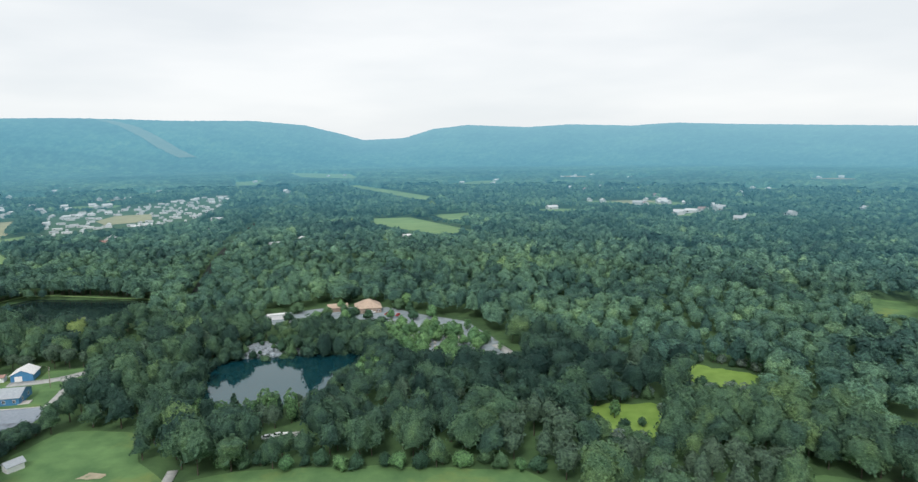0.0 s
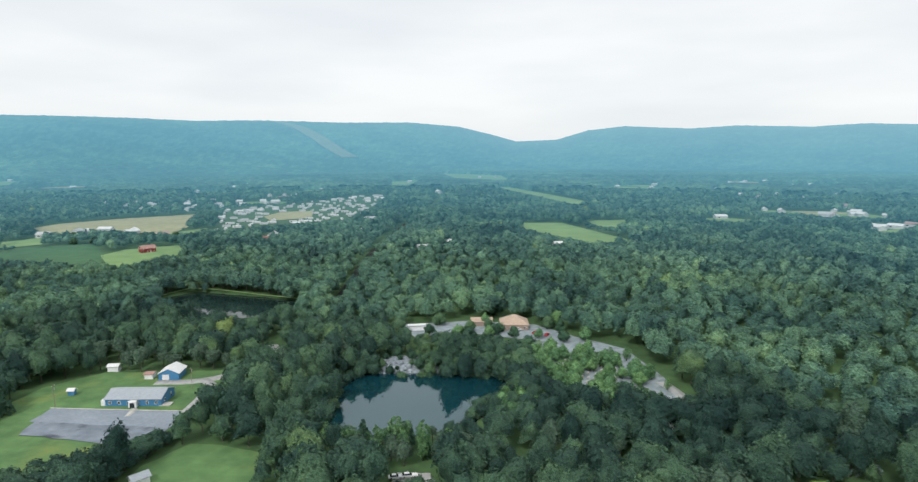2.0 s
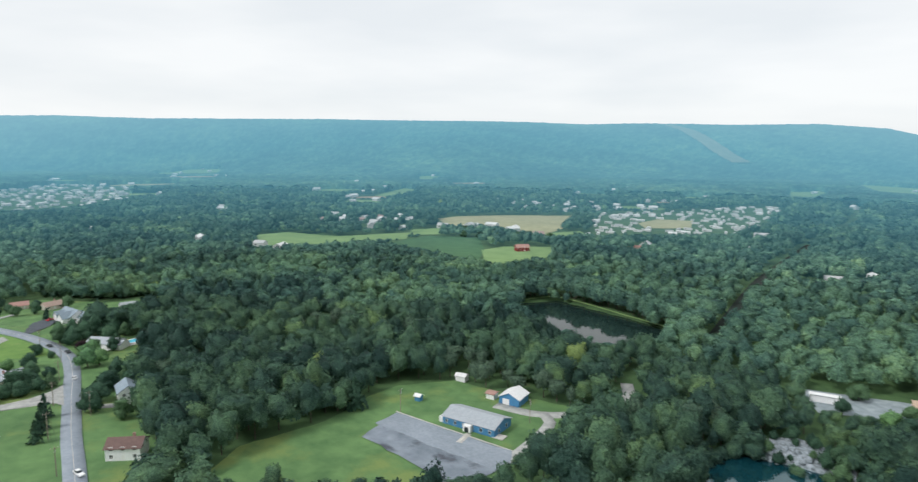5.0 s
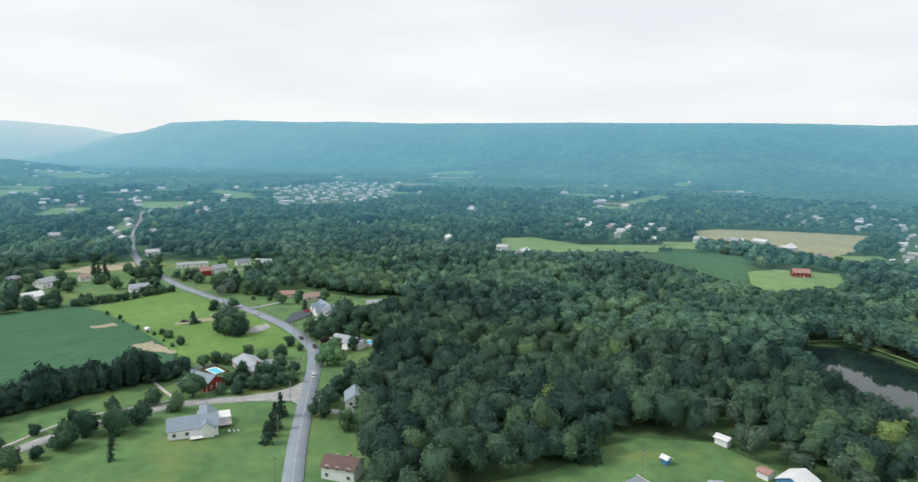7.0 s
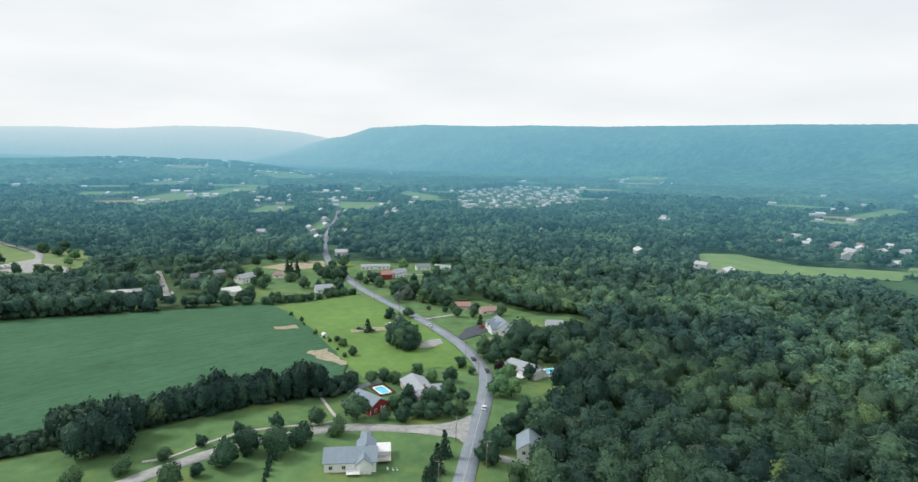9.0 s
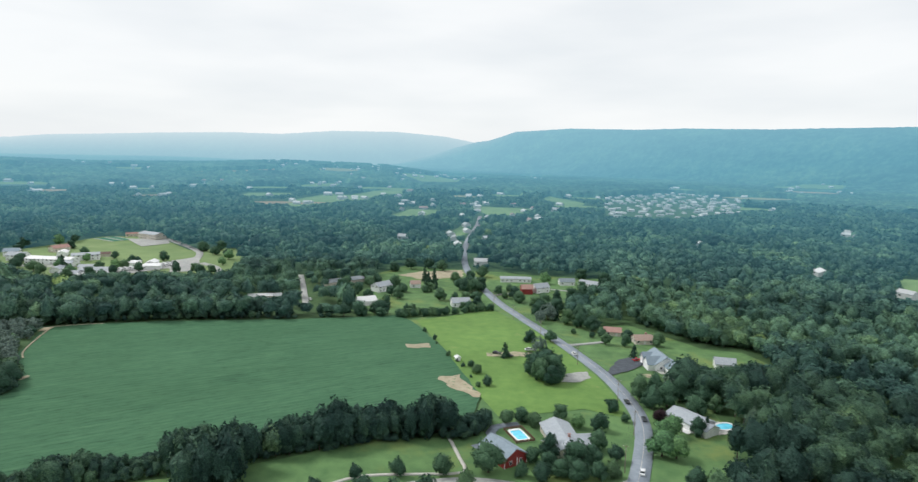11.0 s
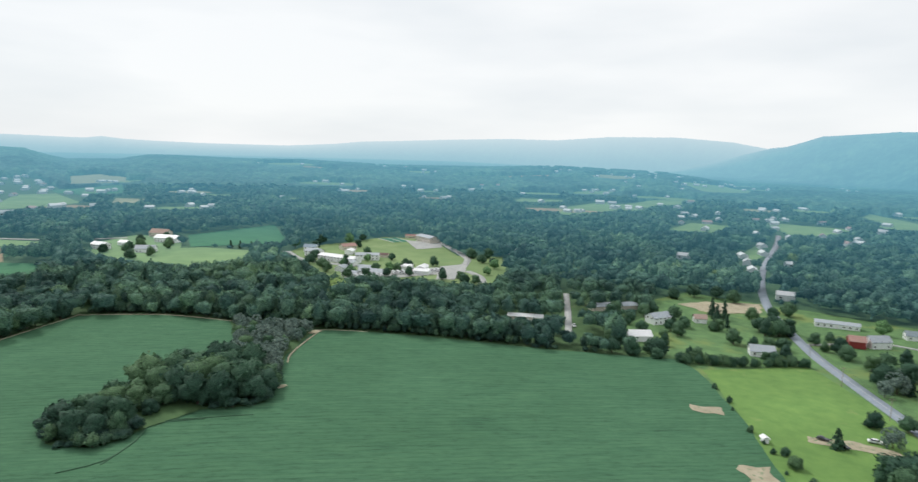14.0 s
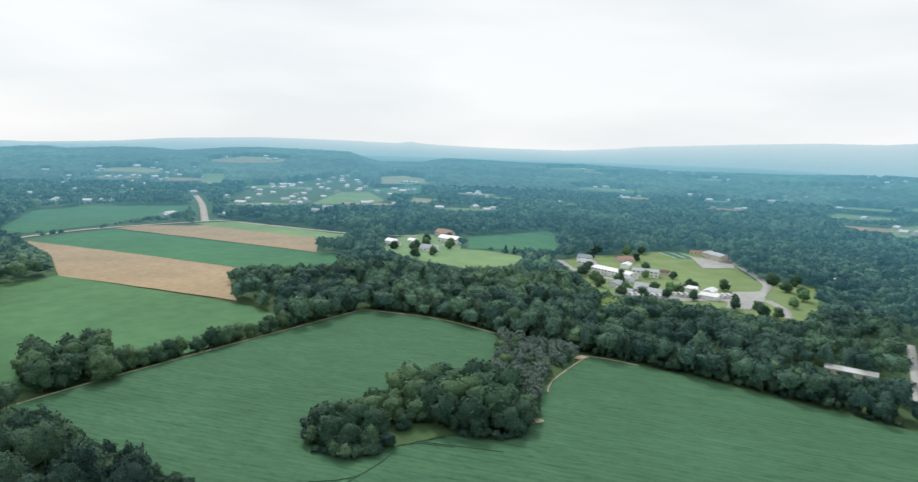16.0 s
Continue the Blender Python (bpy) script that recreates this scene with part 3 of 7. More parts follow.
TRUCK_PAD = [(-79, 226), (-78, 234), (-62, 237), (-60, 229)]
WORKS = [(-78, 411), (-78, 436), (-48, 436), (-48, 411)]
SLIDE = [(-1870, 3400), (-1678, 3268), (-1469, 3076), (-1307, 2915), (-1186, 2809)]
FAR = {  # far fields: outline, material
    "crop_south": ([(-174, -830), (-204, -1035), (-273, -1093), (-424, -1056), (-412, -959), (-281, -823), (-189, -761)], M_FARCROP),
    "tan_strip": ([(-288, -784), (-325, -802), (-390, -780), (-484, -620), (-447, -527), (-390, -621)], M_STUBBLE),
    "crop_strip": ([(-201, -709), (-285, -779), (-389, -617), (-468, -489), (-444, -445), (-360, -472), (-278, -600)], M_FARCROP),
    "tan_field": ([(-201, -709), (-282, -594), (-362, -468), (-341, -424), (-330, -356), (-299, -400), (-230, -495), (-226, -590)], M_STUBBLE),
    "green_field": ([(-194, -477), (-230, -495), (-298, -396), (-335, -336), (-345, -300), (-310, -269), (-240, -239), (-222, -232), (-205, -250), (-195, -345), (-190, -372)], M_MIDGREEN),
    "pasture_strip": ([(-381, -809), (-434, -813), (-528, -631), (-505, -593), (-484, -620), (-390, -780)], M_FARGREEN),
    "farm_pasture": ([(-524, -432), (-568, -510), (-613, -482), (-635, -423), (-595, -386), (-536, -387)], M_FARGREEN),
    "farm_crop": ([(-660, -576), (-804, -589), (-697, -444), (-606, -493)], M_FARCROP),
    "farm_yard": ([(-513, -510), (-553, -586), (-617, -618), (-653, -578), (-588, -482), (-524, -432)], M_FARGREEN),
    "hill_pasture": ([(-619, -1036), (-781, -1300), (-854, -1300), (-787, -1070), (-692, -1020)], M_FARGREEN),
    "hill_hay": ([(-994, -1531), (-1102, -1751), (-1188, -1766), (-1194, -1640), (-1117, -1486)], M_HAY),
    "hill_crop": ([(-860, -1310), (-885, -1390), (-1083, -1460), (-960, -1225), (-883, -1206)], M_FARCROP),
    "hay_field": ([(-808, 772), (-815, 822), (-777, 896), (-688, 998), (-595, 825), (-570, 753), (-711, 772), (-722, 712)], M_HAY),
    "park_green": ([(-564, 977), (-574, 1053), (-523, 1077), (-476, 975), (-521, 924)], M_HAY),
    "barn_green": ([(-534, 598), (-536, 634), (-498, 676), (-456, 634), (-448, 583), (-450, 540), (-489, 556)], M_FARGREEN),
    "barn_crop": ([(-646, 552), (-663, 628), (-606, 666), (-531, 599), (-481, 540), (-567, 553)], M_DARKCROP),
    "west_pasture": ([(-811, 461), (-811, 504), (-736, 535), (-704, 633), (-659, 588), (-694, 479), (-723, 423)], M_FARGREEN),
    "small_pasture": ([(-727, 653), (-712, 702), (-663, 648), (-685, 613)], M_FARGREEN),
    "north_field": ([(-132, 975), (-76, 985), (15, 830), (15, 800), (-33, 795), (-121, 905)], M_FARGREEN),
    "north_pasture": ([(-41, 1017), (16, 1046), (18, 932), (-21, 951)], M_FARGREEN),
    "gap_field": ([(-716, 2658), (-418, 2481), (-318, 2119), (-543, 2243)], M_FARGREEN),
    "gap_strip": ([(-290, 1830), (-62, 1393), (-39, 1265), (-75, 1300), (-315, 1790)], M_FARGREEN),
    "gap_pasture": ([(-716, 2026), (-649, 2114), (-569, 1852), (-623, 1808)], M_FARGREEN),
    "west_hill_field": ([(-2465, -445), (-2618, -337), (-2500, -225), (-2352, -195), (-2212, -305)], M_FARGREEN),
    "west_green": ([(-1438, -45), (-1428, 92), (-1290, 66), (-1258, 9)], M_FARGREEN),
    "west_hay": ([(-1219, -153), (-1314, -113), (-1228, -77), (-1173, -123)], M_FARGREEN),
    "town_green": ([(-1381, -424), (-1636, -422), (-1605, -353), (-1436, -311), (-1266, -356)], M_FARGREEN),
    "town_meadow": ([(-1581, -359), (-1779, -345), (-1868, -286), (-1728, -253), (-1486, -314)], M_FARGREEN),
    "town_lawn": ([(-1183, -149), (-1322, -145), (-1326, -78), (-1194, -76)], M_FARGREEN),
    "road_green": ([(-1010, -16), (-1104, -13), (-1005, 7), (-956, 1)], M_FARGREEN),
    "far_stripe": ([(-3133, -1551), (-4001, -1518), (-3579, -1304), (-2802, -1338)], M_FARGREEN),
    "far_plain": ([(-2660, -1945), (-3286, -2006), (-2910, -1737), (-2462, -1757)], M_FARGREEN),
    "north_green": ([(-1282, 984), (-1483, 1231), (-1372, 1205), (-1221, 974)], M_FARGREEN),
    "east_green": ([(333, 964), (380, 1010), (400, 985), (346, 940)], M_FARGREEN),
    "park_edge": ([(-669, 1867), (-675, 2155), (-599, 2007), (-590, 1803)], M_FARGREEN),
    "hill_corner": ([(-821, -1034), (-882, -1130), (-918, -1072), (-848, -988)], M_HAY),
    "hill_clearing": ([(-583, -1836), (-642, -1816), (-590, -1577), (-537, -1587)], M_FARGREEN),
    "rise_stubble": ([(-1845, -1619), (-1920, -1521), (-1880, -1480), (-1800, -1590)], M_STUBBLE),
    "long_stubble": ([(-2065, -1079), (-2248, -832), (-2200, -800), (-2020, -1060)], M_STUBBLE),
    "dam_green": ([(-578, 763), (-566, 826), (-534, 797), (-544, 733)], M_FARGREEN),
    "west_lawn": ([(-1841, 110), (-1622, 197), (-1479, 179), (-1697, 98)], M_FARGREEN),
}
PARK = [(-527, 790), (-681, 1044), (-615, 1247), (-555, 1488), (-476, 1348), (-393, 966), (-463, 874)]
PARK_WEST = [(-1318, 214), (-1856, 270), (-2107, 479), (-1931, 625), (-1493, 507), (-1332, 344)]
HILL_TOWN = [(-499, -1185), (-664, -1507), (-996, -1744), (-876, -1192), (-722, -984), (-581, -1018)]

patch("crop_field", FIELD, M_SOY, "dense bluish-green soybean crop in long rows", 0.55, 12)
patch("wood_floor", ISLAND, M_GROUND, "rough green and brown ground under the copse", 0.75, 10, "ground")
patch("meadow", MEADOW, M_LIME, "bright yellow-green meadow beside the road", 0.3, 12)
patch("hall_lawn", HALL_LAWN, M_LAWN, "mown green lawn round the blue hall", 0.2, 10, "lawn")
patch("near_lawn", [(-103, 118), (-196, 127), (-158, 183), (-98, 195), (-78, 205), (-28, 208), (22, 204), (30, 196), (42, 170), (100, 170), (107, 194), (122, 199), (140, 192), (150, 100), (60, -60), (-204, -64), (-103, 27)], M_LAWN, "olive green mown lawn before the woods", 0.2, 10, "lawn")
patch("yard_lawn", YARD_LAWN, M_LAWN, "mown green back lawn enclosed by trees", 0.2, 10, "lawn")
patch("village_lawn", VILLAGE, M_LAWN, "mown green lawns of the roadside houses", 0.12, 14, "lawn")
patch("parking_lot", HALL_LOT, M_ASPHALT_DARK, "worn grey asphalt car park with dark patches", 0.45, 8, "car park")
patch("lot_edge", [(-235, 248), (-180, 259), (-174, 251), (-174, 244), (-232, 235)], M_ASPHALT, "paler grey resurfaced strip of the car park", 0.5, 8, "car park")
for k, s in enumerate(SWAMPS):
    if k < 2:
        patch("swamp", s, M_DUCKWEED, "still swamp pool covered with yellow-green duckweed", 0.3, 5, "swamp", wobble=1.8)
    else:
        patch("glade", s, M_LAWN, "green grassy clearing in the woods", 0.3, 9, "clearing")
patch("gravel_yard", GRAVEL, M_YARD, "weedy blue-grey gravel yard of the stone works", 0.3, 9, "yard")
patch("school_grounds", SCHOOL, M_PLAYFIELD, "green school grounds with drives", 0.3, 16, "lawn")
patch("bare_patch", [(-436, 70), (-441, 80), (-424, 90), (-415, 94), (-414, 90), (-423, 79)], M_DIRT, "bare tan soil at the crop's edge", 0.7, 5, "soil", wobble=1.2)
patch("bare_patch", [(-484, 42), (-490, 56), (-481, 58), (-478, 47)], M_DIRT, "bare tan soil in the crop", 0.7, 5, "soil", wobble=1.2)
patch("earth_works", [(-699, -14), (-724, 2), (-749, 38), (-712, 43), (-687, 10)], M_DIRT, "raw orange-tan earth of a cleared plot", 0.4, 8, "soil", wobble=1.5)
patch("gravel_pad", [(-456, 132), (-461, 142), (-452, 144), (-444, 137), (-444, 130)], M_GRAVEL, "pale oval gravel pad by the road", 0.5, 4, "pad")
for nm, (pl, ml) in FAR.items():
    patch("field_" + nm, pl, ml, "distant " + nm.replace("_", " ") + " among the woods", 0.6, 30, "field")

road = strip("road", ROAD, 7.0, M_ASPHALT, "grey two-lane asphalt country road", 0.5)
strip("centre_line", ROAD[2:17], 0.2, M_CONCRETE, "", 0.512, parent=road)
strip("lane", LANE, 6.2, M_GRAVEL, "pale grey side street meeting the country road", 0.42)
patch("junction", [(-341.4, 124), (-342.5, 136), (-347, 145), (-354, 151.5), (-340, 149.5), (-322, 146.5), (-330, 143), (-333.5, 135), (-334.6, 124)], M_GRAVEL, "pale flared mouth of the side street at the road", 0.44, 3, "road", wobble=0.1)
strip("drive", [(-214, 286), (-198, 291), (-188, 300), (-178, 316)], 6.0, M_GRAVEL, "pale gravel drive of the blue hall", 0.45, "drive")
strip("drive", [(-194, 294), (-187, 290), (-182, 278), (-178, 262), (-176, 252)], 5.0, M_GRAVEL, "pale gravel drive to the car park", 0.47, "drive")
patch("drive", [(-456, 151), (-462, 152), (-472, 156), (-485, 160), (-491, 168), (-480, 173), (-471, 167), (-462, 158)], M_BLACKTOP, "dark asphalt forecourt of the large house", 0.5, 5, "drive")
strip("drive", [(-364, 97), (-372, 104), (-379, 101.5), (-385, 103), (-390, 112)], 4.0, M_ASPHALT_DARK, "grey asphalt drive behind the red house", 0.45, "drive")
strip("drive", [(-336, 108.5), (-328, 108.5), (-318, 107)], 4.2, M_ASPHALT, "short grey drive of the white house", 0.4, "drive")
# dark strip laid where the cutting would lie in shade
strip("ditch", [(-195, 450), (-233, 592), (-250, 661), (-265, 740), (-299, 937)], 13.0, M_CUT_SHADE, "cutting through the woods, its shade painted as a dark strip", 0.3, "ditch")
patch("terrace", [(-396, 186), (-399, 194), (-407, 200), (-411, 193), (-405, 188)], M_CONCRETE, "pale terrace round the oval pool", 0.3, 4, "terrace")
strip("drive", [(-504, 131), (-512, 145), (-520, 158)], 3.0, M_GRAVEL, "narrow gravel house drive", 0.5, "drive")
strip("drive", [(-318, 148), (-316, 155), (-312, 162)], 4.0, M_GRAVEL, "short gravel house drive", 0.5, "drive")
strip("drive", [(-640, 79), (-660, 100), (-675, 116), (-670, 147)], 3.0, M_GRAVEL, "pale drive behind the houses", 0.5, "drive")
strip("drive", [(-560, -46), (-615, -70), (-668, -94)], 4.6, M_GRAVEL, "straight pale track between trees", 0.5, "drive")
strip("footpath", [(-312, 36), (-315, 44), (-323, 51), (-333, 61), (-337, 70), (-341, 85), (-345, 96), (-355, 93), (-372, 86)], 1.3, M_CONCRETE, "narrow pale path through the lawn", 0.4, "path")
strip("drive", [(-844, -351), (-813, -309), (-765, -253), (-734, -229), (-649, -193)], 7, M_GRAVEL, "pale school drive", 0.6, "drive")
strip("drive", [(-693, -203), (-679, -181), (-657, -165)], 7, M_GRAVEL, "pale turning loop of the school drive", 0.6, "drive")
strip("drive", [(-655, -401), (-633, -360), (-631, -331), (-638, -290)], 8, M_GRAVEL, "pale yard road beside the depot", 0.6, "drive")
patch("school_lot", [(-694, -234), (-724, -222), (-662, -188), (-639, -201)], M_GRAVEL, "pale school car park", 0.7, 12, "car park")
patch("school_lot", [(-810, -364), (-823, -322), (-794, -300), (-762, -312)], M_GRAVEL, "pale upper school car park", 0.7, 12, "car park")
strip("country_road", [(-150, -690), (-181, -717), (-261, -782), (-399, -824), (-433, -807), (-534, -646), (-600, -600)], 7, M_GRAVEL, "pale far country road between fields", 0.9)
strip("country_road", [(-399, -824), (-441, -1073), (-465, -1263)], 10, M_GRAVEL, "pale far road climbing to the hill town", 0.9)
strip("drive", [(20, 345), (28, 325), (22, 300), (10, 275)], 5.5, M_GRAVEL, "gravel haul road of the stone works", 0.5, "drive")
strip("drive", [(-100, 205), (-98, 190), (-100, 170)], 3.5, M_GRAVEL, "gravel farm track out of the trees", 0.4, "drive")


def water(name, poly, z, grow, material, label):
    c = np.mean(poly, 0)
    p = [(c[0] + (x - c[0]) * grow, c[1] + (y - c[1]) * grow, z) for x, y in poly]
    bm = bmesh.new()
    bm.faces.new([bm.verts.new(q) for q in p])
    bmesh.ops.recalc_face_normals(bm, faces=bm.faces)
    if bm.faces[:][0].normal.z < 0:
        bmesh.ops.reverse_faces(bm, faces=bm.faces)
    me = bpy.data.meshes.new(name)
    bm.to_mesh(me)
    bm.free()
    me.materials.append(material)
    tagged(new(name, me), label, "water", kind="structure")


water("quarry_lake", QUARRY, -13.6, 1.3, M_WATER, "still blue-green water of the flooded quarry")
water("pond", POND, -13.9, 1.14, M_WATER_DARK, "dark still pond behind a low grassy dam")
strip("dam", [(-345, 440), (-338, 468), (-326, 479), (-270, 473), (-226, 466), (-216, 452)], 1.8, M_FARGREEN, "low grassy dam round the pond", 0.8, "dam")


# ---- houses ----
def house(name, x, y, rot, L, W, h, rise, wall, roof, label, category="house", hip=False, windows=True, chimney=False, over=0.5, doors=1, group="", lift=0.25):
    """A house with its ridge along its own x: walls, roof, windows with panes, door, chimney."""
    e = thing(name, x, y, rot, label, category, group, lift)
    a, b = L / 2, W / 2
    bm = bmesh.new()
    if hip:
        box(bm, 0, 0, h / 2 - 0.5, L, W, h + 1)
    else:
        prof = [(-b, -1), (b, -1), (b, h), (0, h + rise), (-b, h)]
        solid(bm, [(-a, q, z) for q, z in prof], [(a, q, z) for q, z in prof])
    part("wall", bm, wall, e)
    bm = bmesh.new()
    ao, bo, t = a + over, b + over, 0.22
    drop = rise * over / b
    if hip:
        r = max(a - b, 0.4)
        rim = [(-ao, -bo), (ao, -bo), (ao, bo), (-ao, bo)]
        v = [bm.verts.new((p[0], p[1], h + dz)) for dz in (-0.15, 0.1) for p in rim]
        u = [bm.verts.new((-r, 0, h + rise)), bm.verts.new((r, 0, h + rise))]
        bm.faces.new(v[3::-1])
        for k in range(4):
            bm.faces.new((v[k], v[(k + 1) % 4], v[4 + (k + 1) % 4], v[4 + k]))
        bm.faces.new((v[4], v[5], u[1], u[0]))
        bm.faces.new((v[6], v[7], u[0], u[1]))
        bm.faces.new((v[5], v[6], u[1]))
        bm.faces.new((v[7], v[4], u[0]))
    else:
        for s in (-1, 1):
            ring = [(s * bo, h - drop + 0.02), (0, h + rise + 0.02), (0, h + rise + t), (s * bo, h - drop + t)]
            solid(bm, [(-ao, q, z) for q, z in ring], [(ao, q, z) for q, z in ring])
    part("roof", bm, roof, e)
    if windows:
        n = max(2, int(L / 3.6))
        spots = [(-a + (k + 0.5) * L / n, s * b, s) for k in range(n) for s in (-1, 1)]
        rows_ = [1.6] if h < 4.2 else [1.5, 4.2]
        for zc in rows_:
            for k, (px, py, s) in enumerate(spots):
                if zc < 2 and s < 0 and doors and k == 2 * (n // 2):
                    bm = bmesh.new()
                    box(bm, px, py + s * 0.02, 1.05, 1.05, 0.1, 2.1)
                    part("door", bm, M_TRIM, e)
                    continue
                window(e, px, py, zc, 0.0, s)
        for s in (-1, 1):
            for q in (-b * 0.45, b * 0.45):
                window(e, s * a, q, rows_[-1], 1.5708, s)
    if chimney:
        bm = bmesh.new()
        box(bm, a * 0.4, b * 0.2, h + rise, 0.8, 0.8, 2.0)
        box(bm, a * 0.4, b * 0.2, h + rise + 1.05, 0.95, 0.95, 0.15)
        part("chimney", bm, M_ROOF_PINK, e, "faded red brick chimney")
    return e


def window(e, px, py, zc, turn, s):
    bm = bmesh.new()
    out = 0.03 * s
    ox, oy = (0, out) if turn == 0 else (out, 0)
    for dx, dz, sx, sz in ((0, 0.66, 1.3, 0.12), (0, -0.66, 1.3, 0.12), (-0.6, 0, 0.1, 1.2), (0.6, 0, 0.1, 1.2), (0, 0, 0.06, 1.2)):
        qx, qy = (dx, 0) if turn == 0 else (0, dx)
        box(bm, px + ox + qx, py + oy + qy, zc + dz, sx, 0.1, sz, turn)
    f = part("window", bm, M_TRIM, e)
    bm = bmesh.new()
    box(bm, px + ox * 0.5, py + oy * 0.5, zc, 1.15, 0.08, 1.2, turn)
    part("pane", bm, M_PANE, f)


def wing(e, dx, dy, rot, L, W, h, rise, wall, roof):
    """A gabled wing of a house, in the house's own coordinates."""
    m = Matrix.Translation((dx, dy, 0)) @ Matrix.Rotation(radians(rot), 4, "Z")
    a, b = L / 2, W / 2
    bm = bmesh.new()
    prof = [(-b, -1), (b, -1), (b, h), (0, h + rise), (-b, h)]
    solid(bm, [(-a, q, z) for q, z in prof], [(a, q, z) for q, z in prof])
    bm.transform(m)
    part("wing", bm, wall, e)
    bm = bmesh.new()
    for s in (-1, 1):
        d = rise * 0.5 / b
        ring = [(s * (b + 0.5), h - d + 0.02), (0, h + rise + 0.02), (0, h + rise + 0.24), (s * (b + 0.5), h - d + 0.24)]
        solid(bm, [(-a - 0.5, q, z) for q, z in ring], [(a + 0.5, q, z) for q, z in ring])
    bm.transform(m)
    part("wing_roof", bm, roof, e)


def deck(e, cx, cy, sx, sy, z, material):
    bm = bmesh.new()
    box(bm, cx, cy, z, sx, sy, 0.2)
    part("deck", bm, material, e)
    for px, py, lx, ly in ((0, -sy / 2, sx, 0.08), (0, sy / 2, sx, 0.08), (sx / 2, 0, 0.08, sy)):
        bm = bmesh.new()
        box(bm, cx + px, cy + py, z + 1.0, lx, ly, 0.1)
        n = int(max(lx, ly) / 0.6)
        for k in range(n + 1):
            u = (k / n - 0.5)
            box(bm, cx + px + (u * lx if lx > ly else 0), cy + py + (u * ly if ly > lx else 0), z + 0.5, 0.07, 0.07, 1.0)
        part("railing", bm, M_TRIM, e)


# the white house by the side street
e = house("house", -310, 105, 93, 17, 10.5, 3.4, 2.8, M_WHITE, M_ROOF_SLATE, "long white sided house with blue-grey roof", chimney=False)
wing(e, 5.2, 7.2, 90, 8, 6, 3.0, 2.4, M_WHITE, M_ROOF_SLATE)
wing(e, 4.5, -4.2, 90, 5, 5, 3.2, 2.2, M_WHITE, M_ROOF_SLATE)
deck(e, 1.0, -6.8, 4.5, 3.0, 0.6, M_TRIM)
deck(e, 11, 2, 5, 5, 0.8, M_CONCRETE)
wing(e, 11, 6.5, 0, 4.2, 6, 2.4, 0.5, M_WHITE, M_ROOF_WHITE)
# red house and pool
e = house("house", -359, 108, 43, 14, 10, 3.4, 2.8, M_RED, M_ROOF_SLATE, "red boarded house with blue-grey roof beside a pool")
for s in (-1, 1):
    bm = bmesh.new()
    for p, q in (((7.08, s * 5.4, 3.1), (7.08, 0, 6.15)),):
        tube(bm, p, q, 0.16, 0.16, 4)
    tube(bm, (7.06, s * 4.95, 0), (7.06, s * 4.95, 3.3), 0.14, 0.14, 4)
    part("gable_trim", bm, M_TRIM, e, "white trim boards of the gable")
bm = bmesh.new()
box(bm, 7.05, 0.6, 1.5, 0.1, 0.35, 3.0)
part("downpipe", bm, M_TRIM, e, "white downpipe")
e = house("house", -376, 129, 15, 24, 11, 2.8, 2.2, M_CREAM, M_ROOF_LIGHT, "low cream house under a broad light grey roof", chimney=True)
wing(e, 3, 6, 90, 9, 9, 2.8, 2.0, M_CREAM, M_ROOF_LIGHT)
wing(e, 7, -5, 90, 7, 8, 2.8, 1.9, M_CREAM, M_ROOF_LIGHT)
e = house("house", -405, 181, 40, 16, 11, 3.2, 2.0, M_WHITE, M_ROOF_LIGHT, "white house with pale grey roof among trees")
wing(e, 8, -1, 0, 7, 8, 2.8, 1.6, M_WHITE, M_ROOF_LIGHT)
deck(e, 0, -7, 12, 3, 0.4, M_TRIM)
e = house("house", -480, 181, 12, 17, 11, 3.6, 3.6, M_WHITE, M_ROOF_SLATE, "large pale house with steep blue-grey roof and dark drive")
wing(e, 4.0, -5.5, 90, 7, 7, 3.4, 3.2, M_WHITE, M_ROOF_SLATE)
wing(e, 10, 3, 0, 8, 8, 3.2, 2.8, M_WHITE, M_ROOF_SLATE)
wing(e, -4.5, -5.0, 90, 6, 5, 3.4, 2.6, M_WHITE, M_ROOF_SLATE)
house("house", -524, 178, 104, 11, 8, 2.6, 2.2, M_CREAM, M_ROOF_TAN, "low house with tan shingle roof behind the road", chimney=True)
house("house", -539, 162, 85, 10, 7.5, 2.6, 2.0, M_CREAM, M_ROOF_PINK, "small house with faded reddish roof")
house("house", -486, 215, 85, 10, 8, 3.0, 2.4, M_WHITE, M_ROOF_LIGHT, "white cottage with light roof at the wood's edge")
e = house("house", -316, 167, 170, 11, 8, 5.4, 2.6, M_WHITE, M_ROOF_SLATE, "white two-storey house with porch under trees")
deck(e, 6.8, 0, 2.6, 7, 0.5, M_TRIM)
house("house", -263, 152, 54, 11.5, 8, 4.4, 2.2, M_WHITE, M_ROOF_BROWN, "white house with brown roof beside the road", chimney=True)
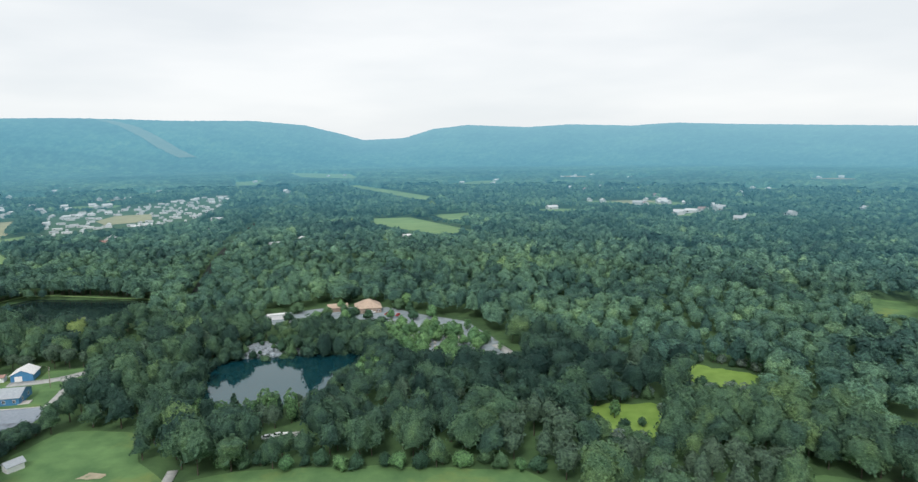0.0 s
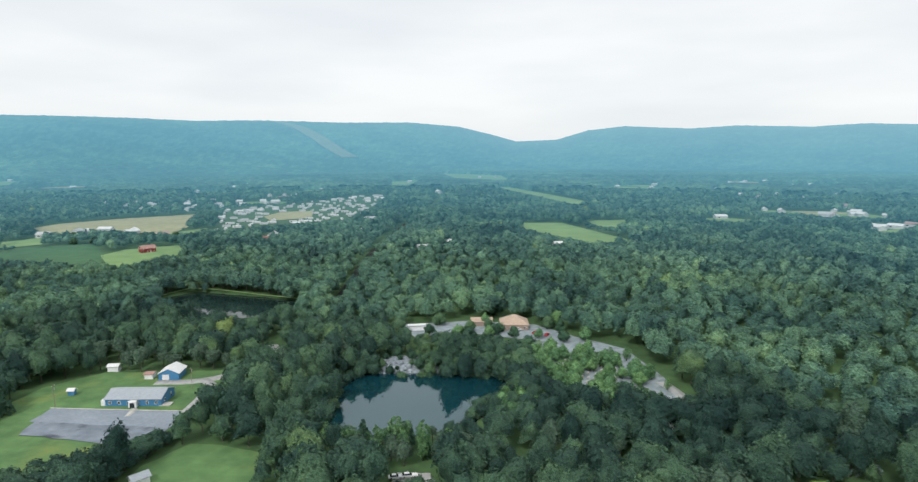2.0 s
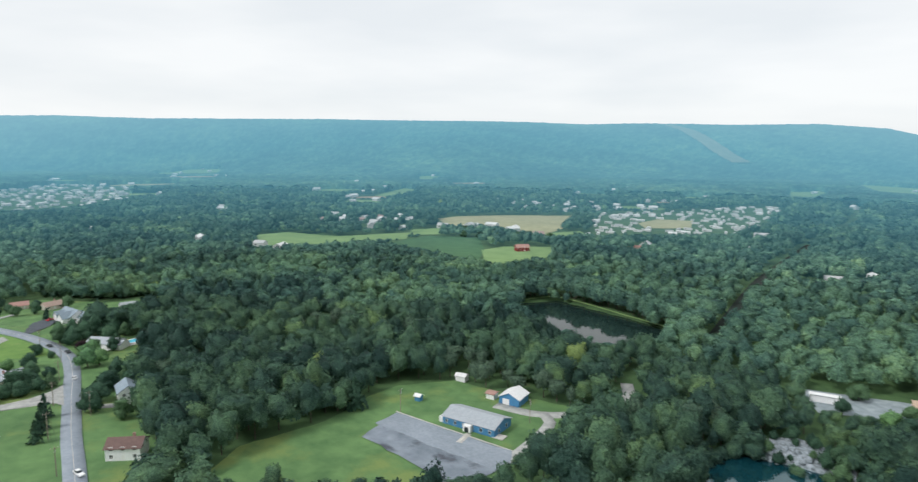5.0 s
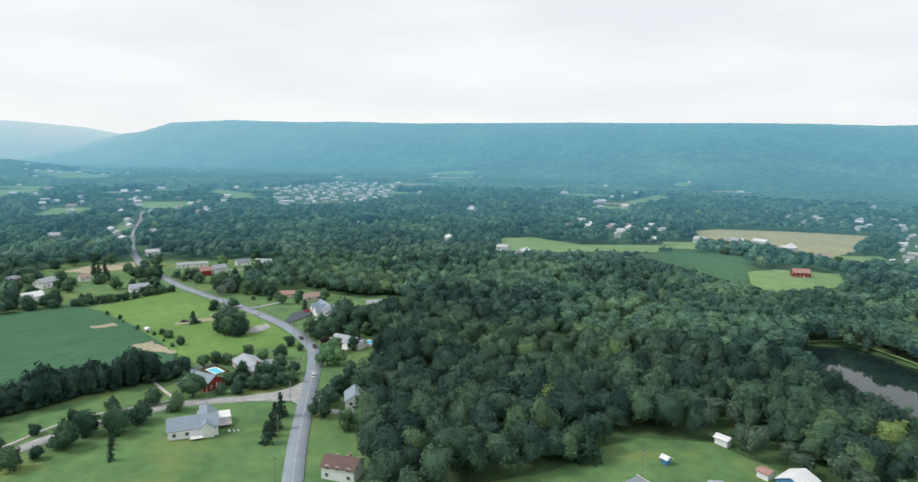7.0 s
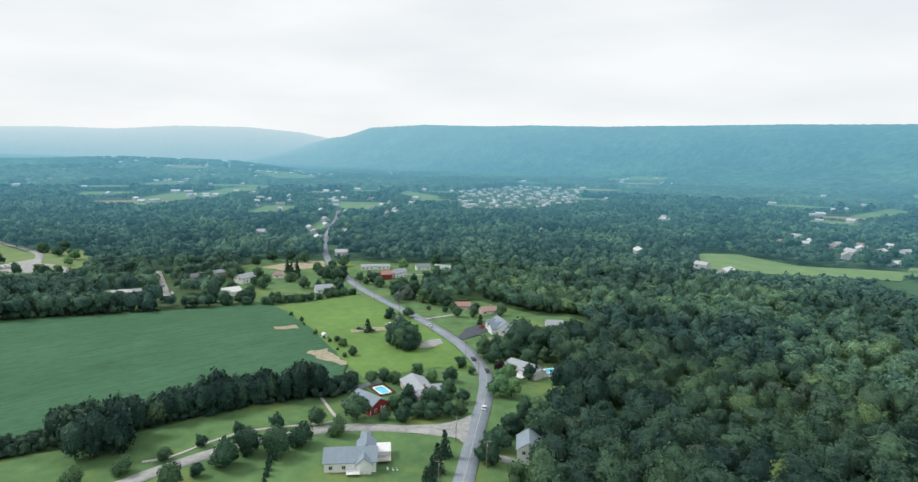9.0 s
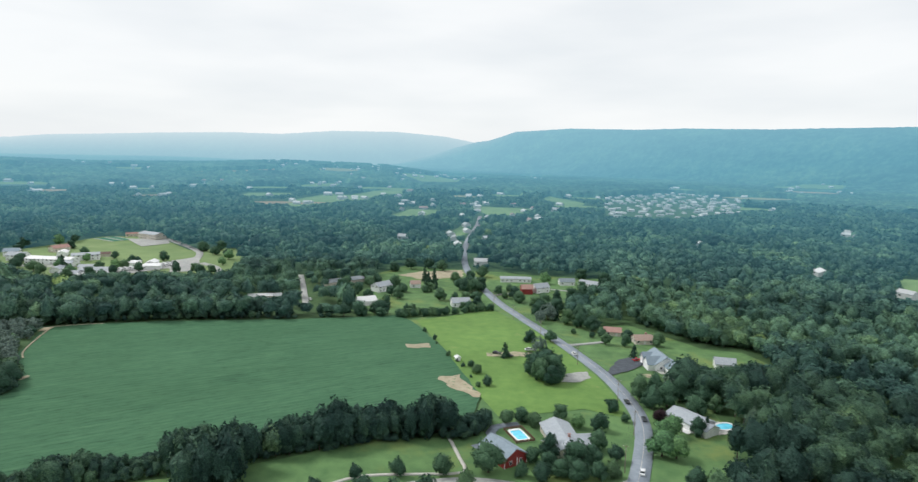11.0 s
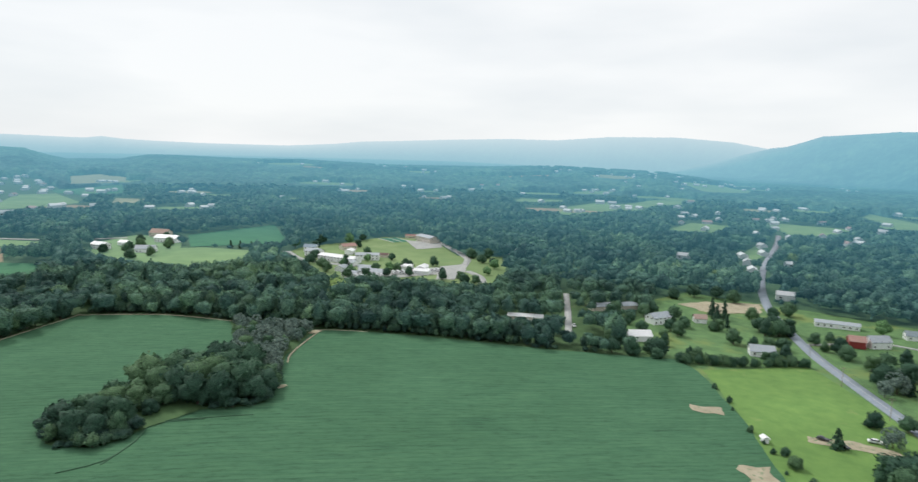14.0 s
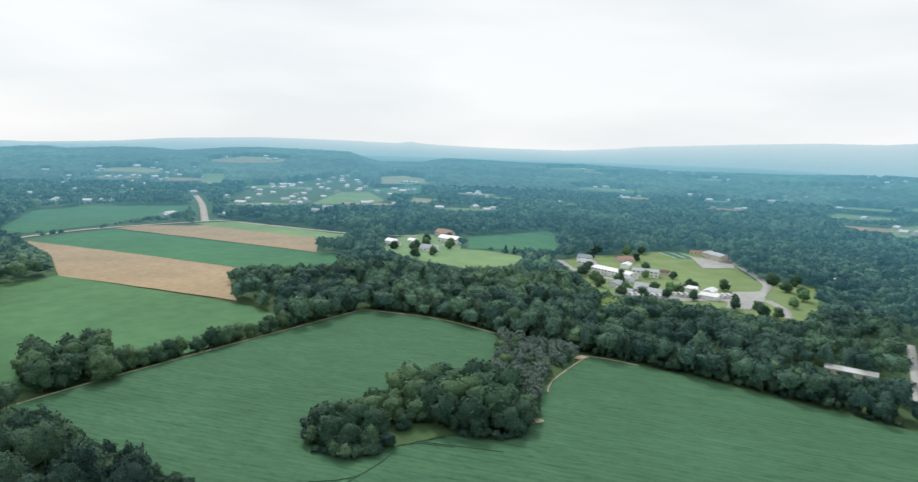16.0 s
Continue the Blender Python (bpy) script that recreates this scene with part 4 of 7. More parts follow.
# houses further along the road
for args in ((-577, -8, 126, 14, 9, 3.4, 2.6, M_WHITE, M_ROOF_WHITE, "white house with white roof behind the crop"), (-628, -10, 149, 15, 9, 4.6, 2.6, M_WHITE, M_ROOF_LIGHT, "tall white farmhouse with light roof"),
             (-596, 58, 109, 13, 9, 3.2, 2.8, M_WHITE, M_ROOF_LIGHT, "white house with grey roof beside the meadow"), (-663, 115, 127, 13, 8, 4.4, 3, M_WHITE, M_ROOF_LIGHT, "white two-storey farmhouse beside a red barn"),
             (-702, 137, 103, 13, 8, 3.2, 2.4, M_WHITE, M_ROOF_GREY, "white house with grey roof"), (-695, 157, 62, 18, 8, 3.2, 2.4, M_WHITE, M_ROOF_LIGHT, "long white house with pale roof"),
             (-652, 12, 114, 8, 7, 3.2, 2.2, M_WHITE, M_ROOF_TAN, "small white house with tan roof"), (-719, 200, 103, 8, 7, 4, 2.4, M_RED, M_ROOF_PINK, "small reddish house at the wood's edge"),
             (-572, -82, 113, 23, 7, 3, 1.2, M_CREAM, M_ROOF_WHITE, "long low house with white metal roof under trees")):
    house("house", *args)
house("barn", -655, 104, 103, 9, 8, 4.5, 2.6, M_RED, M_ROOF_PINK, "red barn with faded red roof", "barn", windows=False)
house("long_shed", -707, 92, 98, 27, 7, 3.2, 1.4, M_WHITE, M_ROOF_LIGHT, "long white shed with low pale roof", "shed")
# the blue hall
hall = house("hall", -205.5, 266, 14, 24, 13.5, 3.2, 2.3, M_BLUE, M_ROOF_LIGHT, "low blue metal hall with light grey roof", "hall", doors=0)
bm = bmesh.new()
box(bm, 0.5, -7.6, 1.4, 3.4, 2.2, 2.8)
part("porch", bm, M_TRIM, hall, "white entrance porch")
bm = bmesh.new()
box(bm, 0.5, -8.72, 1.1, 2.0, 0.1, 2.1)
part("door", bm, M_PANE, hall, "dark glazed double door")
bm = bmesh.new()
box(bm, -13.0, -5.0, 1.2, 2.2, 2.6, 2.4)
part("annex", bm, M_WHITE, hall, "white boxy annex")
bm = bmesh.new()
box(bm, 13.5, -5, 0.15, 4.5, 4, 0.35)
part("pad", bm, M_CONCRETE, hall, "pale concrete pad")
strip("footpath", [(-201, 257), (-199, 252), (-198, 249)], 2.4, M_CONCRETE, "short concrete walk to the hall's door", 0.55, "path")
g = house("garage", -211.5, 295, 107, 10, 9.5, 3.4, 2.2, M_BLUE, M_ROOF_WHITE, "blue metal garage with white roof", "garage", windows=False)
bm = bmesh.new()
box(bm, -5.02, 1.5, 1.4, 0.1, 3.2, 2.8)
part("door", bm, M_TRIM, g, "white roller door")
for args in ((-246, 296, 20, 5, 4, 2.6, 0.8, M_WHITE, M_ROOF_WHITE, "small white shed at the wood's edge"), (-240, 264, 15, 2.6, 2.4, 2.2, 0.7, M_BLUE, M_ROOF_WHITE, "small blue shed on the lawn"),
             (-221, 291, 15, 4, 4, 2.4, 0.5, M_WHITE, M_ROOF_PINK, "small white shed with reddish roof"), (-155, 205, 60, 5.5, 3.6, 2.4, 1.2, M_WHITE, M_ROOF_LIGHT, "white garden shed on the back lawn")):
    house("shed", *args, "shed", windows=False)
# stone works
house("works_hall", -63, 423, 12, 17, 15, 3.4, 4.8, M_BRICKTAN, M_ROOF_CLAY, "large works building with tan hipped roof", "building", hip=True)
house("works_shed", -84, 424, 15, 13, 8, 3.0, 1.8, M_BRICKTAN, M_ROOF_CLAY, "low works shed with tan roof", "shed", windows=False)
house("trailer", -120, 404, 20, 12, 3, 3.4, 0.2, M_WHITE, M_ROOF_WHITE, "white box trailer on the gravel yard", "trailer", windows=False)
# school, depot and farm
for nm, args, cat in (("school", (-822, -340, 70, 30, 15, 6, 2, M_CREAM, M_ROOF_LIGHT, "large pale school building with grey roof"), "school"), ("school_wing", (-838, -368, 118, 28, 10, 3.2, 1.2, M_CREAM, M_ROOF_PINK, "long school wing with faded red roof"), "school"),
                      ("depot", (-648, -320, 95, 42, 14, 5, 1.5, M_WHITE, M_ROOF_WHITE, "long white depot shed"), "shed"), ("depot", (-676, -309, 126, 23, 12, 5, 1.5, M_WHITE, M_ROOF_LIGHT, "white depot shed with grey roof"), "shed"),
                      ("house", (-710, -366, 160, 16, 10, 4, 2.5, M_CREAM, M_ROOF_PINK, "house with faded red roof beside the school"), "house"), ("house", (-655, -361, 100, 16, 10, 5, 2.5, M_WHITE, M_ROOF_LIGHT, "white house beside the depot"), "house"),
                      ("long_shed", (-818, -219, 122, 22, 8, 4, 1, M_WHITE, M_ROOF_WHITE, "long white shed at the wood's edge"), "shed"), ("house", (-618, -253, 106, 24, 9, 3.5, 2, M_WHITE, M_ROOF_LIGHT, "long white house behind the tree belt"), "house"),
                      ("farmhouse", (-540, -543, 100, 18, 9, 5, 2.5, M_WHITE, M_ROOF_WHITE, "white farmhouse with a white roof"), "house"), ("barn", (-558, -494, 130, 18, 10, 4, 3, M_WHITE, M_ROOF_LIGHT, "white barn with pale roof"), "barn"),
                      ("barn", (-612, -541, 110, 26, 12, 5, 3, M_WHITE, M_ROOF_WHITE, "large white barn with metal roof"), "barn"), ("barn", (-632, -586, 110, 22, 12, 5, 4, M_CREAM, M_ROOF_TAN, "barn with reddish-tan roof"), "barn"), ("shed", (-569, -551, 110, 10, 8, 3.5, 2, M_WHITE, M_ROOF_WHITE, "white farm shed beside the barn"), "shed"),
                      ("barn", (-500, 628, 60, 15, 9, 4.5, 3, M_RED, M_ROOF_PINK, "red barn with white roof on a pasture"), "barn"), ("house", (-415, 726, 30, 24, 10, 4, 2.5, M_CREAM, M_ROOF_PINK, "pale house with reddish roof in the woods"), "house"),
                      ("house", (-333, 824, 40, 20, 10, 4, 2, M_WHITE, M_ROOF_WHITE, "white house in a wood clearing"), "house")):
    house(nm, *args, cat, lift=0.4)


# ---- swimming pools ----
def pool(x, y, rot, L, W, label, rounded):
    e = thing("swimming_pool", x, y, rot, label, "pool", lift=0.35)
    n = 20
    ring = lambda k, s: [(s * L / 2 * math.copysign(abs(math.cos(6.2832 * i / n)) ** k, math.cos(6.2832 * i / n)), s * W / 2 * math.copysign(abs(math.sin(6.2832 * i / n)) ** k, math.sin(6.2832 * i / n))) for i in range(n)]
    k = 1.0 if rounded else 0.35
    inner, outer = ring(k, 1.0), ring(k, 1.3)
    bm = bmesh.new()
    for i in range(n):
        j = (i + 1) % n
        a, b = [bm.verts.new((*inner[q], z)) for q in (i, j) for z in (0.0, 0.35)], [bm.verts.new((*outer[q], z)) for q in (i, j) for z in (0.0, 0.35)]
        bm.faces.new((a[1], a[3], b[3], b[1]))
        bm.faces.new((b[0], b[1], b[3], b[2]))
        bm.faces.new((a[0], a[2], a[3], a[1]))
    bmesh.ops.remove_doubles(bm, verts=bm.verts[:], dist=0.001)
    part("deck", bm, M_TRIM, e, "white pool surround")
    if not rounded:
        a, b = L * 0.74, W * 0.86
        for px, py, sx, sy in ((0, -b, 2 * a, 0.12), (0, b, 2 * a, 0.12), (-a, 0, 0.12, 2 * b), (a, 0, 0.12, 2 * b)):
            bm = bmesh.new()
            for z in (0.25, 0.6, 0.95):
                box(bm, px, py, z, sx, sy, 0.22)
            k = 8 if sx > sy else 5
            for i in range(k + 1):
                u = i / k - 0.5
                box(bm, px + (u * sx if sx > sy else 0), py + (u * sy if sy > sx else 0), 0.55, 0.14, 0.14, 1.2)
            part("fence_side", bm, M_FENCE, e, "brown boarded pool fence")
    bm = bmesh.new()
    bm.faces.new([bm.verts.new((*p, 0.22)) for p in inner])
    part("water", bm, M_POOLWATER, e, "bright turquoise pool water")


pool(-379, 112.6, 28, 8.2, 4.4, "rectangular turquoise pool with white deck and fence", False)
pool(-406, 195, 130, 8, 5.5, "oval turquoise pool beside the white house", True)

# ---- trees ----
ICO = {}
for sub in (1, 2):
    bm = bmesh.new()
    bmesh.ops.create_icosphere(bm, subdivisions=sub, radius=1.0)
    bm.verts.ensure_lookup_table()
    ICO[sub] = (np.array([v.co[:] for v in bm.verts]), np.array([[v.index for v in f.verts] for f in bm.faces]))
    bm.free()


def lumpy(v, amount, scale, seed):
    return np.array([p * (1 + amount * noise.noise(Vector(p) * scale + Vector((seed * 7.3, seed * 3.1, seed)))) for p in v])


def cards(rng, centres, normals, sizes):
    """Small tilted leaf sprays, one triangle each."""
    n = len(centres)
    nn = normals + rng.normal(0, 0.36, (n, 3))
    nn /= np.linalg.norm(nn, axis=1)[:, None]
    u = np.cross(nn, rng.normal(0, 1, (n, 3)))
    u /= np.linalg.norm(u, axis=1)[:, None]
    w = np.cross(nn, u)
    s = sizes[:, None]
    q = [centres + s * (cu * u * rng.uniform(0.6, 1.2, (n, 1)) + cw * w * rng.uniform(0.6, 1.2, (n, 1)) + nn * rng.uniform(-0.25, 0.1, (n, 1))) for cu, cw in ((-1, -0.7), (1, -0.6), (0.1, 1.2))]
    v = np.stack(q, 1).reshape(-1, 3)
    return v, np.arange(n)[:, None] * 3 + np.array([[0, 1, 2]])


def crown_round(seed, lobes=22, per=17, size=0.135, squash=0.85, open_=0.0, low=-0.35, core_sub=1):
    """A broad crown about 1 in radius, centred at 0: domed lobes of leaf sprays over a dark inner mass."""
    rng = np.random.default_rng(seed)
    vs, fs, off = [], [], 0
    core = lumpy(ICO[core_sub][0], 0.5, 1.6, seed) * (0.6 - open_) * np.array([1, 1, squash])
    vs.append(core)
    fs.append(ICO[core_sub][1][core[ICO[core_sub][1]].mean(1)[:, 2] > low * 0.7])
    off += len(core)
    wide = 1.25 / math.sqrt(lobes)
    for k in range(lobes):
        a, up = 2.4 * k + rng.uniform(-0.35, 0.35), 1.0 - (1.0 - low) * (k + rng.uniform(0.1, 0.9)) / lobes
        flat = math.sqrt(max(0, 1 - up * up))
        c = np.array([math.cos(a) * flat, math.sin(a) * flat, up * squash]) * rng.uniform(0.56, 0.84)
        r = wide * rng.uniform(0.85, 1.35)
        d = rng.normal(0, 1, (per, 3))
        d /= np.linalg.norm(d, axis=1)[:, None]
        d += c / (np.linalg.norm(c) + 1e-6) * 0.55 + np.array([0, 0, 0.55])
        d /= np.linalg.norm(d, axis=1)[:, None]
        v, f = cards(rng, c + d * r * np.array([1, 1, 0.8]), d, rng.uniform(0.65, 1.35, per) * size)
        vs.append(v)
        fs.append(f + off)
        off += len(v)
    return np.concatenate(vs), np.concatenate(fs)


def crown_dome(seed, sub=1, sprays=0, size=0.14, low=-0.2, tall=0.92):
    """A full crown: an uneven dome with bulging boughs, its surface broken up by leaf sprays."""
    rng = np.random.default_rng(seed)
    v = lumpy(ICO[sub][0], 0.45, 1.4, seed)
    v = lumpy(v, 0.6, 3.0, seed + 40) * np.array([0.93, 0.93, tall])
    f = ICO[sub][1]
    f = f[v[f].mean(1)[:, 2] > low]
    if not sprays:
        return v, f
    n = np.cross(v[f[:, 1]] - v[f[:, 0]], v[f[:, 2]] - v[f[:, 0]])
    area = np.linalg.norm(n, axis=1)
    n /= area[:, None] + 1e-9
    pick = rng.choice(len(f), sprays, p=area / area.sum())
    w = rng.dirichlet((1, 1, 1), sprays)
    c = (v[f[pick]] * w[:, :, None]).sum(1)
    d = n[pick] + np.array([0, 0, 0.25])
    q, g = cards(rng, c + n[pick] * rng.uniform(-0.04, 0.14, (sprays, 1)), d / np.linalg.norm(d, axis=1)[:, None], rng.uniform(0.6, 1.35, sprays) * size)
    return np.concatenate([v * 0.88, q]), np.concatenate([f, g + len(v)])


def crown_grouped(seed):
    """An uneven crown of several masses at different heights."""
    rng = np.random.default_rng(seed + 900)
    vs, fs, off = [], [], 0
    a0 = rng.uniform(0, 6.283)
    spots = [(0.0, 0.0, 0.2, 0.78)] + [(0.42 * math.cos(a0 + 2.1 * k), 0.42 * math.sin(a0 + 2.1 * k), rng.uniform(-0.4, 0.05), rng.uniform(0.55, 0.72)) for k in range(3)]
    for k, (px, py, pz, s) in enumerate(spots):
        v, f = crown_dome(seed * 7 + k, 1, 125, 0.125, -0.75, rng.uniform(0.8, 1.0))
        vs.append(v * s + np.array([px, py, pz]))
        fs.append(f + off)
        off += len(v)
    return np.concatenate(vs), np.concatenate(fs)


def crown_cone(seed, tiers=9, per=11):
    """A conifer, 1 in radius at its foot and 2 high above 0, in drooping tiers of sprays."""
    rng = np.random.default_rng(seed)
    vs, fs, off = [], [], 0
    for k in range(tiers):
        z, r = 2.0 * k / tiers, (1 - k / tiers) ** 0.85
        n = max(5, int(per * (0.5 + r)))
        a = rng.uniform(0, 6.283, n)
        rad = r * rng.uniform(0.55, 1.0, n)
        c = np.column_stack([rad * np.cos(a), rad * np.sin(a), z - 0.12 * rad + rng.uniform(-0.05, 0.05, n)])
        d = np.column_stack([np.cos(a) * 0.6, np.sin(a) * 0.6, np.full(n, 0.7)])
        v, f = cards(rng, c, d, rng.uniform(0.14, 0.26, n))
        vs.append(v)
        fs.append(f + off)
        off += len(v)
    m = 6
    ring = np.array([[0.5 * math.cos(6.283 * k / m), 0.5 * math.sin(6.283 * k / m), 0.0] for k in range(m)] + [[0, 0, 1.9]])
    vs.append(ring)
    fs.append(np.array([[k, (k + 1) % m, m] for k in range(m)]) + off)
    return np.concatenate(vs), np.concatenate(fs)


CROWNS = [crown_dome(k, 2, 370, 0.088, -0.5, 0.85 + 0.06 * (k % 4)) for k in range(1, 17)]
MIDS = [crown_dome(k, 1, 185, 0.125, -0.4) for k in range(51, 65)]
LOWS = [crown_dome(k, 1, 62, 0.19, -0.25) for k in range(31, 45)]
EDGES = [crown_dome(k, 1, 190, 0.125, -0.85) for k in range(91, 105)]
DOMES = [crown_dome(k, 1, 12, 0.3, -0.1) for k in range(71, 85)]


def tree(kind, height, seed, name, label, group=""):
    """A single tree at the origin: tapered trunk with limbs, crown of leaf sprays."""
    rng = random.Random(seed)
    e = new(name)
    e.empty_display_size = 0.5
    tagged(e, label, "tree" if height > 3.5 else "shrub", group)
    bm = bmesh.new()
    if kind in "cp":
        rad = height * (0.28 if kind == "c" else 0.34)
        tube(bm, (0, 0, -0.3), (0, 0, height * 0.85), height * 0.02 + 0.06, 0.03)
        v, f = crown_cone(seed)
        v = v * np.array([rad, rad, height * 0.46]) + np.array([0, 0, height * 0.09])
        material = M_NEEDLE
    else:
        rad = height * {"r": 0.47, "y": 0.52, "g": 0.46, "b": 0.28, "u": 0.5, "R": 0.52, "L": 0.5}[kind]
        foot = height * 0.2
        tube(bm, (0, 0, -0.3), (0, 0, foot), height * 0.028 + 0.05, height * 0.02 + 0.04)
        tube(bm, (0, 0, foot), (0.2, 0.1, height * 0.75), height * 0.02 + 0.04, 0.04)
        for k in range(4):
            a = 1.57 * k + rng.uniform(-0.4, 0.4)
            tube(bm, (0, 0, foot + 0.12 * k * height / 4), (math.cos(a) * rad * 0.6, math.sin(a) * rad * 0.6, foot + height * rng.uniform(0.2, 0.38)), height * 0.012 + 0.03, 0.03, 5)
        v, f = crown_grouped(seed) if kind in "RL" else crown_round(seed, 26, 22, 0.1, 0.95, 0.12, -0.8) if kind in "gb" else crown_dome(seed, 2, 430, 0.1, -0.8)
        v = v * np.array([rad, rad, height * 0.52]) + np.array([0, 0, height * 0.49])
        material = {"r": M_LEAF_TREE, "y": M_LIGHTLEAF, "g": M_GREYLEAF, "b": M_LIGHTLEAF, "u": M_PURPLE, "R": M_LEAF_TREE, "L": M_LIGHTLEAF}[kind]
    part("trunk", bm, M_BARK, e)
    c = new("crown", mesh_of("crown", v, f, material))
    c.parent = e
    return e


MODELS = {}
LABELS = {"R": "tall green broadleaf tree with an uneven crown", "L": "light green spreading broadleaf tree", "r": "leafy green broadleaf tree on mown grass", "y": "light green rounded broadleaf tree in a yard", "g": "thin greyish broadleaf tree by the road", "b": "slender light green tree on the quarry shore",
          "u": "dark purple-leaved garden tree", "c": "dark green columnar evergreen on a lawn", "p": "dark green spreading conifer on a lawn"}


def plant(x, y, h, kind, group, label="", name="tree"):
    """A tree of that kind; further ones copy a model of about that height."""
    rng = random.Random(int(x * 13 + y * 7))
    if name == "tree" and kind in "cp":
        name = "conifer"
    kind = {"r": "R", "y": "L"}.get(kind, kind) if h > 6.5 and "side street" not in group else kind
    key = (kind, rng.randrange(5 if kind == "R" else 4 if kind == "r" else 2), name, label)
    m = pose(x, y, ground(x, y) + 0.1, 0, 0, rng.uniform(0, 360))
    if key not in MODELS:
        MODELS[key] = tree(kind, 10.0, ord(kind) * 10 + key[1], name, label or LABELS[kind], group)
        MODELS[key].matrix_basis = m
        ob = MODELS[key]
    else:
        ob = copy_thing(MODELS[key], m)
        tagged(ob, group=group)
    ob.scale = (h / 10.0 * rng.uniform(0.9, 1.15),) * 2 + (h / 10.0,)
    return ob


ROW_TREES = [(-296, 51, 8.4, "r"), (-302, 57, 4.8, "r"), (-308, 64, 9.6, "r"), (-318, 69, 9.6, "r"), (-316, 79, 10.8, "r"), (-323, 86, 8.4, "r"), (-332, 98, 7.2, "r"), (-342, 89, 7.2, "r"), (-338, 75, 6.0, "r"),
             (-333, 62, 4.8, "r"), (-323, 52, 4.3, "r"), (-313, 43, 4.8, "r"), (-304, 33, 6.0, "r"), (-297, 21, 6.0, "r"), (-310, 78, 4.8, "c"), (-306, 78.5, 4.8, "c"), (-302, 79, 4.8, "c"), (-294, 80, 6.0, "c")]
ROAD_TREES = [(-316, 137, 10.8, "c"), (-305, 134, 10.8, "c"), (-299, 132, 9.6, "c"), (-293, 130, 9.6, "c"), (-312, 152, 10.8, "r"), (-322, 157, 9.6, "r"), (-334, 164, 9.6, "r"), (-346, 171, 10.8, "r"), (-297, 160, 9.6, "r"),
              (-340, 176, 13.2, "r"), (-326, 172, 12.0, "r"), (-305, 171, 13.2, "r"), (-298, 168, 12.0, "r")]
MEADOW_TREES = [(-475, 100, 9, "p"), (-508, 112, 8, "r"), (-511, 124, 8, "r"), (-489, 118, 9, "g"), (-452, 117, 13, "r"), (-446, 126, 15, "r"), (-443, 120, 13, "r"), (-455, 124, 13, "r"), (-449, 121, 16, "r"), (-440, 125, 11, "r"), (-431, 95, 5, "r"), (-389, 107, 7, "r"),
                (-393, 113, 7, "r"), (-390, 118, 6, "r"), (-400, 129, 7, "r"), (-392, 135, 6, "y"), (-392, 144, 8, "r"), (-412, 151, 6, "r"), (-402, 155, 4, "r"), (-447, 88, 5, "r"), (-456, 84, 3.6, "r")]
YARD_TREES = [(-364, 124, 9, "r"), (-358, 134, 11, "r"), (-361, 139, 9, "r"), (-374, 142, 8, "r"), (-347, 115, 5, "r"), (-350, 128, 7, "r"), (-351, 141, 7, "r"), (-358, 118, 6, "r"), (-354, 124, 7, "r"), (-349, 134, 8, "r"), (-366, 148, 7, "r"), (-354, 146, 6, "r"), (-346, 122, 6, "r"), (-347, 104, 12, "r"),
              (-419, 168, 11, "r"), (-429, 164, 12, "r"), (-423, 175, 12, "r"), (-431, 182, 13, "r"), (-442, 191, 14, "r"), (-444, 198, 14, "r"), (-446, 206, 14, "r"), (-436, 172, 11, "r"), (-395, 182, 8, "r"), (-392, 171, 9, "y"), (-388, 168, 8, "y"), (-438, 200, 13, "r"), (-432, 192, 13, "r"), (-418, 186, 9, "r"), (-441, 180, 10, "g"), (-374, 165, 11, "y"), (-373, 170, 10, "y"), (-405, 169, 6, "u"), (-398, 186, 8, "c"), (-422, 195, 8, "r"), (-396, 196, 8, "c"),
              (-491, 169, 8, "p"), (-513, 167, 8, "r"), (-514, 156, 8, "r"), (-560, 135, 12, "r"), (-552, 143, 12, "r"), (-545, 150, 11, "r"), (-566, 142, 13, "r"), (-530, 155, 6, "r"), (-529, 170, 7, "r"), (-518, 186, 9, "r"), (-528, 149, 4, "r"), (-533, 138, 4, "r")]
FAR_TREES = [(-558, 117, 9, "g"), (-569, 125, 9, "g"), (-591, 122, 8, "g"), (-581, 66, 8, "r"), (-583, 62, 7, "r"), (-616, 67, 9, "r"), (-647, 57, 10, "r"), (-654, 66, 9, "r"), (-650, 30, 9, "c"),
             (-659, 21, 9, "c"), (-634, 24, 7, "r"), (-554, 5, 8, "r"), (-545, 12, 7, "r"), (-635, -3, 8, "r"), (-628, 8, 7, "r"), (-575, -18, 6, "r"), (-631, 88, 6, "r"), (-656, 90, 7, "r"),
             (-718, 118, 7, "y"), (-661, 156, 8, "r"), (-560, 30, 8, "r"), (-548, 24, 6, "r")]
HALL_TREES = [(-249, 237, 15, "p"), (-255, 239, 12, "r"), (-252, 230, 12, "r"), (-102, 247, 8, "b"), (-95, 246, 7, "b"), (-83, 244, 8, "p"), (-77, 246, 10, "b"), (-69, 244, 8, "b"), (-60, 248, 8, "b"),
              (-87, 244, 7, "b"), (64, 235, 5, "r"), (72, 238, 4, "r"), (65, 252, 4, "r")]
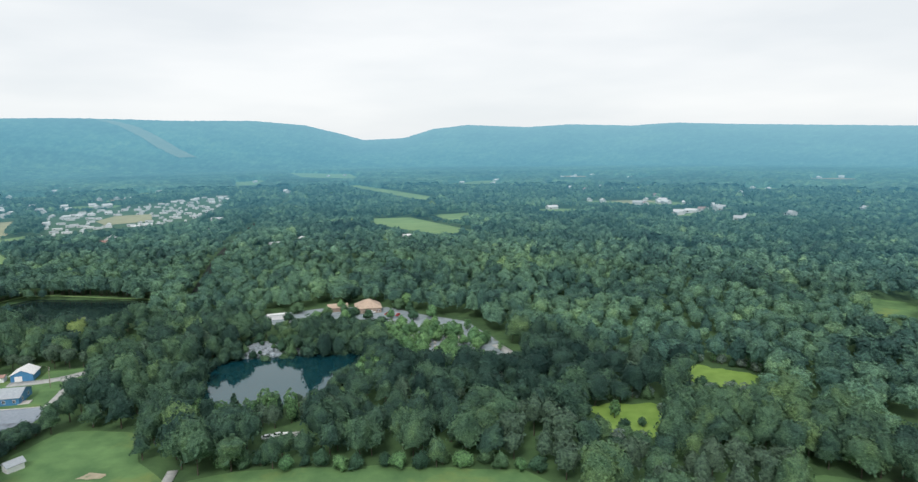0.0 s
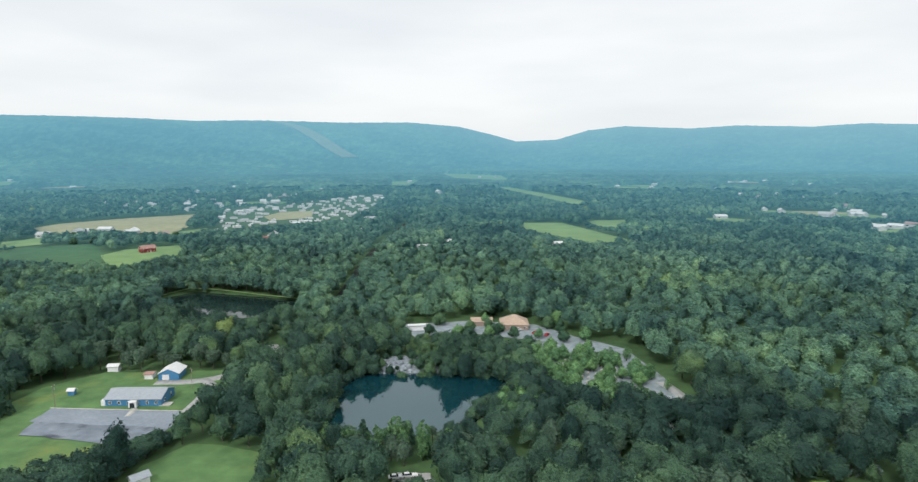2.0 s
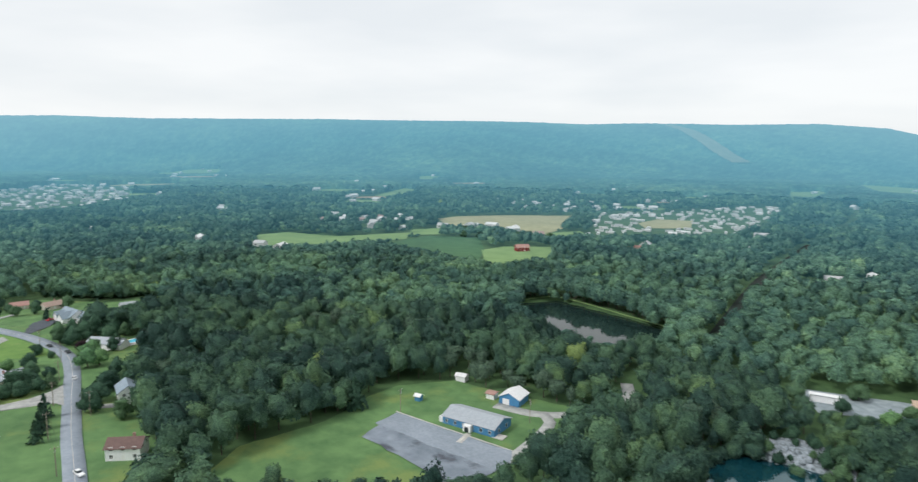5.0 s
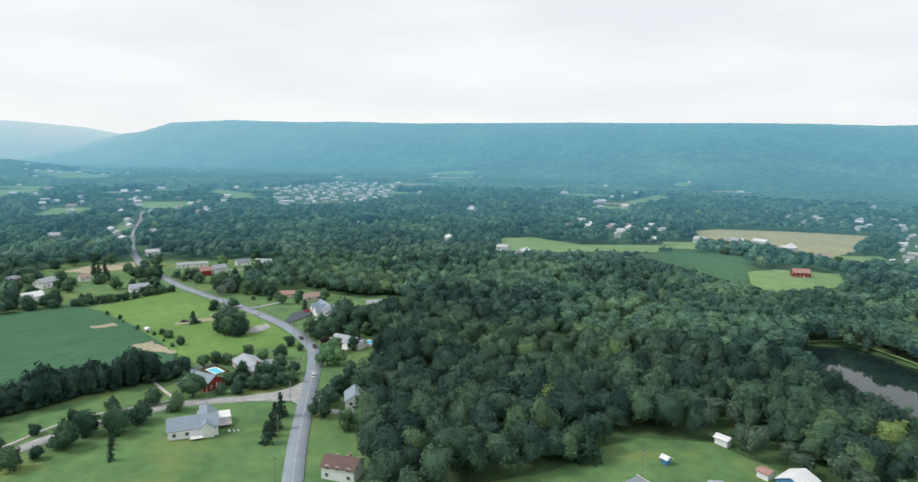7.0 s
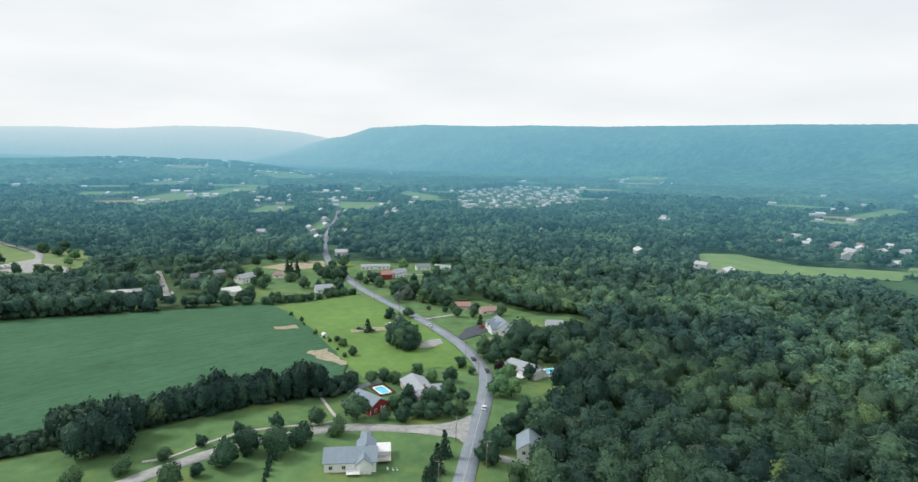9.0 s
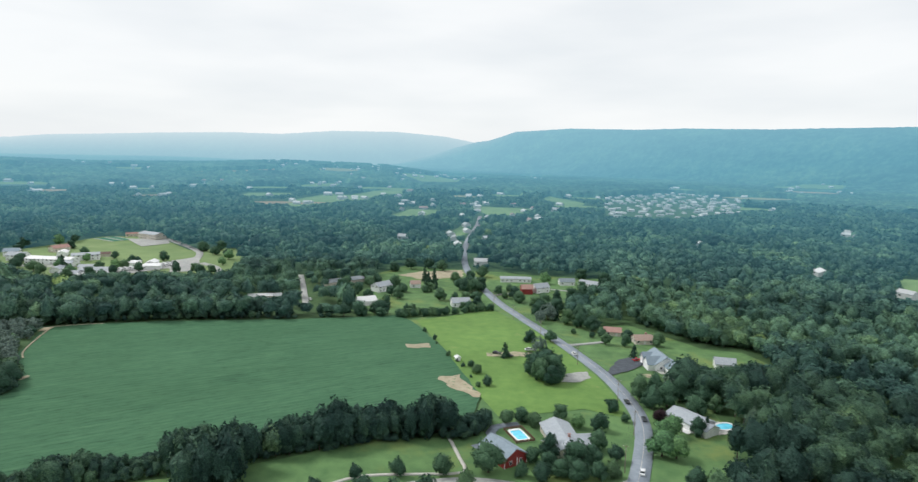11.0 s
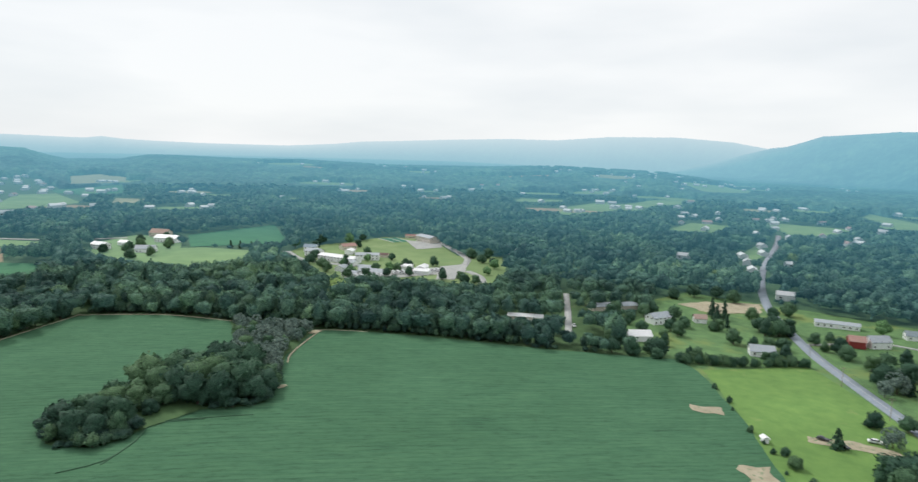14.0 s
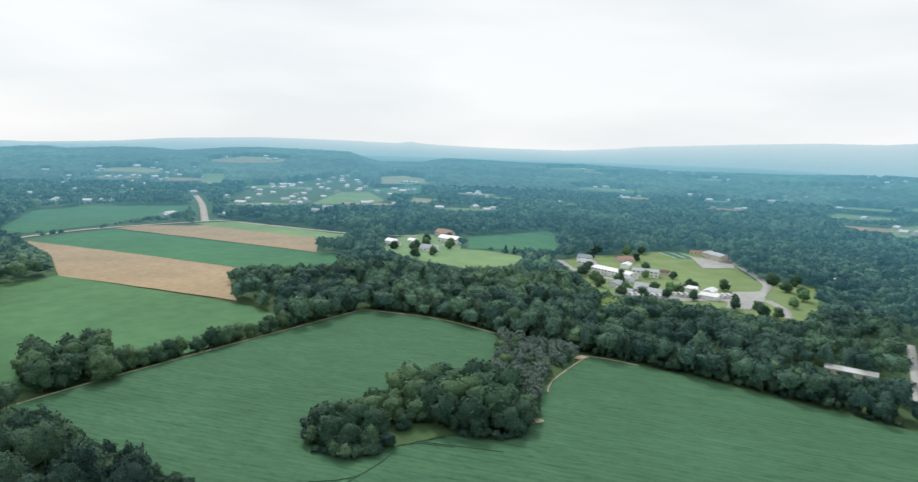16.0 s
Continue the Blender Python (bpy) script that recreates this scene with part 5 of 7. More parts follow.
for rows_, grp in ((ROW_TREES, "trees along the side street"), (ROAD_TREES, "trees along the road"), (MEADOW_TREES, "trees on the meadow"), (YARD_TREES, "trees round the houses"),
                   (FAR_TREES, "trees along the far road"), (HALL_TREES, "trees round the hall and quarry")):
    for x, y, h, k in rows_:
        plant(x, y, h, k, grp)
rng_ = random.Random(5)
COPSE = []  # tall round trees in two masses, thin grey ones on the neck to the wood
tries = 0
while len(COPSE) < 100 and tries < 9000:
    tries += 1
    x, y = rng_.uniform(-455, -300), rng_.uniform(-212, -98)
    p = (np.array([x]), np.array([y]))
    if inside(*p, ISLAND)[0] and line_distance(*p, ISLAND + ISLAND[:1])[0] > 2.2 and all(math.dist((x, y), q[:2]) > (5.0 if x < -389 else 6.6) for q in COPSE):
        neck = x < -389
        rim = line_distance(*p, ISLAND + ISLAND[:1])[0]
        h = rng_.uniform(6.5, 9.5) if neck else (rng_.uniform(14.5, 17.5) if x < -346 else rng_.uniform(10, 13)) * (0.72 if rim < 4 else 1)
        COPSE.append((x, y, h))
        if neck and rng_.random() < 0.72:
            plant(x, y, h, "g", "trees of the copse", "thin grey half-bare tree on the copse's neck", "bare_tree")
        else:
            plant(x, y, h, "r", "trees of the copse", "broadleaf tree of a copse in the crop field")

# ---- the woods ----
rng_ = random.Random(41)
GLADES = []
for lo_az, hi_az, lo_r, hi_r, n in ((88, 178, 1150, 3400, 46), (-36, -4, 950, 2300, 10), (18, 62, 1000, 2400, 10), (62, 88, 1200, 2600, 8)):
    for k in range(n):
        a, r = math.radians(rng_.uniform(lo_az, hi_az)), lo_r * (hi_r / lo_r) ** rng_.random()
        s = rng_.uniform(22, 60) * (r / 1500) ** 0.5
        x, y = MID[0] - r * math.sin(a), MID[1] + r * math.cos(a)
        pts = []
        for j in range(9):
            q = 6.283 * j / 9
            u, v = s * rng_.uniform(0.6, 1.3) * math.cos(q) * 1.5, s * rng_.uniform(0.6, 1.3) * math.sin(q)
            pts.append((x - v * math.sin(a) + u * math.cos(a), y + v * math.cos(a) + u * math.sin(a)))
        GLADES.append(pts)
        patch("glade", pts, rng_.choice((M_FARGREEN, M_FARGREEN, M_FARGREEN, M_HAY, M_STUBBLE)), "pale far clearing among the hazy woods", 0.6, 30, "clearing")
SETTLED = []  # clearings round far buildings, with trees kept low towards the camera
OPEN = GLADES + [[(-425, 84), (-400, 84), (-388, 112), (-412, 112)], ROCKS, WORKS, HAUL, TRUCK_PAD, FIELD, ISLAND, MEADOW, VILLAGE, NEARBY, YARD_LAWN, HALL_LAWN, GRAVEL, SCHOOL, QUARRY, POND] + SWAMPS + [p for p, _ in FAR.values()] + [PARK, PARK_WEST, HILL_TOWN]
FAR_OPEN = GLADES + [SCHOOL] + [p for p, _ in FAR.values()] + [PARK, PARK_WEST, HILL_TOWN]
# open places seen over the trees before them: outline and a camera position; trees between are cut low for the view
NEAR_OPEN = [(WORKS, (-15, 60)), (HAUL, (-12, 55)), (TRUCK_PAD, (-5, 35)), (QUARRY, (-8, 45)), (ROCKS, (-15, 65)), (POND, (-30, 85)), (GRAVEL, (-12, 55)), (GRAVEL, (-1, 15)), (GRAVEL, (-33, 94)), (QUARRY, (0, 0)), (QUARRY, (-19, 75)), (YARD_LAWN, (-4, 25))] + [([(-562, 186), (-526, 209), (-519, 233), (-497, 243), (-476, 212), (-480, 190)], (-166, 116)), ([(-560, -98), (-578, -64), (-588, -68), (-570, -102)], (-219, 87)), ([(-556, -48), (-650, -95), (-656, -82), (-560, -36)], (-219, 87)), ([(-556, -24), (-564, -38), (-574, -46), (-580, -36), (-568, -22)], (-219, 87)), ([(-626, -62), (-660, -36), (-654, -26), (-620, -52)], (-219, 87))] + [(s, (0, 0)) for s in SWAMPS] + [([(-198, 298), (-186, 304), (-172, 254), (-180, 248), (-190, 285)], (-21, 78)), ([(-197, 353), (-188, 358), (-179, 338), (-186, 334)], (-21, 78))]
BELT = [(-232, 150), (-165, 178), (-165, 246), (-172, 264), (-185, 205), (-215, 160)]
LINES = [(ROAD, 7), (HEDGE, 9), (LANE, 6), ([(-178, 302), (-178, 316)], 5), ([(-150, -690), (-181, -717), (-261, -782), (-399, -824), (-433, -807), (-534, -646)], 12), ([(-399, -824), (-441, -1073), (-465, -1263)], 16),
         ([(-560, -46), (-615, -70), (-668, -94)], 6.5), ([(-178, 316), (-181, 338), (-192, 355)], 5), (SLIDE, 46), ([(-655, -401), (-633, -360), (-631, -331), (-638, -290)], 8)]
CUT = [(-195, 450), (-233, 592), (-250, 661), (-265, 740), (-299, 937), (-316, 1125), (-434, 1658)]


def room(x, y, tall):
    """How high trees may stand at each place: none on open land, lower where they would block the camera's view of
    clearings.
    """
    h = np.full(x.shape, tall, float)
    for p in OPEN:
        h[inside(x, y, p)] = 0
    for pts, wdt in LINES:
        h[line_distance(x, y, pts) < wdt] = 0
    h[line_distance(x, y, CUT) < 7.8] = 0
    q = inside(x, y, BELT)
    h[q] = np.minimum(h[q], 6.5)
    clump = np.sin(x * 0.13 + np.sin(y * 0.05)) * np.sin(y * 0.11 + np.sin(x * 0.07))
    for p in (PARK, PARK_WEST, HILL_TOWN):
        q = inside(x, y, p) & (clump > 0.15)
        h[q] = 6.0
    for k in (0.985, 0.96, 0.93, 0.9, 0.87):
        u, v = MID[0] + (x - MID[0]) / k, MID[1] + (y - MID[1]) / k
        for p in FAR_OPEN:
            q = inside(u, v, p)
            h[q] = np.minimum(h[q], (1 - k) * 112)
    for k in (0.98, 0.955, 0.93, 0.905, 0.88):
        for p, (ex, ey) in NEAR_OPEN:
            q = inside(ex + (x - ex) / k, ey + (y - ey) / k, p)
            h[q] = np.minimum(h[q], (1 - k) * 88 + 1.0)
    for sx, sy, sr, low in SETTLED:
        q = (np.abs(x - sx) < sr) & (np.abs(y - sy) < sr)
        h[q] = np.minimum(h[q], low)
    return h


# ---- far homes: one model each, copied ----
def home_model(name, label, L, W, h, rise, wall, roof, category):
    e = house(name, 0, 0, 0, L, W, h, rise, wall, roof, label, category, windows=False, over=0.3, lift=0.0)
    for k in (-1, 1):
        for s in (k,):
            bm = bmesh.new()
            box(bm, k * L * 0.25, s * (W / 2 + 0.02), h * 0.55, 2.2, 0.08, 1.2)
            part("window", bm, M_PANE, e)
    return e


HOMES = [home_model("mobile_home", "white mobile home with pale roof in a park", 18, 5, 3.2, 0.8, M_FAR_WALL, M_FAR_PALE, "mobile home"),
         home_model("mobile_home", "cream mobile home with light grey roof", 16, 5, 3.2, 0.9, M_FAR_WALL, M_FAR_ROOF, "mobile home"),
         home_model("house", "far white house with grey roof among trees", 14, 9, 4.5, 2.6, M_FAR_WALL, M_FAR_ROOF, "house"),
         home_model("house", "far pale house with white roof among trees", 16, 9, 3.6, 2.2, M_FAR_WALL, M_FAR_PALE, "house"),
         home_model("house", "far house with faded red roof among trees", 13, 9, 4.0, 2.4, M_FAR_WALL, M_FAR_RED, "house")]
USED = set()
DISTANT = []  # houses too far to pick apart


def settle(k, x, y, rot, group, big=1.0):
    m = pose(x, y, ground(x, y) + 0.3, 0, 0, rot)
    d = np.array((x, y)) - MID
    r = np.linalg.norm(d)
    if k in USED and r > 1150 and "park" not in group:
        DISTANT.append((m, rng_.uniform(11, 16) * big, 8.5 * big, rng_.uniform(3, 4.5) * big, 2.4 * big, k))
    else:
        if k in USED:
            ob = copy_thing(HOMES[k], m)
        else:
            USED.add(k)
            ob = HOMES[k]
            ob.matrix_basis = m
        ob.scale = (big,) * 3
        tagged(ob, group=group)
    reach = 13.0 * r / 112
    SETTLED.append((x, y, 10 * big, 0.0))
    for j in range(1, int(reach / 15) + 1):
        q = MID + d * (1 - j * 15.0 / r)
        SETTLED.append((q[0], q[1], 7.5 * big, 1.5 + j * 15.0 * 112 / r))


rng_ = random.Random(11)


def scatter(poly, n, apart, models, group, keep_out=()):
    done, tries = [], 0
    xs, ys = [p[0] for p in poly], [p[1] for p in poly]
    while len(done) < n and tries < 6000:
        tries += 1
        x, y = rng_.uniform(min(xs), max(xs)), rng_.uniform(min(ys), max(ys))
        a = (np.array([x]), np.array([y]))
        if not inside(*a, poly)[0] or any(inside(*a, q)[0] for q in keep_out) or any(math.dist((x, y), d) < apart for d in done):
            continue
        done.append((x, y))
        settle(rng_.choice(models), x, y, rng_.choice((20, 110)) + rng_.uniform(-12, 12), group, 0.85 if "western" in group else 0.7 if "park" in group else 1.0)


scatter(PARK, 135, 14, (0, 0, 1, 1, 3), "homes of the park", [FAR["park_green"][0]])
scatter(PARK_WEST, 140, 20, (0, 0, 1, 3), "homes of the western park")
scatter(HILL_TOWN, 42, 40, (2, 2, 3, 3, 3, 3, 4), "houses of the hill town", [FAR["hill_pasture"][0], FAR["hill_crop"][0]])
scatter([(-690, 1060), (-830, 1010), (-1010, 1120), (-900, 1250), (-700, 1250)], 20, 40, (0, 2, 3), "houses north of the hay field")
scatter([(-780, 690), (-900, 600), (-960, 660), (-850, 760)], 9, 26, (2, 3, 4), "houses beside the hay field")
scatter([(-770, 10), (-770, 60), (-1100, 40), (-1100, -30)], 7, 40, (2, 3), "houses along the far road")
scatter([(-1150, -100), (-1150, 120), (-1500, 100), (-1500, -250)], 16, 45, (2, 3, 4), "houses beyond the village")
scatter([(-2100, -500), (-2300, -100), (-3200, -500), (-2700, -1100)], 26, 70, (2, 3), "houses of the far valley")
EAST = [(284, 1574), (306, 1522), (366, 1620), (401, 1531), (336, 1134), (415, 1313), (344, 985), (372, 1009), (398, 1026), (446, 1094), (427, 1030), (400, 895), (422, 914), (606, 1359), (328, 1154),
        (350, 1001), (434, 1057), (589, 1321), (498, 944), (656, 1012), (170, 2350), (130, 2300)]
NORTH = [(-1066, 1690), (-1062, 1734), (-417, 751), (-421, 1553), (-807, 388), (-1176, 568), (-1404, 1071), (-1500, 1180), (-695, 434), (-1032, 1624), (-874, 637), (-803, 642), (-739, 647), (-678, 764),
         (-637, 770), (-360, 938), (-184, 746), (-1148, 557), (-1384, 1026), (-777, 618), (-834, 677), (-686, 725)]
WEST = [(-1635, -972), (-1657, -791), (-1738, -805), (-1862, -822), (-2204, -1537), (-2259, -1475), (-2542, -996), (-2673, -1018), (-2440, -878), (-1388, -408), (-1364, -360), (-1580, -402), (-1592, -378),
        (-2843, -650), (-1642, -284), (-1602, -238), (-1780, -250), (-1223, -102), (-1426, -163), (-1520, -138), (-1454, -38), (-1494, -18), (-922, -62), (-1183, 87), (-1207, 101), (-1390, 130), (-980, 310)]
SOUTH = [(-234, -1179), (-275, -1147), (-465, -1294), (-543, -1519), (-576, -886), (-610, -925), (-366, -903), (-438, -882), (-263, -1766), (-361, -1713), (-213, -1897), (-498, -2061), (-2282, -1640),
         (-1607, -979), (-1676, -799), (-1812, -851), (-2326, -845)]
for spots, grp in ((EAST, "houses of the eastern valley"), (NORTH, "houses of the northern valley"), (WEST, "houses of the western valley"), (SOUTH, "houses of the southern valley")):
    for x, y in spots:
        settle(rng_.choice((2, 2, 2, 3, 3, 3, 3, 3, 4)), x, y, rng_.uniform(0, 180), grp, rng_.uniform(1.0, 1.35))
for pts in GLADES:
    cx_, cy_ = np.mean(pts, 0)
    for k in range(rng_.randint(1, 4)):
        q = rng_.choice(pts)
        w = rng_.uniform(0.5, 1.05)
        settle(rng_.choice((2, 3, 3, 3)), cx_ + (q[0] - cx_) * w, cy_ + (q[1] - cy_) * w, rng_.uniform(0, 180), "houses at far clearings", rng_.uniform(0.9, 1.3))
scatter([(100, 1600), (150, 2200), (900, 2200), (1000, 1600)], 18, 90, (2, 3), "houses of the eastern valley")
scatter([(-250, -1150), (-100, -1400), (-300, -2000), (-600, -2000), (-420, -1200)], 20, 60, (2, 3, 3), "houses south of the fields")
for k, x, y, rot in ((3, -226, -1159, 90), (2, -311, -1162, 80), (3, -357, -890, 70), (2, -723, 423, 30), (3, -60, 760, 20), (2, -205, 700, 20), (3, -470, 2300, 70), (4, -420, 2350, 80), (3, -640, 2000, 60)):
    settle(k, x, y, rot, "far single houses", 1.0)


def distant_houses():
    """The houses of the far valley, each with walls and a gabled roof, joined."""
    vs, fs, ms = [], [], []
    for m, L, W, h, rise, k in DISTANT:
        o, a, b = len(vs), L / 2, W / 2
        pts = [(s * a, q, z) for s in (-1, 1) for q, z in ((-b, -1), (b, -1), (b, h), (0, h + rise), (-b, h))]
        pts += [(s * (a + 0.5), q, z) for s in (-1, 1) for q, z in ((-b - 0.6, h - 0.2), (0, h + rise + 0.3), (b + 0.6, h - 0.2))]
        vs += [(m @ Vector(p))[:] for p in pts]
        quads = [(0, 1, 2, 4), (5, 9, 7, 6), (0, 4, 9, 5), (1, 6, 7, 2), (4, 2, 3, 3), (9, 8, 8, 7), (10, 11, 14, 13), (11, 12, 15, 14)]
        for j, q in enumerate(quads):
            tri = [(q[0], q[1], q[2])] + ([(q[0], q[2], q[3])] if len(set(q)) == 4 else [])
            if j == 5:
                tri = [(9, 8, 7)]
            for t in tri:
                fs.append([o + i for i in t])
                ms.append(0 if j < 6 else {2: 1, 3: 2, 0: 2, 1: 1, 4: 3}[k])
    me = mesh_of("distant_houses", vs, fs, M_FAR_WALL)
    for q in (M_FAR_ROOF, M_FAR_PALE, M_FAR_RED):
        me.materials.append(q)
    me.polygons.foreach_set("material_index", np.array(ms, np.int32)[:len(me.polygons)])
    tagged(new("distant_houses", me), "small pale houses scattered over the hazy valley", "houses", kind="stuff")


# ---- woods as great bodies of many trees ----
def spread(lo, hi, gap, seed, tall):
    """Places, heights and radii of woodland trees between two distances from the valley's middle."""
    rng = np.random.default_rng(seed)
    n = int(2 * hi / gap)
    gx, gy = np.meshgrid(np.arange(n) * gap - hi, np.arange(n) * gap - hi)
    gx = gx + (np.arange(n) % 2)[:, None] * gap / 2
    x, y = (gx + rng.uniform(-0.36, 0.36, gx.shape) * gap).ravel() + MID[0], (gy + rng.uniform(-0.36, 0.36, gx.shape) * gap).ravel() + MID[1]
    r, az = np.hypot(x - MID[0], y - MID[1]), np.degrees(np.arctan2(-(x - MID[0]), y - MID[1]))
    ok = (r >= lo) & (r < hi) & ((az > (-84 if hi < 400 else -62 if hi < 600 else -54)) | (az < -168))
    x, y = x[ok], y[ok]
    h = rng.uniform(0.62, 1.12, x.shape) * tall * (1 + 0.16 * np.sin(x * 0.021 + 1.7 * np.sin(y * 0.013)) * np.cos(y * 0.024 + np.sin(x * 0.017)))
    lim = room(x, y, 99.0)
    ok = lim > 2.0
    return x[ok], y[ok], np.minimum(h, lim)[ok], rng


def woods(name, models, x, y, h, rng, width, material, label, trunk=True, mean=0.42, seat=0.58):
    """One body of woodland: crowns (and trunks) of many trees joined."""
    z0 = terrain(x, y)
    pick = rng.integers(0, len(models), len(x))
    rad = width * rng.uniform(0.8, 1.25, len(x)) * np.clip(h / h.max() * 1.3, 0.45, 1.0)
    drift = np.array([noise.noise(Vector((a * 0.012, b * 0.012, 3.0))) for a, b in zip(x, y)])
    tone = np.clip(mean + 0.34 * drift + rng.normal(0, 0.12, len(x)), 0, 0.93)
    tone[rng.random(len(x)) < 0.0007] = 1.0
    turn = rng.uniform(0, 6.283, len(x))
    vs, fs, ts, off = [], [], [], 0
    for k, (v, f) in enumerate(models):
        q = np.flatnonzero(pick == k)
        c, s = np.cos(turn[q])[:, None], np.sin(turn[q])[:, None]
        vx, vy = v[:, 0][None], v[:, 1][None]
        hz = (h[q] * (1.03 - seat))[:, None]
        V = np.stack([x[q][:, None] + rad[q][:, None] * (c * vx - s * vy), y[q][:, None] + rad[q][:, None] * (s * vx + c * vy), (z0[q] + h[q] * seat)[:, None] + hz * v[:, 2][None]], -1)
        vs.append(V.reshape(-1, 3))
        fs.append((f[None] + (np.arange(len(q)) * len(v))[:, None, None] + off).reshape(-1, 3))
        lobe = 0.15 * np.sin(v[:, 0] * 4.1 + 2 * v[:, 1] + k) * np.sin(v[:, 2] * 3.7 + v[:, 0])
        ts.append(np.clip(tone[q][:, None] + np.where(tone[q] < 0.95, 1, 0)[:, None] * lobe[None], 0, 1).ravel())
        off += len(q) * len(v)
    ob = new(name, mesh_of(name, np.concatenate(vs), np.concatenate(fs), material, False, np.concatenate(ts)))
    tagged(ob, label, "woods", kind="stuff")
    if trunk:
        n = len(x)
        ring = np.array([(0.3, 0), (-0.15, 0.26), (-0.15, -0.26)])
        lo_ = np.stack([x[:, None] + ring[:, 0], y[:, None] + ring[:, 1], np.repeat(z0[:, None] - 0.5, 3, 1)], -1)
        up_ = np.stack([x[:, None] + ring[:, 0] * 0.5, y[:, None] + ring[:, 1] * 0.5, np.repeat((z0 + h * 0.6)[:, None], 3, 1)], -1)
        v = np.concatenate([lo_, up_], 1).reshape(-1, 3)
        f = np.concatenate([np.array([[k, (k + 1) % 3, 3 + (k + 1) % 3, 3 + k]]) + (np.arange(n) * 6)[:, None] for k in range(3)])
        t = new("trunks", mesh_of("trunks", v, f, M_BARK))
        t.parent = ob
        tagged(t, kind="stuff")
    return ob


x, y, h, rg = spread(40, 345, 9.4, 21, 15.5)
thin = np.array([noise.noise(Vector((a * 0.018, b * 0.018, 8.0))) for a, b in zip(x, y)]) + rg.normal(0, 0.12, len(x)) > 0.42
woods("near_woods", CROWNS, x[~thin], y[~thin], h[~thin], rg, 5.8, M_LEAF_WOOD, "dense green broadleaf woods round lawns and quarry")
woods("thin_woods", MIDS, x[thin], y[thin], h[thin] * 0.9, rg, 4.4, M_GREYWOOD, "thin grey-green ailing trees within the woods")
x, y, h, rg = spread(345, 560, 10.6, 27, 15.5)
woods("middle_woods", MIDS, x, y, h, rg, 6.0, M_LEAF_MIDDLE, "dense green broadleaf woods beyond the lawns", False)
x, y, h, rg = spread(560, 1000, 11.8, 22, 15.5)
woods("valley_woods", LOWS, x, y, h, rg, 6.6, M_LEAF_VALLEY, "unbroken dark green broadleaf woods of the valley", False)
x, y, h, rg = spread(1000, 1620, 12.8, 24, 15.5)
woods("outer_woods", DOMES, x, y, h, rg, 7.4, M_LEAF_VALLEY, "dark green broadleaf woods of the outer valley", False)


def far_canopy():
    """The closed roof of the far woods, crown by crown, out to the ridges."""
    rng = np.random.default_rng(9)
    rr = np.concatenate([np.arange(1605, 2600, 10.0), np.arange(2600, 4840, 32.0)])
    aa = np.radians(np.arange(-52, 196, 0.2))
    R, A = np.meshgrid(rr, aa, indexing="ij")
    R = R + rng.uniform(-0.3, 0.3, R.shape) * np.gradient(rr)[:, None]
    x, y = MID[0] - R * np.sin(A), MID[1] + R * np.cos(A)
    gap = 12.0
    best, tone = np.full(x.shape, 9.0), np.zeros(x.shape)
    ix, iy = np.floor(x / gap).astype(np.int64), np.floor(y / gap).astype(np.int64)

    def rnd(i, j, k):
        q = (i * 73856093 ^ j * 19349663 ^ k * 83492791) & 0xFFFFFFF
        q = (q ^ (q >> 13)) * 1274126177 & 0xFFFFFFF
        return (q ^ (q >> 11)) % 10007 / 10007.0
    best -= 9.0 + 99
    for di in (-1, 0, 1):
        for dj in (-1, 0, 1):
            i, j = ix + di, iy + dj
            cx, cy = (i + 0.15 + 0.7 * rnd(i, j, 1)) * gap, (j + 0.15 + 0.7 * rnd(i, j, 2)) * gap
            rad = 6.0 + 3.0 * rnd(i, j, 3)
            d = np.hypot(x - cx, y - cy) / rad
            top = 7.5 + 6.0 * rnd(i, j, 4) + 6.0 * np.sqrt(np.maximum(0, 1 - d * d)) - 2.5 * np.maximum(0, d - 1)
            hit = top > best
            best = np.where(hit, top, best)
            tone = np.where(hit, rnd(i, j, 5), tone)
    best = np.maximum(best, 5.0) + rng.normal(0, 0.7, x.shape)
    best = np.where(R > 2250, 12 + (best - 12) * 0.4, best)
    drift = np.sin(x * 0.006 + 2 * np.sin(y * 0.004)) * np.cos(y * 0.007 + np.sin(x * 0.005))
    tone = np.clip(0.1 + 0.65 * tone + 0.2 * drift, 0, 0.95)
    lim = room(x, y, 99.0)
    z = terrain(x, y) + np.where(lim < 2, -4.0, np.minimum(best, lim))
    gone = lim < 2
    m, n = x.shape
    i, j = np.meshgrid(np.arange(m - 1), np.arange(n - 1), indexing="ij")
    f = np.stack([i * n + j, i * n + j + 1, (i + 1) * n + j + 1, (i + 1) * n + j], -1).reshape(-1, 4)[:, ::-1]
    g = gone.ravel()[f].all(1)
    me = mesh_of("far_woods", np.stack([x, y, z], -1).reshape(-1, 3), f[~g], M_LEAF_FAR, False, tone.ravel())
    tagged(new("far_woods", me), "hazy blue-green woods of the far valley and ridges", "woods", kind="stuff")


far_canopy()


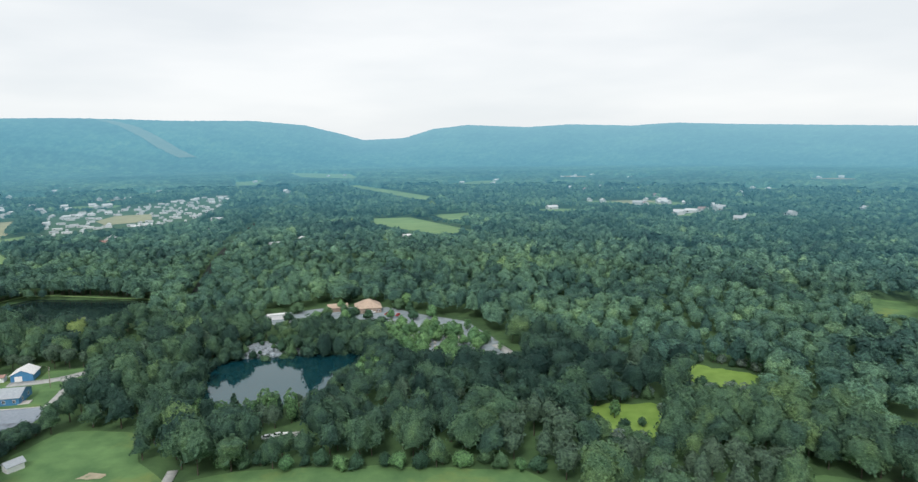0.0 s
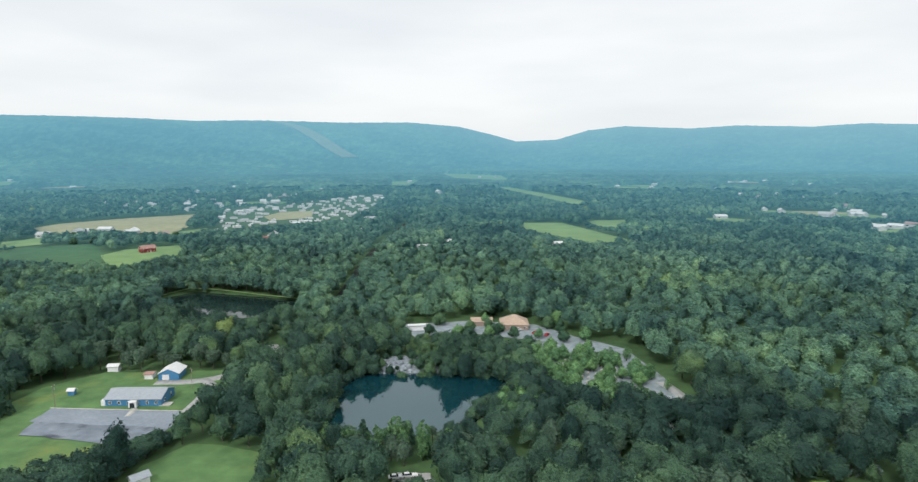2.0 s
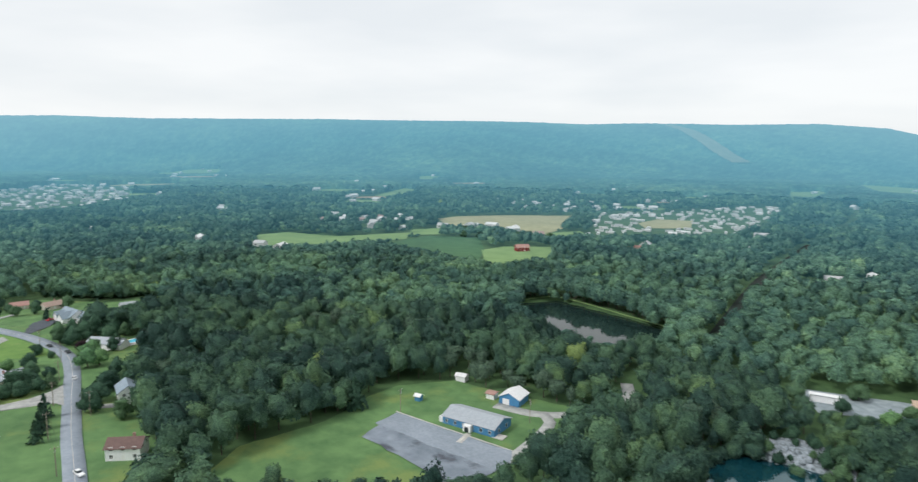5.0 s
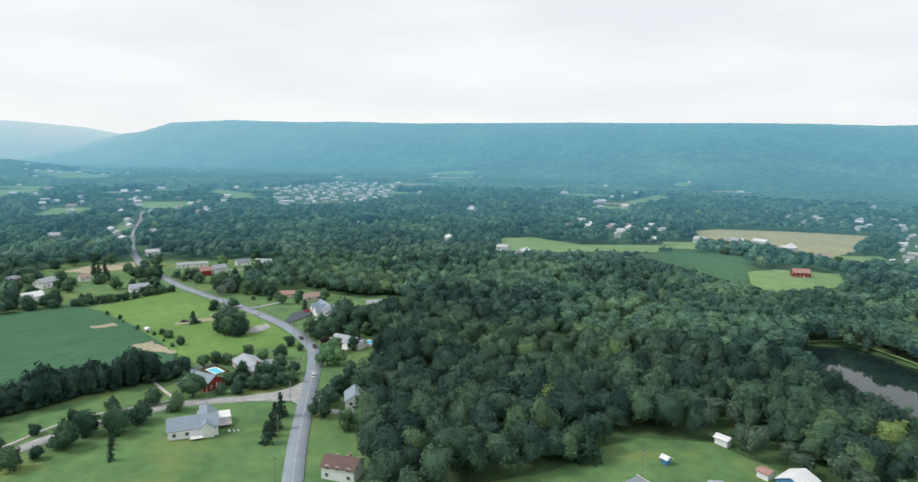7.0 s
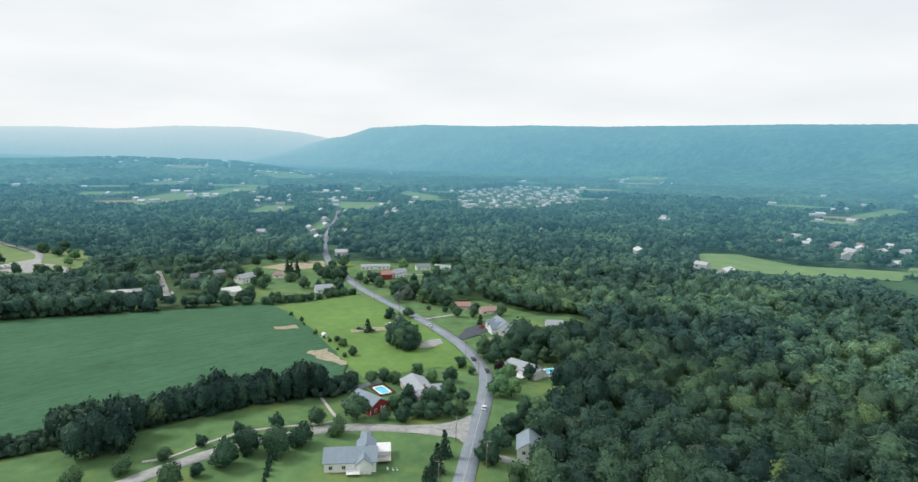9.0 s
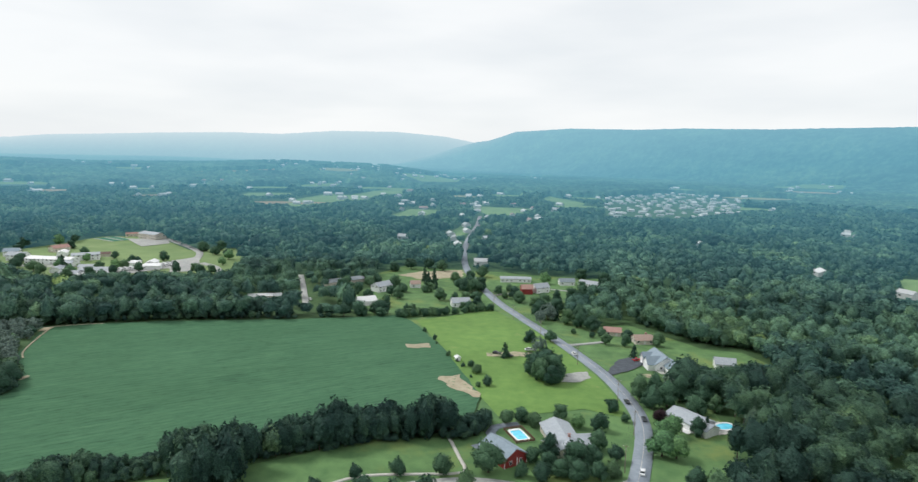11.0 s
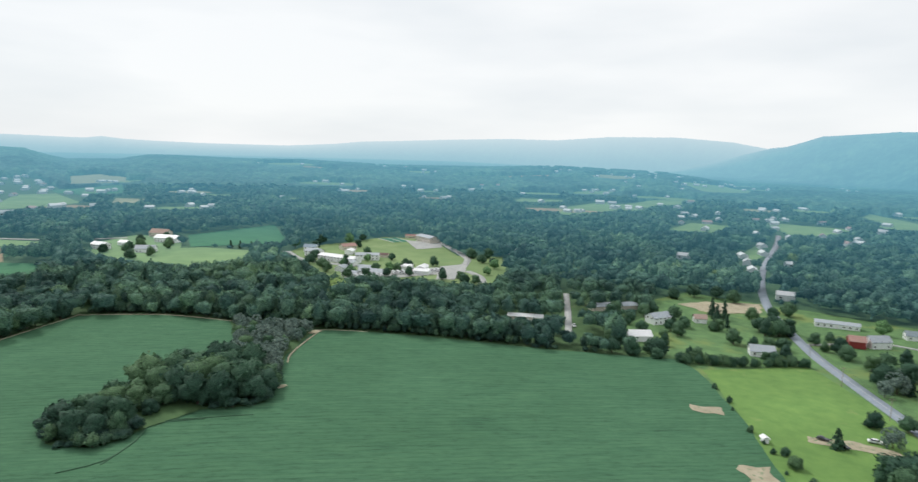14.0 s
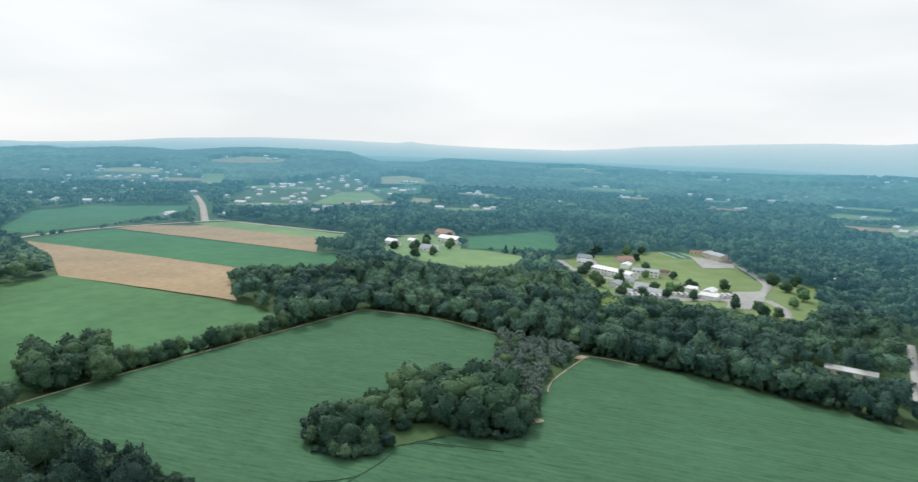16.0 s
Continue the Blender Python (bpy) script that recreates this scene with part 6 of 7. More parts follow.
# ---- small things ----
def car(x, y, rot, paint, label, long=4.6):
    e = thing("car", x, y, rot, label, "car", "cars", lift=0.52)
    w, a = 0.9, long / 2
    bm = bmesh.new()
    prof = [(-a, 0.35), (a, 0.35), (a, 0.75), (a * 0.92, 0.9), (a * 0.3, 1.0), (-a * 0.85, 1.02), (-a, 0.85)]
    solid(bm, [(p, -w, z) for p, z in prof], [(p, w, z) for p, z in prof])
    part("body", bm, paint, e)
    bm = bmesh.new()
    lo, up = [(-a * 0.8, -0.82), (a * 0.35, -0.82), (a * 0.35, 0.82), (-a * 0.8, 0.82)], [(-a * 0.55, -0.66), (a * 0.05, -0.66), (a * 0.05, 0.66), (-a * 0.55, 0.66)]
    solid(bm, [(*p, 0.98) for p in lo], [(*p, 1.48) for p in up])
    part("glasshouse", bm, M_PANE, e, "dark window glass")
    bm = bmesh.new()
    solid(bm, [(*p, 1.47) for p in up], [(p[0] * 0.97, p[1] * 0.95, 1.54) for p in up])
    part("roof", bm, paint, e)
    for px in (-a * 0.62, a * 0.62):
        for s in (-1, 1):
            bm = bmesh.new()
            tube(bm, (px, s * 0.72, 0.33), (px, s * 0.93, 0.33), 0.33, 0.33, 10)
            wheel = part("wheel", bm, M_RUBBER, e)
            bm = bmesh.new()
            tube(bm, (px, s * 0.92, 0.33), (px, s * 0.94, 0.33), 0.19, 0.19, 8)
            part("rim", bm, M_METAL, wheel)
    return e


car(-358, 156, 170, M_CAR_WHITE, "white car driving on the country road")
car(-423, 158, 190, M_CAR_DARK, "dark car driving on the country road")
car(-405, 163, 183, M_CAR_DARK, "dark grey car on the road's bend")
car(-488, 137, 205, M_CAR_WHITE, "pale car driving past the meadow")
car(-258, 136, 10, M_CAR_WHITE, "white pick-up on the country road", 5.4)
car(-485, 170, 120, M_CAR_RED, "red car parked at the house drive")
car(-482, 174, 110, M_CAR_WHITE, "white car parked beside the red car")
car(-66, 417, 30, M_CAR_WHITE, "white van parked at the works hall", 5.4)
car(-59, 415, 40, M_CAR_WHITE, "white car parked at the works hall")
car(-48, 411, 60, M_CAR_RED, "red pick-up parked on the gravel yard", 5.4)
car(-41, 408, 75, M_CAR_RED, "red truck parked on the gravel yard", 5.4)
car(-74, 229, 20, M_CAR_WHITE, "white car parked in a small clearing", 5.0)
patch("gravel_pad", [(-75, 227), (-75, 233), (-64, 235), (-61, 231), (-66, 228)], M_GRAVEL, "small grey gravel clearing under trees", 0.4, 4, "pad")
patch("sand_patch", [(-130, 199), (-128, 203), (-121, 203), (-122, 199)], M_DIRT, "square bare sandy garden bed on the lawn", 0.4, 3, "soil")


def pole(x, y, rot):
    e = thing("utility_pole", x, y, rot, "grey wooden utility pole with crossarm by the road", "utility pole", "utility poles")
    bm = bmesh.new()
    tube(bm, (0, 0, -0.5), (0, 0, 10.5), 0.17, 0.11, 8)
    part("pole", bm, M_WOOD, e)
    bm = bmesh.new()
    box(bm, 0, 0, 9.8, 0.12, 2.4, 0.14)
    part("crossarm", bm, M_WOOD, e)
    for q in (-1.05, 0, 1.05):
        bm = bmesh.new()
        tube(bm, (0, q, 9.86), (0, q, 10.08), 0.06, 0.04, 6)
        part("insulator", bm, M_TRIM, e)
    bm = bmesh.new()
    tube(bm, (0.3, 0, 8.2), (0.3, 0, 9.1), 0.22, 0.22, 8)
    part("transformer", bm, M_METAL, e, "grey metal transformer can")


POLES = [(-262, 130.5), (-294, 134), (-328, 142), (-358, 150), (-390, 157), (-424, 154), (-471, 138), (-522, 118), (-562, 99), (-605, 82)]
for (x, y), (u, v) in zip(POLES, POLES[1:] + [(-650, 66)]):
    pole(x, y, math.degrees(math.atan2(v - y, u - x)))
pole(-308, 151, 10)
pole(-192, 283, 60)
pole(-235, 250, 20)


def lawn_chair(x, y, rot):
    e = thing("lawn_chair", x, y, rot, "white plastic lawn chair on the grass", "chair", "lawn chairs", lift=0.15)
    for nm, c, s in (("seat", (0, 0, 0.4), (0.6, 0.6, 0.06)), ("backrest", (-0.3, 0, 0.75), (0.07, 0.6, 0.7))):
        bm = bmesh.new()
        box(bm, *c, *s)
        bevelled(bm, 0.02)
        part(nm, bm, M_TRIM, e)
    for px in (-0.26, 0.26):
        for py in (-0.26, 0.26):
            bm = bmesh.new()
            box(bm, px, py, 0.19, 0.06, 0.06, 0.4)
            part("leg", bm, M_TRIM, e)


for x, y, r in ((-306.4, 117.6, 20), (-306.0, 119.4, 70), (-306.2, 120.8, 100)):
    lawn_chair(x, y, r)
for (x, y), (u, v) in zip(POLES, POLES[1:]):
    e = new("power_line")
    tagged(e, "thin dark power line hung between utility poles", "power line", "power lines")
    a, b = Vector((x, y, ground(x, y) + 10)), Vector((u, v, ground(u, v) + 10))
    d = (b - a).normalized()
    for s in (-1.05, 0, 1.05):
        o = Vector((-d.y, d.x, 0)) * s
        bm = bmesh.new()
        pts = [a.lerp(b, k / 6) + o - Vector((0, 0, 1.2 * 4 * (k / 6) * (1 - k / 6))) for k in range(7)]
        for p, q in zip(pts, pts[1:]):
            tube(bm, p, q, 0.025, 0.025, 3)
        bmesh.ops.remove_doubles(bm, verts=bm.verts[:], dist=0.015)
        part("wire", bm, M_RUBBER, e)

# bare strips at the crop's edges
for pts in ([(-442, -212), (-427, -258), (-398, -294), (-387, -294), (-304, -261), (-235, -232), (-214, -222)], 
            [(-452, -166), (-464, -153), (-474, -135)], [(-341, 14), (-357, 38), (-368, 62), (-375, 80), (-379, 92)], ):
    strip("field_edge", pts, 0.7, M_DIRT, "narrow bare tan strip at the crop's edge", 0.72, "soil")
strip("drive", [(-178, 316), (-181, 338), (-192, 355)], 6.0, M_GRAVEL, "gravel track into the woods", 0.45, "drive")
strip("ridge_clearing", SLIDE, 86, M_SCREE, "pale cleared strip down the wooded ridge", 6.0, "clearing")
strip("kerb", [(-236, 248.5), (-180, 259.5)], 0.35, M_CONCRETE, "low concrete kerb of the car park", 0.62, "kerb")


# quarry rocks
def boulder_mesh(seed):
    v = lumpy(ICO[1][0], 0.9, 1.3, seed) * np.array([1.2, 1.0, 0.8])
    return mesh_of("boulder", v, ICO[1][1], M_ROCK)


rng_ = random.Random(3)
BOULDERS = [boulder_mesh(k) for k in range(5)]
patch("rock_slope", ROCKS, M_ROCK, "bare pale grey quarried rock slope above the lake", 0.4, 4, "rock", wobble=1.5)
for k in range(240):
    x, y = rng_.uniform(-126, -86), rng_.uniform(324, 357)
    if inside(np.array([x]), np.array([y]), ROCKS)[0]:
        ob = new("boulder", BOULDERS[k % 5])
        s = rng_.uniform(0.45, 1.5)
        ob.matrix_basis = pose(x, y, ground(x, y) + 0.3 * s, rng_.uniform(-20, 20), rng_.uniform(-20, 20), rng_.uniform(0, 360))
        ob.scale = (s, s, s)
        tagged(ob, "pale grey broken boulder on the quarry slope", "boulder", "boulders of the quarry")


# stone pallets in rows
def pallet_model():
    e = new("stone_pallet")
    tagged(e, "wooden pallet stacked with pale grey stone slabs", "stone pallet", "pallets of the stone works")
    bm = bmesh.new()
    box(bm, 0, 0, 0.08, 1.3, 1.1, 0.16)
    part("pallet", bm, M_WOOD, e)
    for k in range(4):
        bm = bmesh.new()
        box(bm, 0.03 * (k % 2), 0, 0.28 + 0.22 * k, 1.15 - 0.06 * k, 0.95, 0.2)
        bevelled(bm, 0.03)
        part("slab", bm, M_CONCRETE, e)
    return e


model = pallet_model()
model.matrix_basis = pose(-30, 337, ground(-30, 337) + 0.3, 0, 0, 20)
for i in range(9):
    for j in range(5):
        x, y = -27 + i * 3.2 + rng_.uniform(-0.5, 0.5), 339 + j * 6.5 - i * 0.9 + rng_.uniform(-0.5, 0.5)
        if inside(np.array([x]), np.array([y]), GRAVEL)[0]:
            copy_thing(model, pose(x, y, ground(x, y) + 0.3, 0, 0, rng_.uniform(10, 30)))

# thin young trees on the works yard
for x, y, h, k in ((-12, 352, 8, "b"), (2, 345, 7, "y"), (-20, 372, 9, "y"), (-36, 380, 9, "y"), (-30, 398, 8, "r"), (-5, 335, 7, "b"), (10, 338, 7, "y"), (18, 318, 6, "b"), (-42, 350, 8, "y"), (-50, 372, 10, "r"),
                   (-16, 385, 7, "y"), (-88, 408, 8, "r"), (-72, 404, 8, "r"), (14, 352, 6, "y"), (-25, 328, 7, "b"), (-10, 322, 8, "y"), (5, 322, 8, "b"), (22, 335, 6, "b"), (-110, 395, 8, "r"),
                   (-2, 362, 8, "y"), (-45, 402, 7, "y"), (-18, 402, 9, "y"), (-34, 418, 8, "r")):
    plant(x, y, h, k, "young trees of the works yard", "slender young tree on the gravel yard", "sapling")
# trees on the lake's banks
cx, cy = np.mean(QUARRY, 0)
bank = smooth_line(QUARRY + QUARRY[:1], 4.6)
bx, by = [], []
for x, y in bank:
    d = math.hypot(x - cx, y - cy)
    for off in (0.3, 3.5, 7.5):
        u, v = x + (x - cx) / d * off + rng_.uniform(-1.5, 1.5), y + (y - cy) / d * off + rng_.uniform(-1.5, 1.5)
        if v > 283 and not inside(np.array([u]), np.array([v]), ROCKS)[0]:
            bx.append(u)
            by.append(v)
bx, by = np.array(bx), np.array(by)
rg = np.random.default_rng(8)
woods("bank_trees", EDGES, bx, by, np.where((by > 322) & ((bx < -122) | (bx > -88)), rg.uniform(9, 13.5, len(bx)), rg.uniform(5.5, 9.5, len(bx))), rg, 4.6, M_LEAF_WOOD, "green trees crowding the quarry lake's banks")
# trees and sheds among the school's buildings
rng_ = random.Random(17)
SCHOOL_TREES = [(-622, -288, 14, "c"), (-630, -260, 10, "r"), (-637, -249, 10, "r"), (-636, -227, 9, "r"), (-692, -240, 11, "r"), (-758, -239, 12, "r"), (-734, -199, 9, "r"), (-720, -190, 10, "y"), (-681, -416, 12, "r"),
                (-720, -416, 12, "r"), (-730, -369, 10, "r"), (-605, -266, 10, "r"), (-658, -207, 8, "r"), (-658, -188, 8, "r"), (-648, -178, 9, "r"), (-600, -290, 10, "r"), (-610, -305, 11, "r"), (-618, -330, 11, "r"),
                (-596, -262, 9, "r"), (-604, -248, 10, "r"), (-620, -240, 9, "r"), (-642, -196, 10, "r"), (-650, -168, 9, "r"), (-690, -180, 9, "y"), (-740, -215, 10, "r"), (-770, -225, 11, "r"), (-690, -395, 10, "r"),
                (-745, -395, 12, "r"), (-770, -398, 10, "r"), (-665, -300, 8, "r"), (-690, -290, 8, "r"), (-700, -330, 9, "r"), (-640, -345, 11, "r"), (-633, -300, 9, "r"), (-676, -262, 8, "r"), (-612, -275, 9, "p")]
for x, y, h, k in SCHOOL_TREES:
    plant(x, y, h, "y" if k == "r" and int(x) % 2 else k, "trees of the school grounds", "green tree on the school grounds")
for x, y in ((-556, -520), (-575, -532), (-592, -560), (-600, -520), (-545, -505), (-622, -560), (-530, -520), (-585, -500), (-528, -470), (-548, -470)):
    plant(x, y, 10, "r", "trees of the farm", "green tree among white farm buildings")
for x, y in ((-630, -458), (-635, -449), (-641, -439)):
    plant(x, y, 9, "p", "evergreens by the farm crop", "dark evergreen beside a farm field")
for k in range(6):
    x, y = rng_.uniform(-700, -590), rng_.uniform(-350, -220)
    if inside(np.array([x]), np.array([y]), SCHOOL)[0]:
        plant(x, y, rng_.uniform(6, 10), "r", "trees among the depot sheds", "green tree among the depot sheds")
for x, y, r in ((-615, -286, 20), (-630, -270, 110), (-660, -250, 110), (-668, -236, 20), (-640, -300, 100), (-690, -345, 30), (-600, -262, 100), (-652, -225, 110)):
    house("shed", x, y, r, 14, 8, 3.4, 1.6, M_WHITE, M_ROOF_WHITE if x < -640 else M_ROOF_LIGHT, "white depot shed with pale metal roof", "shed", windows=False, group="depot sheds")


def camper(x, y, rot, long, label):
    """A boxy white vehicle: body, cab, windscreen, side windows, wheels."""
    e = thing("camper_van", x, y, rot, label, "camper van", "vehicles of the depot", lift=0.75)
    a = long / 2
    bm = bmesh.new()
    box(bm, -0.6, 0, 1.75, long - 1.8, 2.3, 2.5)
    bevelled(bm, 0.12)
    part("body", bm, M_CAR_WHITE, e)
    bm = bmesh.new()
    prof = [(a - 1.6, 0.5), (a, 0.5), (a, 1.2), (a - 0.5, 2.1), (a - 1.6, 2.2)]
    solid(bm, [(p, -1.05, z) for p, z in prof], [(p, 1.05, z) for p, z in prof])
    part("cab", bm, M_CAR_WHITE, e)
    bm = bmesh.new()
    box(bm, a - 0.2, 0, 1.68, 0.3, 1.7, 0.5)
    part("windscreen", bm, M_PANE, e)
    for s_ in (-1, 1):
        bm = bmesh.new()
        box(bm, -0.8, s_ * 1.16, 2.2, long * 0.45, 0.04, 0.55)
        part("side_window", bm, M_PANE, e)
        for px_ in (-a * 0.6, a * 0.65):
            bm = bmesh.new()
            tube(bm, (px_, s_ * 0.85, 0.42), (px_, s_ * 1.12, 0.42), 0.42, 0.42, 10)
            part("wheel", bm, M_RUBBER, e)
    return e


patch("depot_yard", [(-588, -262), (-600, -236), (-640, -222), (-672, -208), (-682, -226), (-640, -246), (-612, -258)], M_GRAVEL, "pale gravel yard with parked white vehicles", 0.68, 8, "yard")
for (x0, y0), (x1, y1), n in (((-596, -252), (-615, -242), 6), ((-632, -241), (-647, -231), 5), ((-651, -231), (-671, -221), 6)):
    for k in range(n):
        w = k / (n - 1)
        camper(x0 + (x1 - x0) * w, y0 + (y1 - y0) * w, 62 + rng_.uniform(-5, 5), rng_.uniform(6.2, 8.0), "white boxy camper van parked in a row on gravel")
patch("ball_court", [(-800, -398), (-786, -364), (-806, -354), (-822, -388)], M_FARCROP, "green hard court behind the school", 0.62, 8, "court", wobble=0.1)
for pts in ([(-800, -398), (-786, -364)], [(-822, -388), (-806, -354)], [(-811, -393), (-796, -359)]):
    strip("court_edge", pts, 1.4, M_CONCRETE, "pale concrete edge of the ball court", 0.72, "kerb")
house("pavilion", -698, -306, 118, 9, 6, 2.6, 1.6, M_CREAM, M_ROOF_BROWN, "small pavilion with dark red-brown roof", "pavilion", windows=False, lift=0.4)
house("house", -673, -384, 118, 13, 9, 5, 2.4, M_WHITE, M_ROOF_SLATE, "white two-storey house above the school drive", "house", lift=0.4)

# shrubs between crop, meadow and village
rng_ = random.Random(23)
for x, y in smooth_line([(-548, 26), (-556, 40), (-568, 58), (-588, 80)], 3.2):
    plant(x + rng_.uniform(-1.5, 1.5), y + rng_.uniform(-1.5, 1.5), rng_.uniform(4, 6.4), "r", "bushes at the meadow's end", "dense green bush at the meadow's end", "bush")
for x, y in ((-500, 57), (-490, 60), (-470, 70), (-462, 76), (-455, 80), (-440, 86), (-428, 91), (-515, 48)):
    plant(x, y, rng_.uniform(1.6, 3.2), "r", "bushes along the crop", "small green bush between crop and meadow", "bush")
VILLAGE_TREES = [(-677, 15, 14, "c"), (-674, 24, 15, "c"), (-639, 27, 9, "r"), (-668, 20, 12, "c"), (-658, 57, 14, "r"), (-650, 62, 13, "r"), (-646, 54, 12, "r"), (-664, 66, 12, "r"), (-655, 49, 11, "r"), (-643, 82, 9, "r"), (-632, 96, 11, "r"),
                 (-574, 116, 13, "r"), (-568, 122, 12, "g"), (-580, 119, 12, "r"), (-700, 119, 11, "y"), (-538, -11, 10, "r"), (-553, 10, 11, "r"), (-613, 2, 9, "r"), (-604, 9, 10, "r"), (-624, -38, 11, "r"), (-542, -1, 10, "r"),
                 (-561, 26, 6, "r"), (-621, -40, 11, "r"), (-644, -4, 12, "r"), (-590, -24, 10, "r"), (-560, -20, 9, "r"),
                 (-552, -12, 10, "r"), (-610, -24, 9, "r"), (-636, -22, 11, "r"), (-650, -20, 10, "r"), (-660, -30, 12, "r"), (-575, 8, 8, "r"), (-598, -12, 8, "r"), (-590, 4, 7, "r"), (-632, 6, 8, "r"), (-600, 70, 8, "r"),
                 (-607, 52, 8, "r"), (-612, 60, 9, "r"), (-620, 100, 10, "r"), (-640, 140, 11, "r"), (-648, 148, 12, "r"), (-628, 128, 10, "r"), (-680, 150, 9, "r"), (-686, 168, 12, "r"), (-712, 170, 12, "r"), (-730, 150, 12, "r"),
                 (-690, 40, 10, "r"), (-700, 52, 11, "r"), (-722, 60, 12, "r"), (-738, 20, 12, "r"), (-735, -10, 12, "r"), (-745, 5, 12, "r"), (-716, -22, 10, "r"), (-605, 112, 10, "r"), (-612, 118, 11, "r"), (-598, 128, 11, "r")]
for x, y, h, k in VILLAGE_TREES:
    plant(x, y, h, k, "trees among the village houses", "green tree among the village houses")
for k in range(3):
    x, y = rng_.uniform(-745, -565), rng_.uniform(-25, 165)
    p = (np.array([x]), np.array([y]))
    if inside(*p, VILLAGE)[0] and not inside(*p, MEADOW)[0] and not inside(*p, FIELD)[0] and line_distance(*p, ROAD)[0] > 8:
        plant(x, y, rng_.uniform(6, 11), "r" if k % 5 else "c", "trees among the village houses", "green tree among the village houses")

# a row of field trees, bushes at the near lawn
for k, (x, y) in enumerate(smooth_line([(-388, -297), (-370, -292), (-306, -265), (-250, -242)], 6.0)):
    plant(x + rng_.uniform(-2, 2), y + rng_.uniform(-2, 0), rng_.uniform(8, 12), "r", "trees between the fields", "green tree in a row between two fields")
for k in range(22):
    x, y = -244 + 11 * (k % 3) + rng_.uniform(-3, 3) + 0.05 * k, -234 - 6.2 * (k // 3) + rng_.uniform(-3, 3)
    plant(x, y, rng_.uniform(12.5, 16.5), "r", "trees between the fields", "tall dark green tree in a clump at the field corner")
for x in range(-84, 30, 7):
    plant(x + rng_.uniform(-2, 2), 207 + rng_.uniform(-2.5, 2.5) - max(0, x - 15) * 0.3, rng_.uniform(4, 7), "r" if x % 3 else "y", "bushes along the near lawn", "rounded green bush at the lawn's edge", "bush")

# the hedgerow between crop and lawns
hx, hy = [], []
for k, (x, y) in enumerate(smooth_line(HEDGE, 3.6)):
    for side in (-3.2, 0.3, 3.6):
        hx.append(x + side + rng_.uniform(-1.5, 1.5))
        hy.append(y + rng_.uniform(-1.6, 1.6))
for k in range(20):
    a, r = rng_.uniform(0, 6.283), 12 * math.sqrt(rng_.random())
    hx.append(-323 + r * math.cos(a) * 1.1)
    hy.append(18 + r * math.sin(a) * 0.8)
hx, hy = np.array(hx), np.array(hy)
rg = np.random.default_rng(4)
hh = np.where(hy < -158, 11.0, np.where(hy < -140, 8.0, np.where(hy < -100, 5.6, np.where(hy < 0, 7.0, 10.2)))) + 1.6 * np.sin(hy * 0.17) + 1.0 * np.sin(hy * 0.41 + 1) + rg.uniform(-1.6, 1.6, len(hx))
hh = hh + np.where(hy > 0, 2.2, 0)
hh[-20:] = rg.uniform(13, 17, 20)
low = smooth_line(HEDGE, 2.8)
for side in (-5.0, 5.0):
    hx, hy = np.append(hx, low[:, 0] + side + rg.uniform(-0.8, 0.8, len(low))), np.append(hy, low[:, 1] + rg.uniform(-1, 1, len(low)))
hh = np.append(hh, rg.uniform(3.2, 5.5, 2 * len(low)))
hh *= np.array([1.0 + 0.42 * noise.noise(Vector((a * 0.07, b * 0.07, 5.0))) for a, b in zip(hx, hy)])
hh[hy > 86] = np.minimum(hh[hy > 86], 7.5)
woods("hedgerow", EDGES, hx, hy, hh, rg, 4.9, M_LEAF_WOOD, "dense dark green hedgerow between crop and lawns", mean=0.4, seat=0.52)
# the wood's edge along the crop
ex, ey = [], []
EDGE = [(-531, -20), (-521, -37), (-509, -63), (-490, -108), (-467, -154), (-453, -190), (-445, -212), (-430, -259), (-401, -297)]
for x, y in smooth_line(EDGE, 4.2):
    for off in (2.0, 6.0, 10.5):
        ex.append(x - off * 0.93 + rng_.uniform(-1.4, 1.4))
        ey.append(y - off * 0.37 + rng_.uniform(-1.8, 1.8))
ex, ey = np.array(ex), np.array(ey)
rg = np.random.default_rng(6)
eh = np.tile([6.0, 10.5, 13.0], len(ex) // 3) + rg.uniform(-2.5, 2.5, len(ex))
eh = np.where(ey > -62, eh * 0.55, eh)
ok = line_distance(ex, ey, [(-530, -34), (-615, -70)]) > 6
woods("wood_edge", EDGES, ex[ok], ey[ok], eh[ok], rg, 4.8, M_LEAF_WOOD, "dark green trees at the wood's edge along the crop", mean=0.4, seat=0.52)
# thin trees round the swamp pools
for line, gap in (([(52, 230), (60, 225), (78, 226), (90, 237), (95, 250)], 3.4), ([(100, 280), (112, 274), (126, 270), (138, 270), (147, 284)], 3.2), ([(54, 262), (68, 267), (84, 266)], 3.6), ([(110, 316), (132, 309), (148, 296)], 3.6), ([(98, 256), (106, 266), (116, 268)], 4.0)):
    for k, (x, y) in enumerate(smooth_line(line, gap)):
        plant(x + rng_.uniform(-1.6, 1.6), y + rng_.uniform(-1.6, 1.6), rng_.uniform(4.0, 6.6), "gbgr"[k % 4], "thin trees round the swamp", "thin grey-green tree at the swamp's margin", "sapling")
plant(63, 246, 8.5, "b", "thin trees round the swamp", "slender open tree standing in the duckweed", "sapling")
